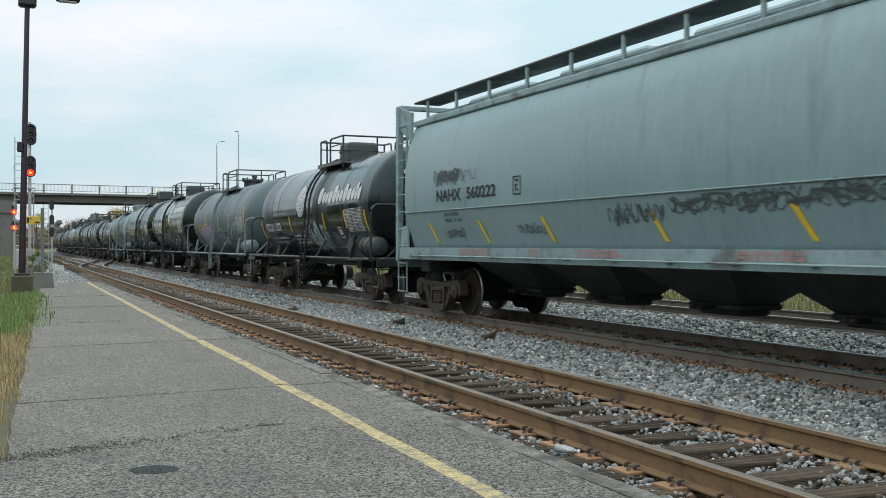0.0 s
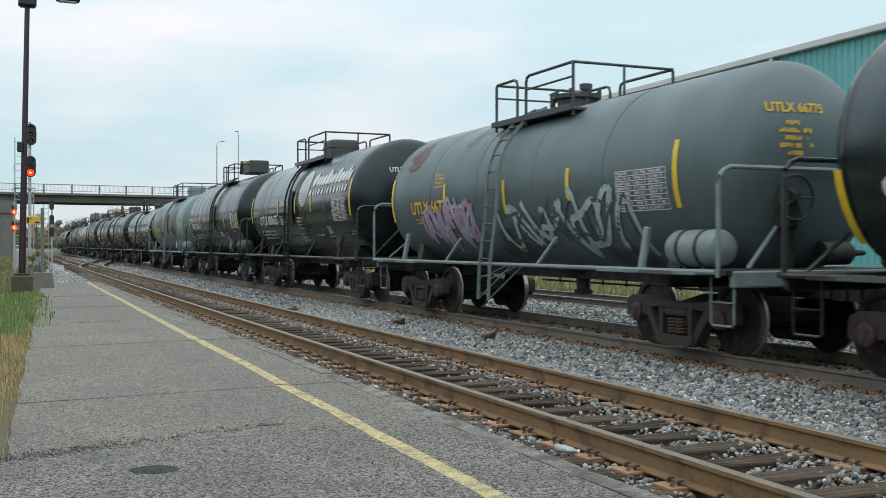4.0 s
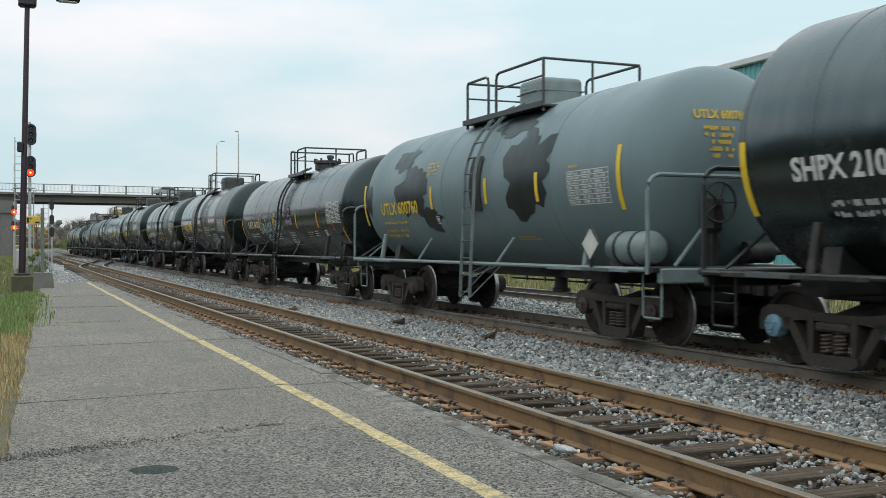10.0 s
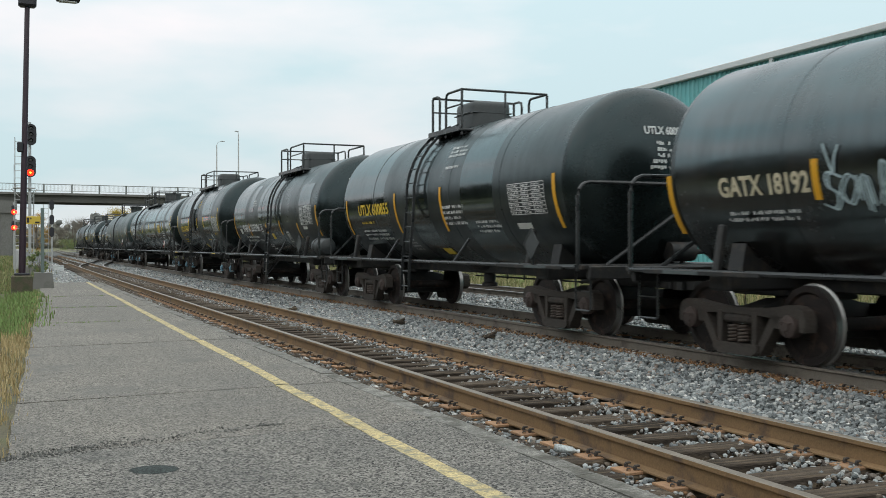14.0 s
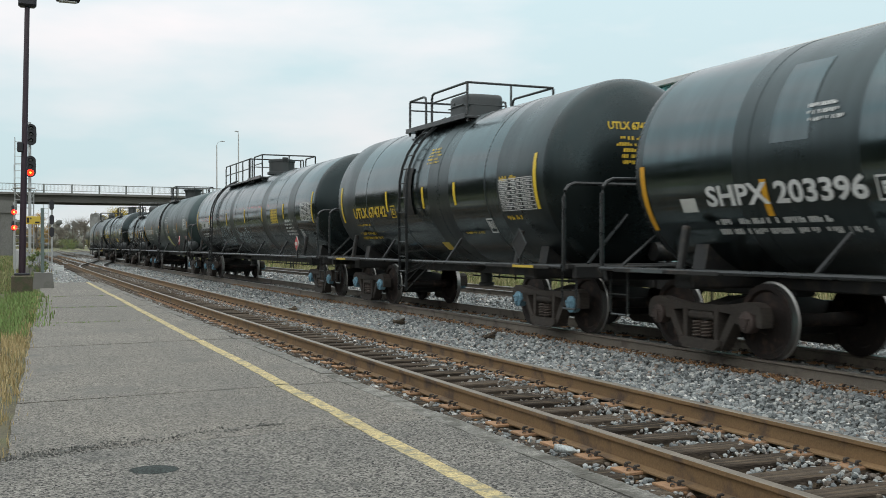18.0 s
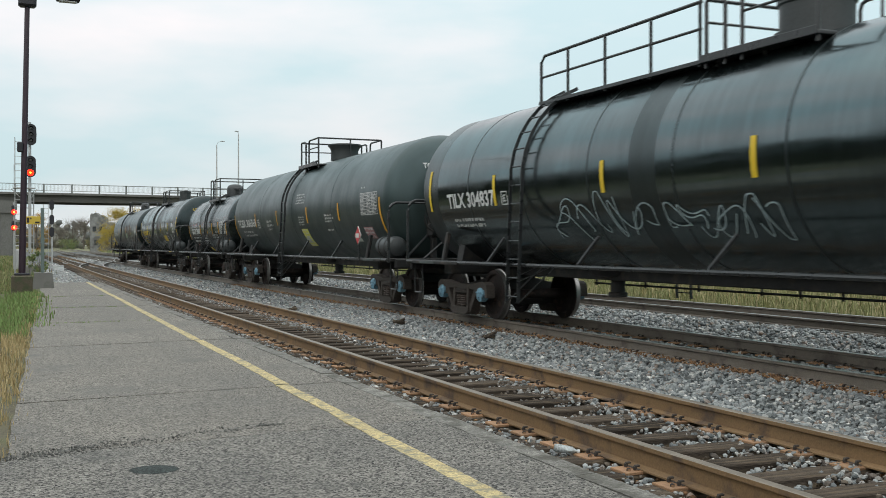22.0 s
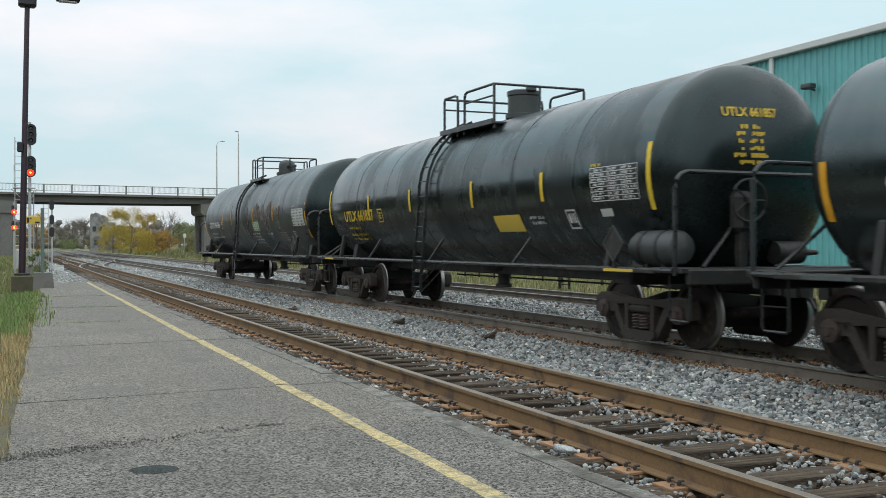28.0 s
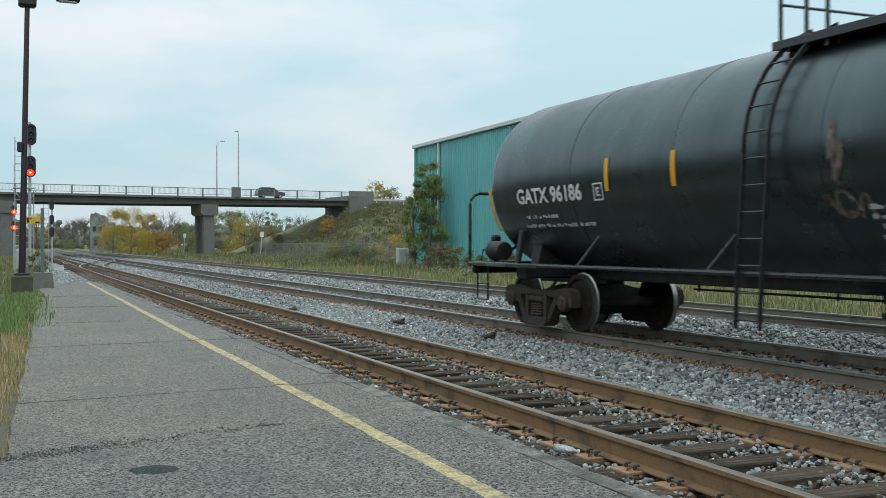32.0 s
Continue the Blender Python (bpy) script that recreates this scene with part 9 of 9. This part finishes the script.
def tree(name, x, y, z, h, r, leaf, n, size, label, trunk=0.3, bare=False, category="tree", clumps=34, low=0.1):
    """A tapered trunk with forking limbs and a loose crown of leaves."""
    th = thing(name, (x, y, z), label, category)
    g = random.Random(int(x * 31 + y * 17))
    mb = MB()
    top = h * (g.uniform(0.55, 0.7))
    bend_x, bend_y = g.uniform(-0.06, 0.06) * h, g.uniform(-0.06, 0.06) * h
    mb.tube([(0, 0, -0.2), (bend_x * 0.3, bend_y * 0.3, top * 0.5), (bend_x, bend_y, top)], 0.025 * h * trunk / 0.3, 7, 0.01 * h)
    ends, rad = [], []
    for k in range(clumps):
        a = g.uniform(0, 6.283)
        s = g.uniform(0.25, 1.0)
        zz = h * (low + (0.95 - low) * g.random() ** 0.9)
        lim = r * math.sqrt(max(0.08, 1 - ((zz / h - 0.45) / 0.58) ** 2)) * s
        e = (lim * math.cos(a), lim * math.sin(a), zz)
        ends.append(e)
        rad.append(r * g.uniform(0.17, 0.36))
        b = (bend_x * 0.6, bend_y * 0.6, max(min(zz - 0.25 * h, top), 0.15 * h))
        m = ((b[0] + e[0]) / 2 + g.uniform(-0.1, 0.1) * r, (b[1] + e[1]) / 2, (b[2] + e[2]) / 2 - 0.03 * h)
        if k < 16 or bare:
            mb.tube([b, m, e], 0.008 * h, 5, 0.002 * h)
            if bare:
                for j in range(9):
                    e2 = (e[0] + g.uniform(-0.3, 0.3) * r, e[1] + g.uniform(-0.3, 0.3) * r, e[2] + g.uniform(0.02, 0.2) * h)
                    u = g.uniform(0.2, 1.0)
                    mb.tube([tuple(a + (b2 - a) * u for a, b2 in zip(m, e)), e2], 0.003 * h, 4, 0.001 * h)
    part("trunk", mb, BARK, th)
    v, f = leaf_cloud(np.array(ends), np.array(rad), n, size)
    me = soup("crown", v, f, leaf)
    part("crown", me, None, th)
    return th



def slope_scrub():
    """Low brown-green growth that covers the embankment and the bank under the bridge end."""
    g = random.Random(21)
    cs, rs = [], []
    for k in range(1500):
        if k < 800:
            x, y = g.uniform(41, 98), g.uniform(136.5, 157)
            z = hill_z(x, y)
        else:
            x, y = g.uniform(37, 57), g.uniform(151, 176)
            z = max(0.33 * (x - 40) - 0.2, -0.34) if y > 157.5 else hill_z(x, y)
        r = g.uniform(0.25, 0.95) if k < 800 else g.uniform(0.4, 0.9)
        cs.append((x, y, z + 0.3 * r))
        rs.append(r)
    v, f = leaf_cloud(np.array(cs), np.array(rs), 150000, 0.07, 0.6)
    return tagged(new("slope_scrub", soup("slope_scrub", v, f, SCRUB)), "low brown-green scrub covering the embankment", "bushes", kind="stuff")


slope_scrub()


def meadow_weeds():
    """Leafy brown and straw-headed weeds in loose drifts between the far track and the fence."""
    g = random.Random(44)
    cs, rs = [], []
    for k in range(900):
        y = g.uniform(38, 140)
        x = g.uniform(19.0, 30.8)
        if noise.noise(Vector((x * 0.3, y * 0.08, 2))) < -0.1:
            continue
        r = g.uniform(0.16, 0.42)
        cs.append((x, y, -0.34 + g.uniform(0.1, 0.55)))
        rs.append(r)
    v, f = leaf_cloud(np.array(cs), np.array(rs), 52000, 0.035, 0.8)
    return tagged(new("meadow_weeds", soup("meadow_weeds", v, f, WEED)), "leafy olive and straw-headed weeds in the meadow", "weeds", kind="stuff")


WEED = palette("straw_headed_weeds", [(0, (0.08, 0.1, 0.04)), (0.35, (0.15, 0.16, 0.065)), (0.6, (0.2, 0.17, 0.09)), (0.85, (0.34, 0.29, 0.2)), (1, (0.45, 0.41, 0.32))])
meadow_weeds()


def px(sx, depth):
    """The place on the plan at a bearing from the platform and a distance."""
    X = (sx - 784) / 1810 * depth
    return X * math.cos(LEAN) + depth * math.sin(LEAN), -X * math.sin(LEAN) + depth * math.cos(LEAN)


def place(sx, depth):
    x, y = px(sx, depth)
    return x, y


PLANTED = [
    # bearing, distance, height, radius, leaf, leaves, leaf size, label, bare
    (232, 196, 8.6, 5.2, LEAF_YELLOW, 3800, 0.2, "broad golden-yellow autumn tree beyond the bridge", False),
    (200, 214, 7.4, 3.6, LEAF_YELLOW, 2000, 0.2, "yellow autumn tree beyond the bridge", False),
    (255, 186, 4.0, 2.8, LEAF_YELLOW, 1600, 0.17, "low yellow bush beyond the bridge", False),
    (288, 190, 4.3, 2.6, LEAF_ORANGE, 1400, 0.17, "low orange-yellow bush beyond the bridge", False),
    (262, 240, 9.2, 3.6, LEAF_RED, 1300, 0.2, "reddish autumn tree behind the yellow ones", False),
    (300, 230, 8.6, 4.6, TWIG, 1500, 0.12, "bare grey tree beyond the bridge", True),
    (325, 250, 7.2, 4.0, LEAF_GREEN, 2000, 0.22, "dull green tree beyond the bridge", False),
    (332, 205, 4.0, 3.2, LEAF_OLIVE, 1300, 0.17, "olive bush beside the bridge pier", False),
    (128, 380, 11.5, 6.5, TWIG, 2400, 0.14, "bare grey-brown tree far down the line", True),
    (148, 400, 12.0, 6.0, TWIG, 2400, 0.14, "bare grey-brown tree far down the line", True),
    (108, 430, 10.5, 7.0, TWIG, 2000, 0.15, "bare grey-brown tree far down the line", True),
    (120, 330, 3.4, 4.0, LEAF_GREEN, 900, 0.22, "low green bush far down the line", False),
    (176, 300, 5.0, 3.6, LEAF_OLIVE, 1300, 0.2, "olive scrub beside the pale ruin", False),
    (405, 222, 9.0, 4.6, LEAF_OLIVE, 2600, 0.2, "olive-yellow tree beyond the bridge pier", False),
    (432, 196, 6.6, 4.0, LEAF_YELLOW, 1500, 0.18, "yellowing tree below the bridge", False),
    (452, 230, 9.0, 4.6, TWIG, 1600, 0.14, "thin bare tree below the bridge", True),
    (470, 205, 5.6, 4.2, LEAF_OLIVE, 2000, 0.19, "olive scrub below the bridge", False),
    (418, 300, 11.4, 5.2, LEAF_GREEN, 2000, 0.24, "dull green tree behind the bridge", False),
    (480, 310, 12.5, 3.0, LEAF_GREEN, 1600, 0.22, "narrow dark green tree behind the bridge", False),
    (505, 300, 11.0, 5.0, LEAF_OLIVE, 1700, 0.22, "olive tree behind the bridge", False),
    (540, 290, 9.6, 4.4, TWIG, 1300, 0.16, "bare tree behind the bridge", True),
    (500, 175, 3.4, 3.0, LEAF_OLIVE, 1300, 0.17, "olive bush at the foot of the embankment", False),
    (455, 172, 2.8, 2.6, LEAF_OLIVE, 1000, 0.16, "olive bush at the foot of the embankment", False),
    (66, 210, 8.4, 3.0, LEAF_ORANGE, 1300, 0.2, "orange-red autumn tree beyond the signals", False),
    (14, 170, 5.2, 3.0, LEAF_OLIVE, 1200, 0.17, "yellowing bush beyond the signals", False),
    (40, 260, 7.0, 4.0, TWIG, 1200, 0.16, "bare scrub beyond the signals", True),
]
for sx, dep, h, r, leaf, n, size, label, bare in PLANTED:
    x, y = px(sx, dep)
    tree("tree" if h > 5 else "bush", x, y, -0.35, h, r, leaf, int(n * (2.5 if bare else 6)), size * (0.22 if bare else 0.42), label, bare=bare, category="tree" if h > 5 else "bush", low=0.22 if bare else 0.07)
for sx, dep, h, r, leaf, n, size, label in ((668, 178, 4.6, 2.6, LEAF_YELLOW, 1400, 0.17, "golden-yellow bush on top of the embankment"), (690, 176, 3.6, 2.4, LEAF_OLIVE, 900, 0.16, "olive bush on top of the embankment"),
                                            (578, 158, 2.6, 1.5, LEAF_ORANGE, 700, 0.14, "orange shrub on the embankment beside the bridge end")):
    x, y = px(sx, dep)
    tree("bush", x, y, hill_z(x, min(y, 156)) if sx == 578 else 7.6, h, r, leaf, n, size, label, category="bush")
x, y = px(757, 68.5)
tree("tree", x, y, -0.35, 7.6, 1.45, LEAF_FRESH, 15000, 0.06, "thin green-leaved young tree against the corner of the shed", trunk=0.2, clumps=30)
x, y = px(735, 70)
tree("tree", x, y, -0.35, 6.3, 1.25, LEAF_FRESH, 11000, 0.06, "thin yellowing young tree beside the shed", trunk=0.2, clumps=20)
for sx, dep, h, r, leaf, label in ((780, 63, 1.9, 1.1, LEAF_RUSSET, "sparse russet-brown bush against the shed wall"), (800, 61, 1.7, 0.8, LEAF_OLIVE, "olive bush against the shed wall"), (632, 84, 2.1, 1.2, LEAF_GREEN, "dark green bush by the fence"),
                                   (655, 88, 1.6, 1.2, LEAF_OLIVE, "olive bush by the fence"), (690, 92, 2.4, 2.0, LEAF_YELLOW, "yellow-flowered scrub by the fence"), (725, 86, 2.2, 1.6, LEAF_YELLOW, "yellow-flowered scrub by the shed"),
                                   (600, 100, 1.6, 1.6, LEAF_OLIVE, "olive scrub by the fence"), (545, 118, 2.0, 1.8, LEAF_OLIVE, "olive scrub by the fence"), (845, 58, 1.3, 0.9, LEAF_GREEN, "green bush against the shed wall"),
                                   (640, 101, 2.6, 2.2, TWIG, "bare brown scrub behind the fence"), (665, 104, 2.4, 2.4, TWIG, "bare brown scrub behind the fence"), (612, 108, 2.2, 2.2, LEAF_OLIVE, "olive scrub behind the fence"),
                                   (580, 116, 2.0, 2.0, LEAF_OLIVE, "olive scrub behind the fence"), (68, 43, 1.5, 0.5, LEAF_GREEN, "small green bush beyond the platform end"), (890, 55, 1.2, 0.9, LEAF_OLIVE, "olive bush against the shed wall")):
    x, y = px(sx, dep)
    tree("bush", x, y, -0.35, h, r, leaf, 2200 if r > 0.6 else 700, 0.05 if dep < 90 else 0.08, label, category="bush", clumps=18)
for k in range(30):
    x, y = (q.uniform(44, 88), q.uniform(138, 156)) if k < 20 else (q.uniform(41, 53), q.uniform(153, 158))
    tree("bush", x, y, hill_z(x, y), q.uniform(0.9, 1.9), q.uniform(0.8, 1.7), q.choice((LEAF_OLIVE, LEAF_OLIVE, LEAF_GREEN, LEAF_ORANGE, TWIG)), 900, 0.075, "low scrub on the embankment", category="bush", clumps=9)


def far_wood():
    """A low belt of distant trees that closes the view: lumpy crowns with frayed leafy edges."""
    cs, rs = [], []
    g = random.Random(3)
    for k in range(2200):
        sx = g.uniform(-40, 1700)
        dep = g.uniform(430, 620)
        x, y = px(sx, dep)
        top = 8.0 + 4.5 * noise.noise(Vector((sx * 0.02, dep * 0.01, 0))) + 3.0 * noise.noise(Vector((sx * 0.09, dep * 0.03, 4)))
        top += 3.5 if dep > 520 else 0.0
        cs.append((x, y, g.random() ** 0.7 * max(top, 3.0)))
        rs.append(g.uniform(1.2, 2.6))
    c, r = np.array(cs), np.array(rs)
    lump = rng.uniform(0.7, 1.2, (len(c), 12, 1)) * ICO_V[None] * r[:, None, None] + c[:, None, :]
    lf = (ICO_F[None] + (np.arange(len(c)) * 12)[:, None, None]).reshape(-1, 3)
    th = tagged(new("far_woods", soup("far_woods", lump.reshape(-1, 3), lf, LEAF_HAZED, 1)), "distant belt of autumn woods, its colours greyed for haze", "trees", kind="stuff")
    v, f = leaf_cloud(c, r, 120000, 0.26, 0.9)
    part("foliage", soup("foliage", v, f, LEAF_HAZED), None, th)
    return th


# aerial haze is mixed into these colours: paler and greyer than near leaves
LEAF_HAZED = palette("hazed_autumn_woods", [(0, (0.12, 0.128, 0.122)), (0.4, (0.16, 0.16, 0.145)), (0.7, (0.19, 0.175, 0.14)), (1, (0.13, 0.145, 0.12))])
far_wood()


# ---- fence, ruin, cabinet and other far things ----
def fence():
    th = thing("chain_link_fence", (30.6, 71.0, -0.34), "long galvanised chain-link fence beyond the meadow", "fence", rz=-0.3)
    post = MB().tube([(0, 0, 0), (0, 0, 1.95)], 0.03, 7).mesh("fence_post")
    wire = MB()
    for k in range(30):
        a = k * 0.1
        for s in (-1, 1):
            y0, z0 = a, 0.05
            y1, z1 = a + s * 1.8, 1.85
            y1c = min(max(y1, 0), 3.0)
            z1c = z0 + abs(y1c - y0)
            wire.add([(0, y0, z0), (0, y0 + 0.016, z0), (0, y1c + 0.016, z1c), (0, y1c, z1c)], [(0, 1, 2, 3)])
            if s > 0 and a + 1.8 > 3.0:
                pass
            if a < 1.8 and s > 0:
                wire.add([(0, 0, 0.05 + a), (0, 0.016, 0.05 + a), (0, 1.8 - a + 0.016, 1.85), (0, 1.8 - a, 1.85)], [(0, 1, 2, 3)])
            if a < 1.8 and s < 0:
                wire.add([(0, 3.0, 0.05 + a), (0, 3.024, 0.05 + a), (0, 1.2 + a + 0.016, 1.85), (0, 1.2 + a, 1.85)], [(0, 1, 2, 3)])
    wire = wire.mesh("wire_mesh", 0)
    rail = MB().tube([(0, 0, 1.88), (0, 3, 1.88)], 0.025, 6).mesh("top_rail")
    for k in range(22):
        part("fence_post", post, FENCE_STEEL, th).location.y = k * 3
        if k < 21:
            part("wire_mesh", wire, FENCE_STEEL, th).location.y = k * 3
            part("top_rail", rail, FENCE_STEEL, th).location.y = k * 3


fence()
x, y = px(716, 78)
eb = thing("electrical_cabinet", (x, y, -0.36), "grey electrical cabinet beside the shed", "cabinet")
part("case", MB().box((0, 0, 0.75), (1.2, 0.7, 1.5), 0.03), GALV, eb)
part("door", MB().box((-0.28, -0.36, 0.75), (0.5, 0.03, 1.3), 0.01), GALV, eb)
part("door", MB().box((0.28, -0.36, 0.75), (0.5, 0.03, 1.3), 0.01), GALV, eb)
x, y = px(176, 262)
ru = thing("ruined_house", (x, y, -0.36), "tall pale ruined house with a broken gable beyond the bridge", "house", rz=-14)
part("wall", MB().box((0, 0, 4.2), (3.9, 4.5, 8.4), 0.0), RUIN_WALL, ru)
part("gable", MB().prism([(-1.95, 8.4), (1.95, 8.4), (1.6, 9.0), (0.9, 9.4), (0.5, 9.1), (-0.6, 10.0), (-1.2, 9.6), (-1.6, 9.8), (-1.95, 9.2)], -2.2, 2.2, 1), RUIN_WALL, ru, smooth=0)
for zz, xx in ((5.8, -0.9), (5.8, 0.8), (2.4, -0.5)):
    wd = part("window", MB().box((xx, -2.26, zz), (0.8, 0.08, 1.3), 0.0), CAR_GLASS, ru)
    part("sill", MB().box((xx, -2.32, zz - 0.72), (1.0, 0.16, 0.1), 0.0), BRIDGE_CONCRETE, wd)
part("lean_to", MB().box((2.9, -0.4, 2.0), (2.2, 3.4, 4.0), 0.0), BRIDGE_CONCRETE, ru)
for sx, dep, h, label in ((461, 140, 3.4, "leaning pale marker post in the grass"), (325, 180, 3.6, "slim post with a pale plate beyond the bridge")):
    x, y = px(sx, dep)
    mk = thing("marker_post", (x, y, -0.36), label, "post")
    part("post", MB().beam((0, 0, 0), (0.18, 0, h), 0.12, 0.12, 0.01), GALV, mk)
    part("plate", MB().box((0.18, -0.08, h - 0.2), (0.5, 0.04, 0.7), 0.01), PLASTIC_WHITE, mk)
STONE_BLOCKS = []
for k in range(4):
    mbk = MB().box((0, 0, 0), (1.0, 0.8, 0.5), 0.14)
    qk = random.Random(k)
    mbk.v = [(a + qk.uniform(-0.06, 0.06), b + qk.uniform(-0.06, 0.06), c + qk.uniform(-0.05, 0.05)) for a, b, c in mbk.v]
    STONE_BLOCKS.append(mbk.mesh("stone", 0))
    STONE_BLOCKS[-1].materials.append(FOOTING)
pv = thing("stone_pitching", (0, 0, 0), "dark stone pitching on the bank under the bridge end", "stone slope", kind="structure")
qq = random.Random(77)
for k in range(240):
    x, y = qq.uniform(40.5, 56.5), qq.uniform(156.0, 170)
    z = max(0.33 * (x - 40) - 0.2, -0.34) + 0.05
    sz = qq.uniform(0.5, 1.1)
    part("stone", STONE_BLOCKS[k % 4], None, pv).matrix_basis = Matrix.Translation((x, y, z)) @ Euler((qq.uniform(-0.2, 0.2), -0.3, qq.uniform(0, 3))).to_matrix().to_4x4() @ Matrix.Scale(sz, 4)
st = thing("stair_rail", (40.5, 157.0, -0.2), "dark sloping handrail of the steps beside the bridge", "handrail", rz=4.3)
part("stringer", MB().beam((0, 0, 0.3), (13.5, 0, 5.9), 0.35, 0.3, 0.02), DARK_RAILING, st)
part("handrail", MB().beam((0, 0, 1.3), (13.5, 0, 6.9), 0.08, 0.1, 0.01), DARK_RAILING, st)
for k in range(10):
    part("baluster", MB().beam((k * 1.5, 0, 0.3 + k * 0.62), (k * 1.5, 0, 1.3 + k * 0.62), 0.07, 0.07, 0.01), DARK_RAILING, st)


def platform_trees():
    """An unseen dense row of tall trees along the back of the platform, inferred from what the glossy tanks mirror."""
    cs, rs = [], []
    g = random.Random(12)
    spots = [(-18 + g.uniform(-2.5, 2.0), -45 + 2.3 * k + g.uniform(-1, 1)) for k in range(72)]
    # a second unseen row behind the camera, added to darken the tank heads
    spots += [(-16 + 3.2 * k + g.uniform(-1, 1), -46 + g.uniform(-3, 3)) for k in range(22)]
    for x, y in spots:
        h = g.uniform(5.0, 9.0)
        for k in range(16):
            cs.append((x + g.uniform(-1.6, 1.6), y + g.uniform(-2.0, 2.0), g.uniform(0.04, 0.95) * h))
            rs.append(g.uniform(0.8, 1.6))
    # unseen low bushes, added to darken the mirrored ground on the lower flanks
    for k in range(420):
        cs.append((g.uniform(-15, -3.5), g.uniform(-40, 110), g.uniform(0.1, 0.9)))
        rs.append(g.uniform(0.5, 1.0))
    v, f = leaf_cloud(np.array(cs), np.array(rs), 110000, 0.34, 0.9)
    return tagged(new("platform_trees", soup("platform_trees", v, f, LEAF_DARK)), "unseen dark trees and bushes behind the platform, added for the tanks' reflections", "trees", kind="stuff")


platform_trees()


# ---- what moves ----
SPEED = (6.35, 6.33, 6.28, 6.25, 6.19, 6.24, 6.37, 6.46, 6.49, 6.54, 6.59, 6.62, 6.69, 6.71, 6.72, 6.79, 6.93)


def run(t):
    """How far the train has come after t seconds; its speed changes evenly between the two-second marks."""
    s, k = 0.0, 0
    while t > 2 and k < 15:
        s += SPEED[k] + SPEED[k + 1]
        t -= 2
        k += 1
    return s + SPEED[k] * t + (SPEED[k + 1] - SPEED[k]) * t * t / 4


def motions():
    for car, r, l in CARS:
        c = (r + l) / 2
        rows = []
        for k in range(33):
            y = c - run(k)
            rows.append((k, pose(cx(1, y), y, 0, 0, 0, heading(1, y))))
        walk(car, rows)
        # the wheels turn while the car is near enough to tell
        t0 = 0.0
        while t0 < 32 and c - run(t0) > 46:
            t0 += 1 / 15
        t1 = t0
        while t1 < 32 and c - run(t1) > -14:
            t1 += 1 / 15
        times = [0.0] if t0 > 0 else []
        k = 0
        while t0 + k / 15 <= min(t1, 32.0):
            times.append(t0 + k / 15)
            k += 1
        if times[-1] < 32:
            times.append(32.0)
        for w, wy in WHEELS[car.name]:
            rows = []
            for t in times:
                a = math.degrees((run(min(max(t, t0), t1)) - run(t0)) / R_WHEEL)
                rows.append((t, pose(0, wy, R_WHEEL, a, 0, 0)))
            walk(w, rows)
    for k, (car, x0, t0, v) in enumerate(TRAFFIC):
        rows = []
        lo, hi = -24.0 - 8 * k, 120.0 - 8 * k
        for j in range(65):
            t = j / 2
            x = min(max(x0 + v * (t - t0), lo), hi)
            rows.append((t, pose(*bridge_lane(x), 0, 0, 4.3)))
        walk(car, rows)


motions()
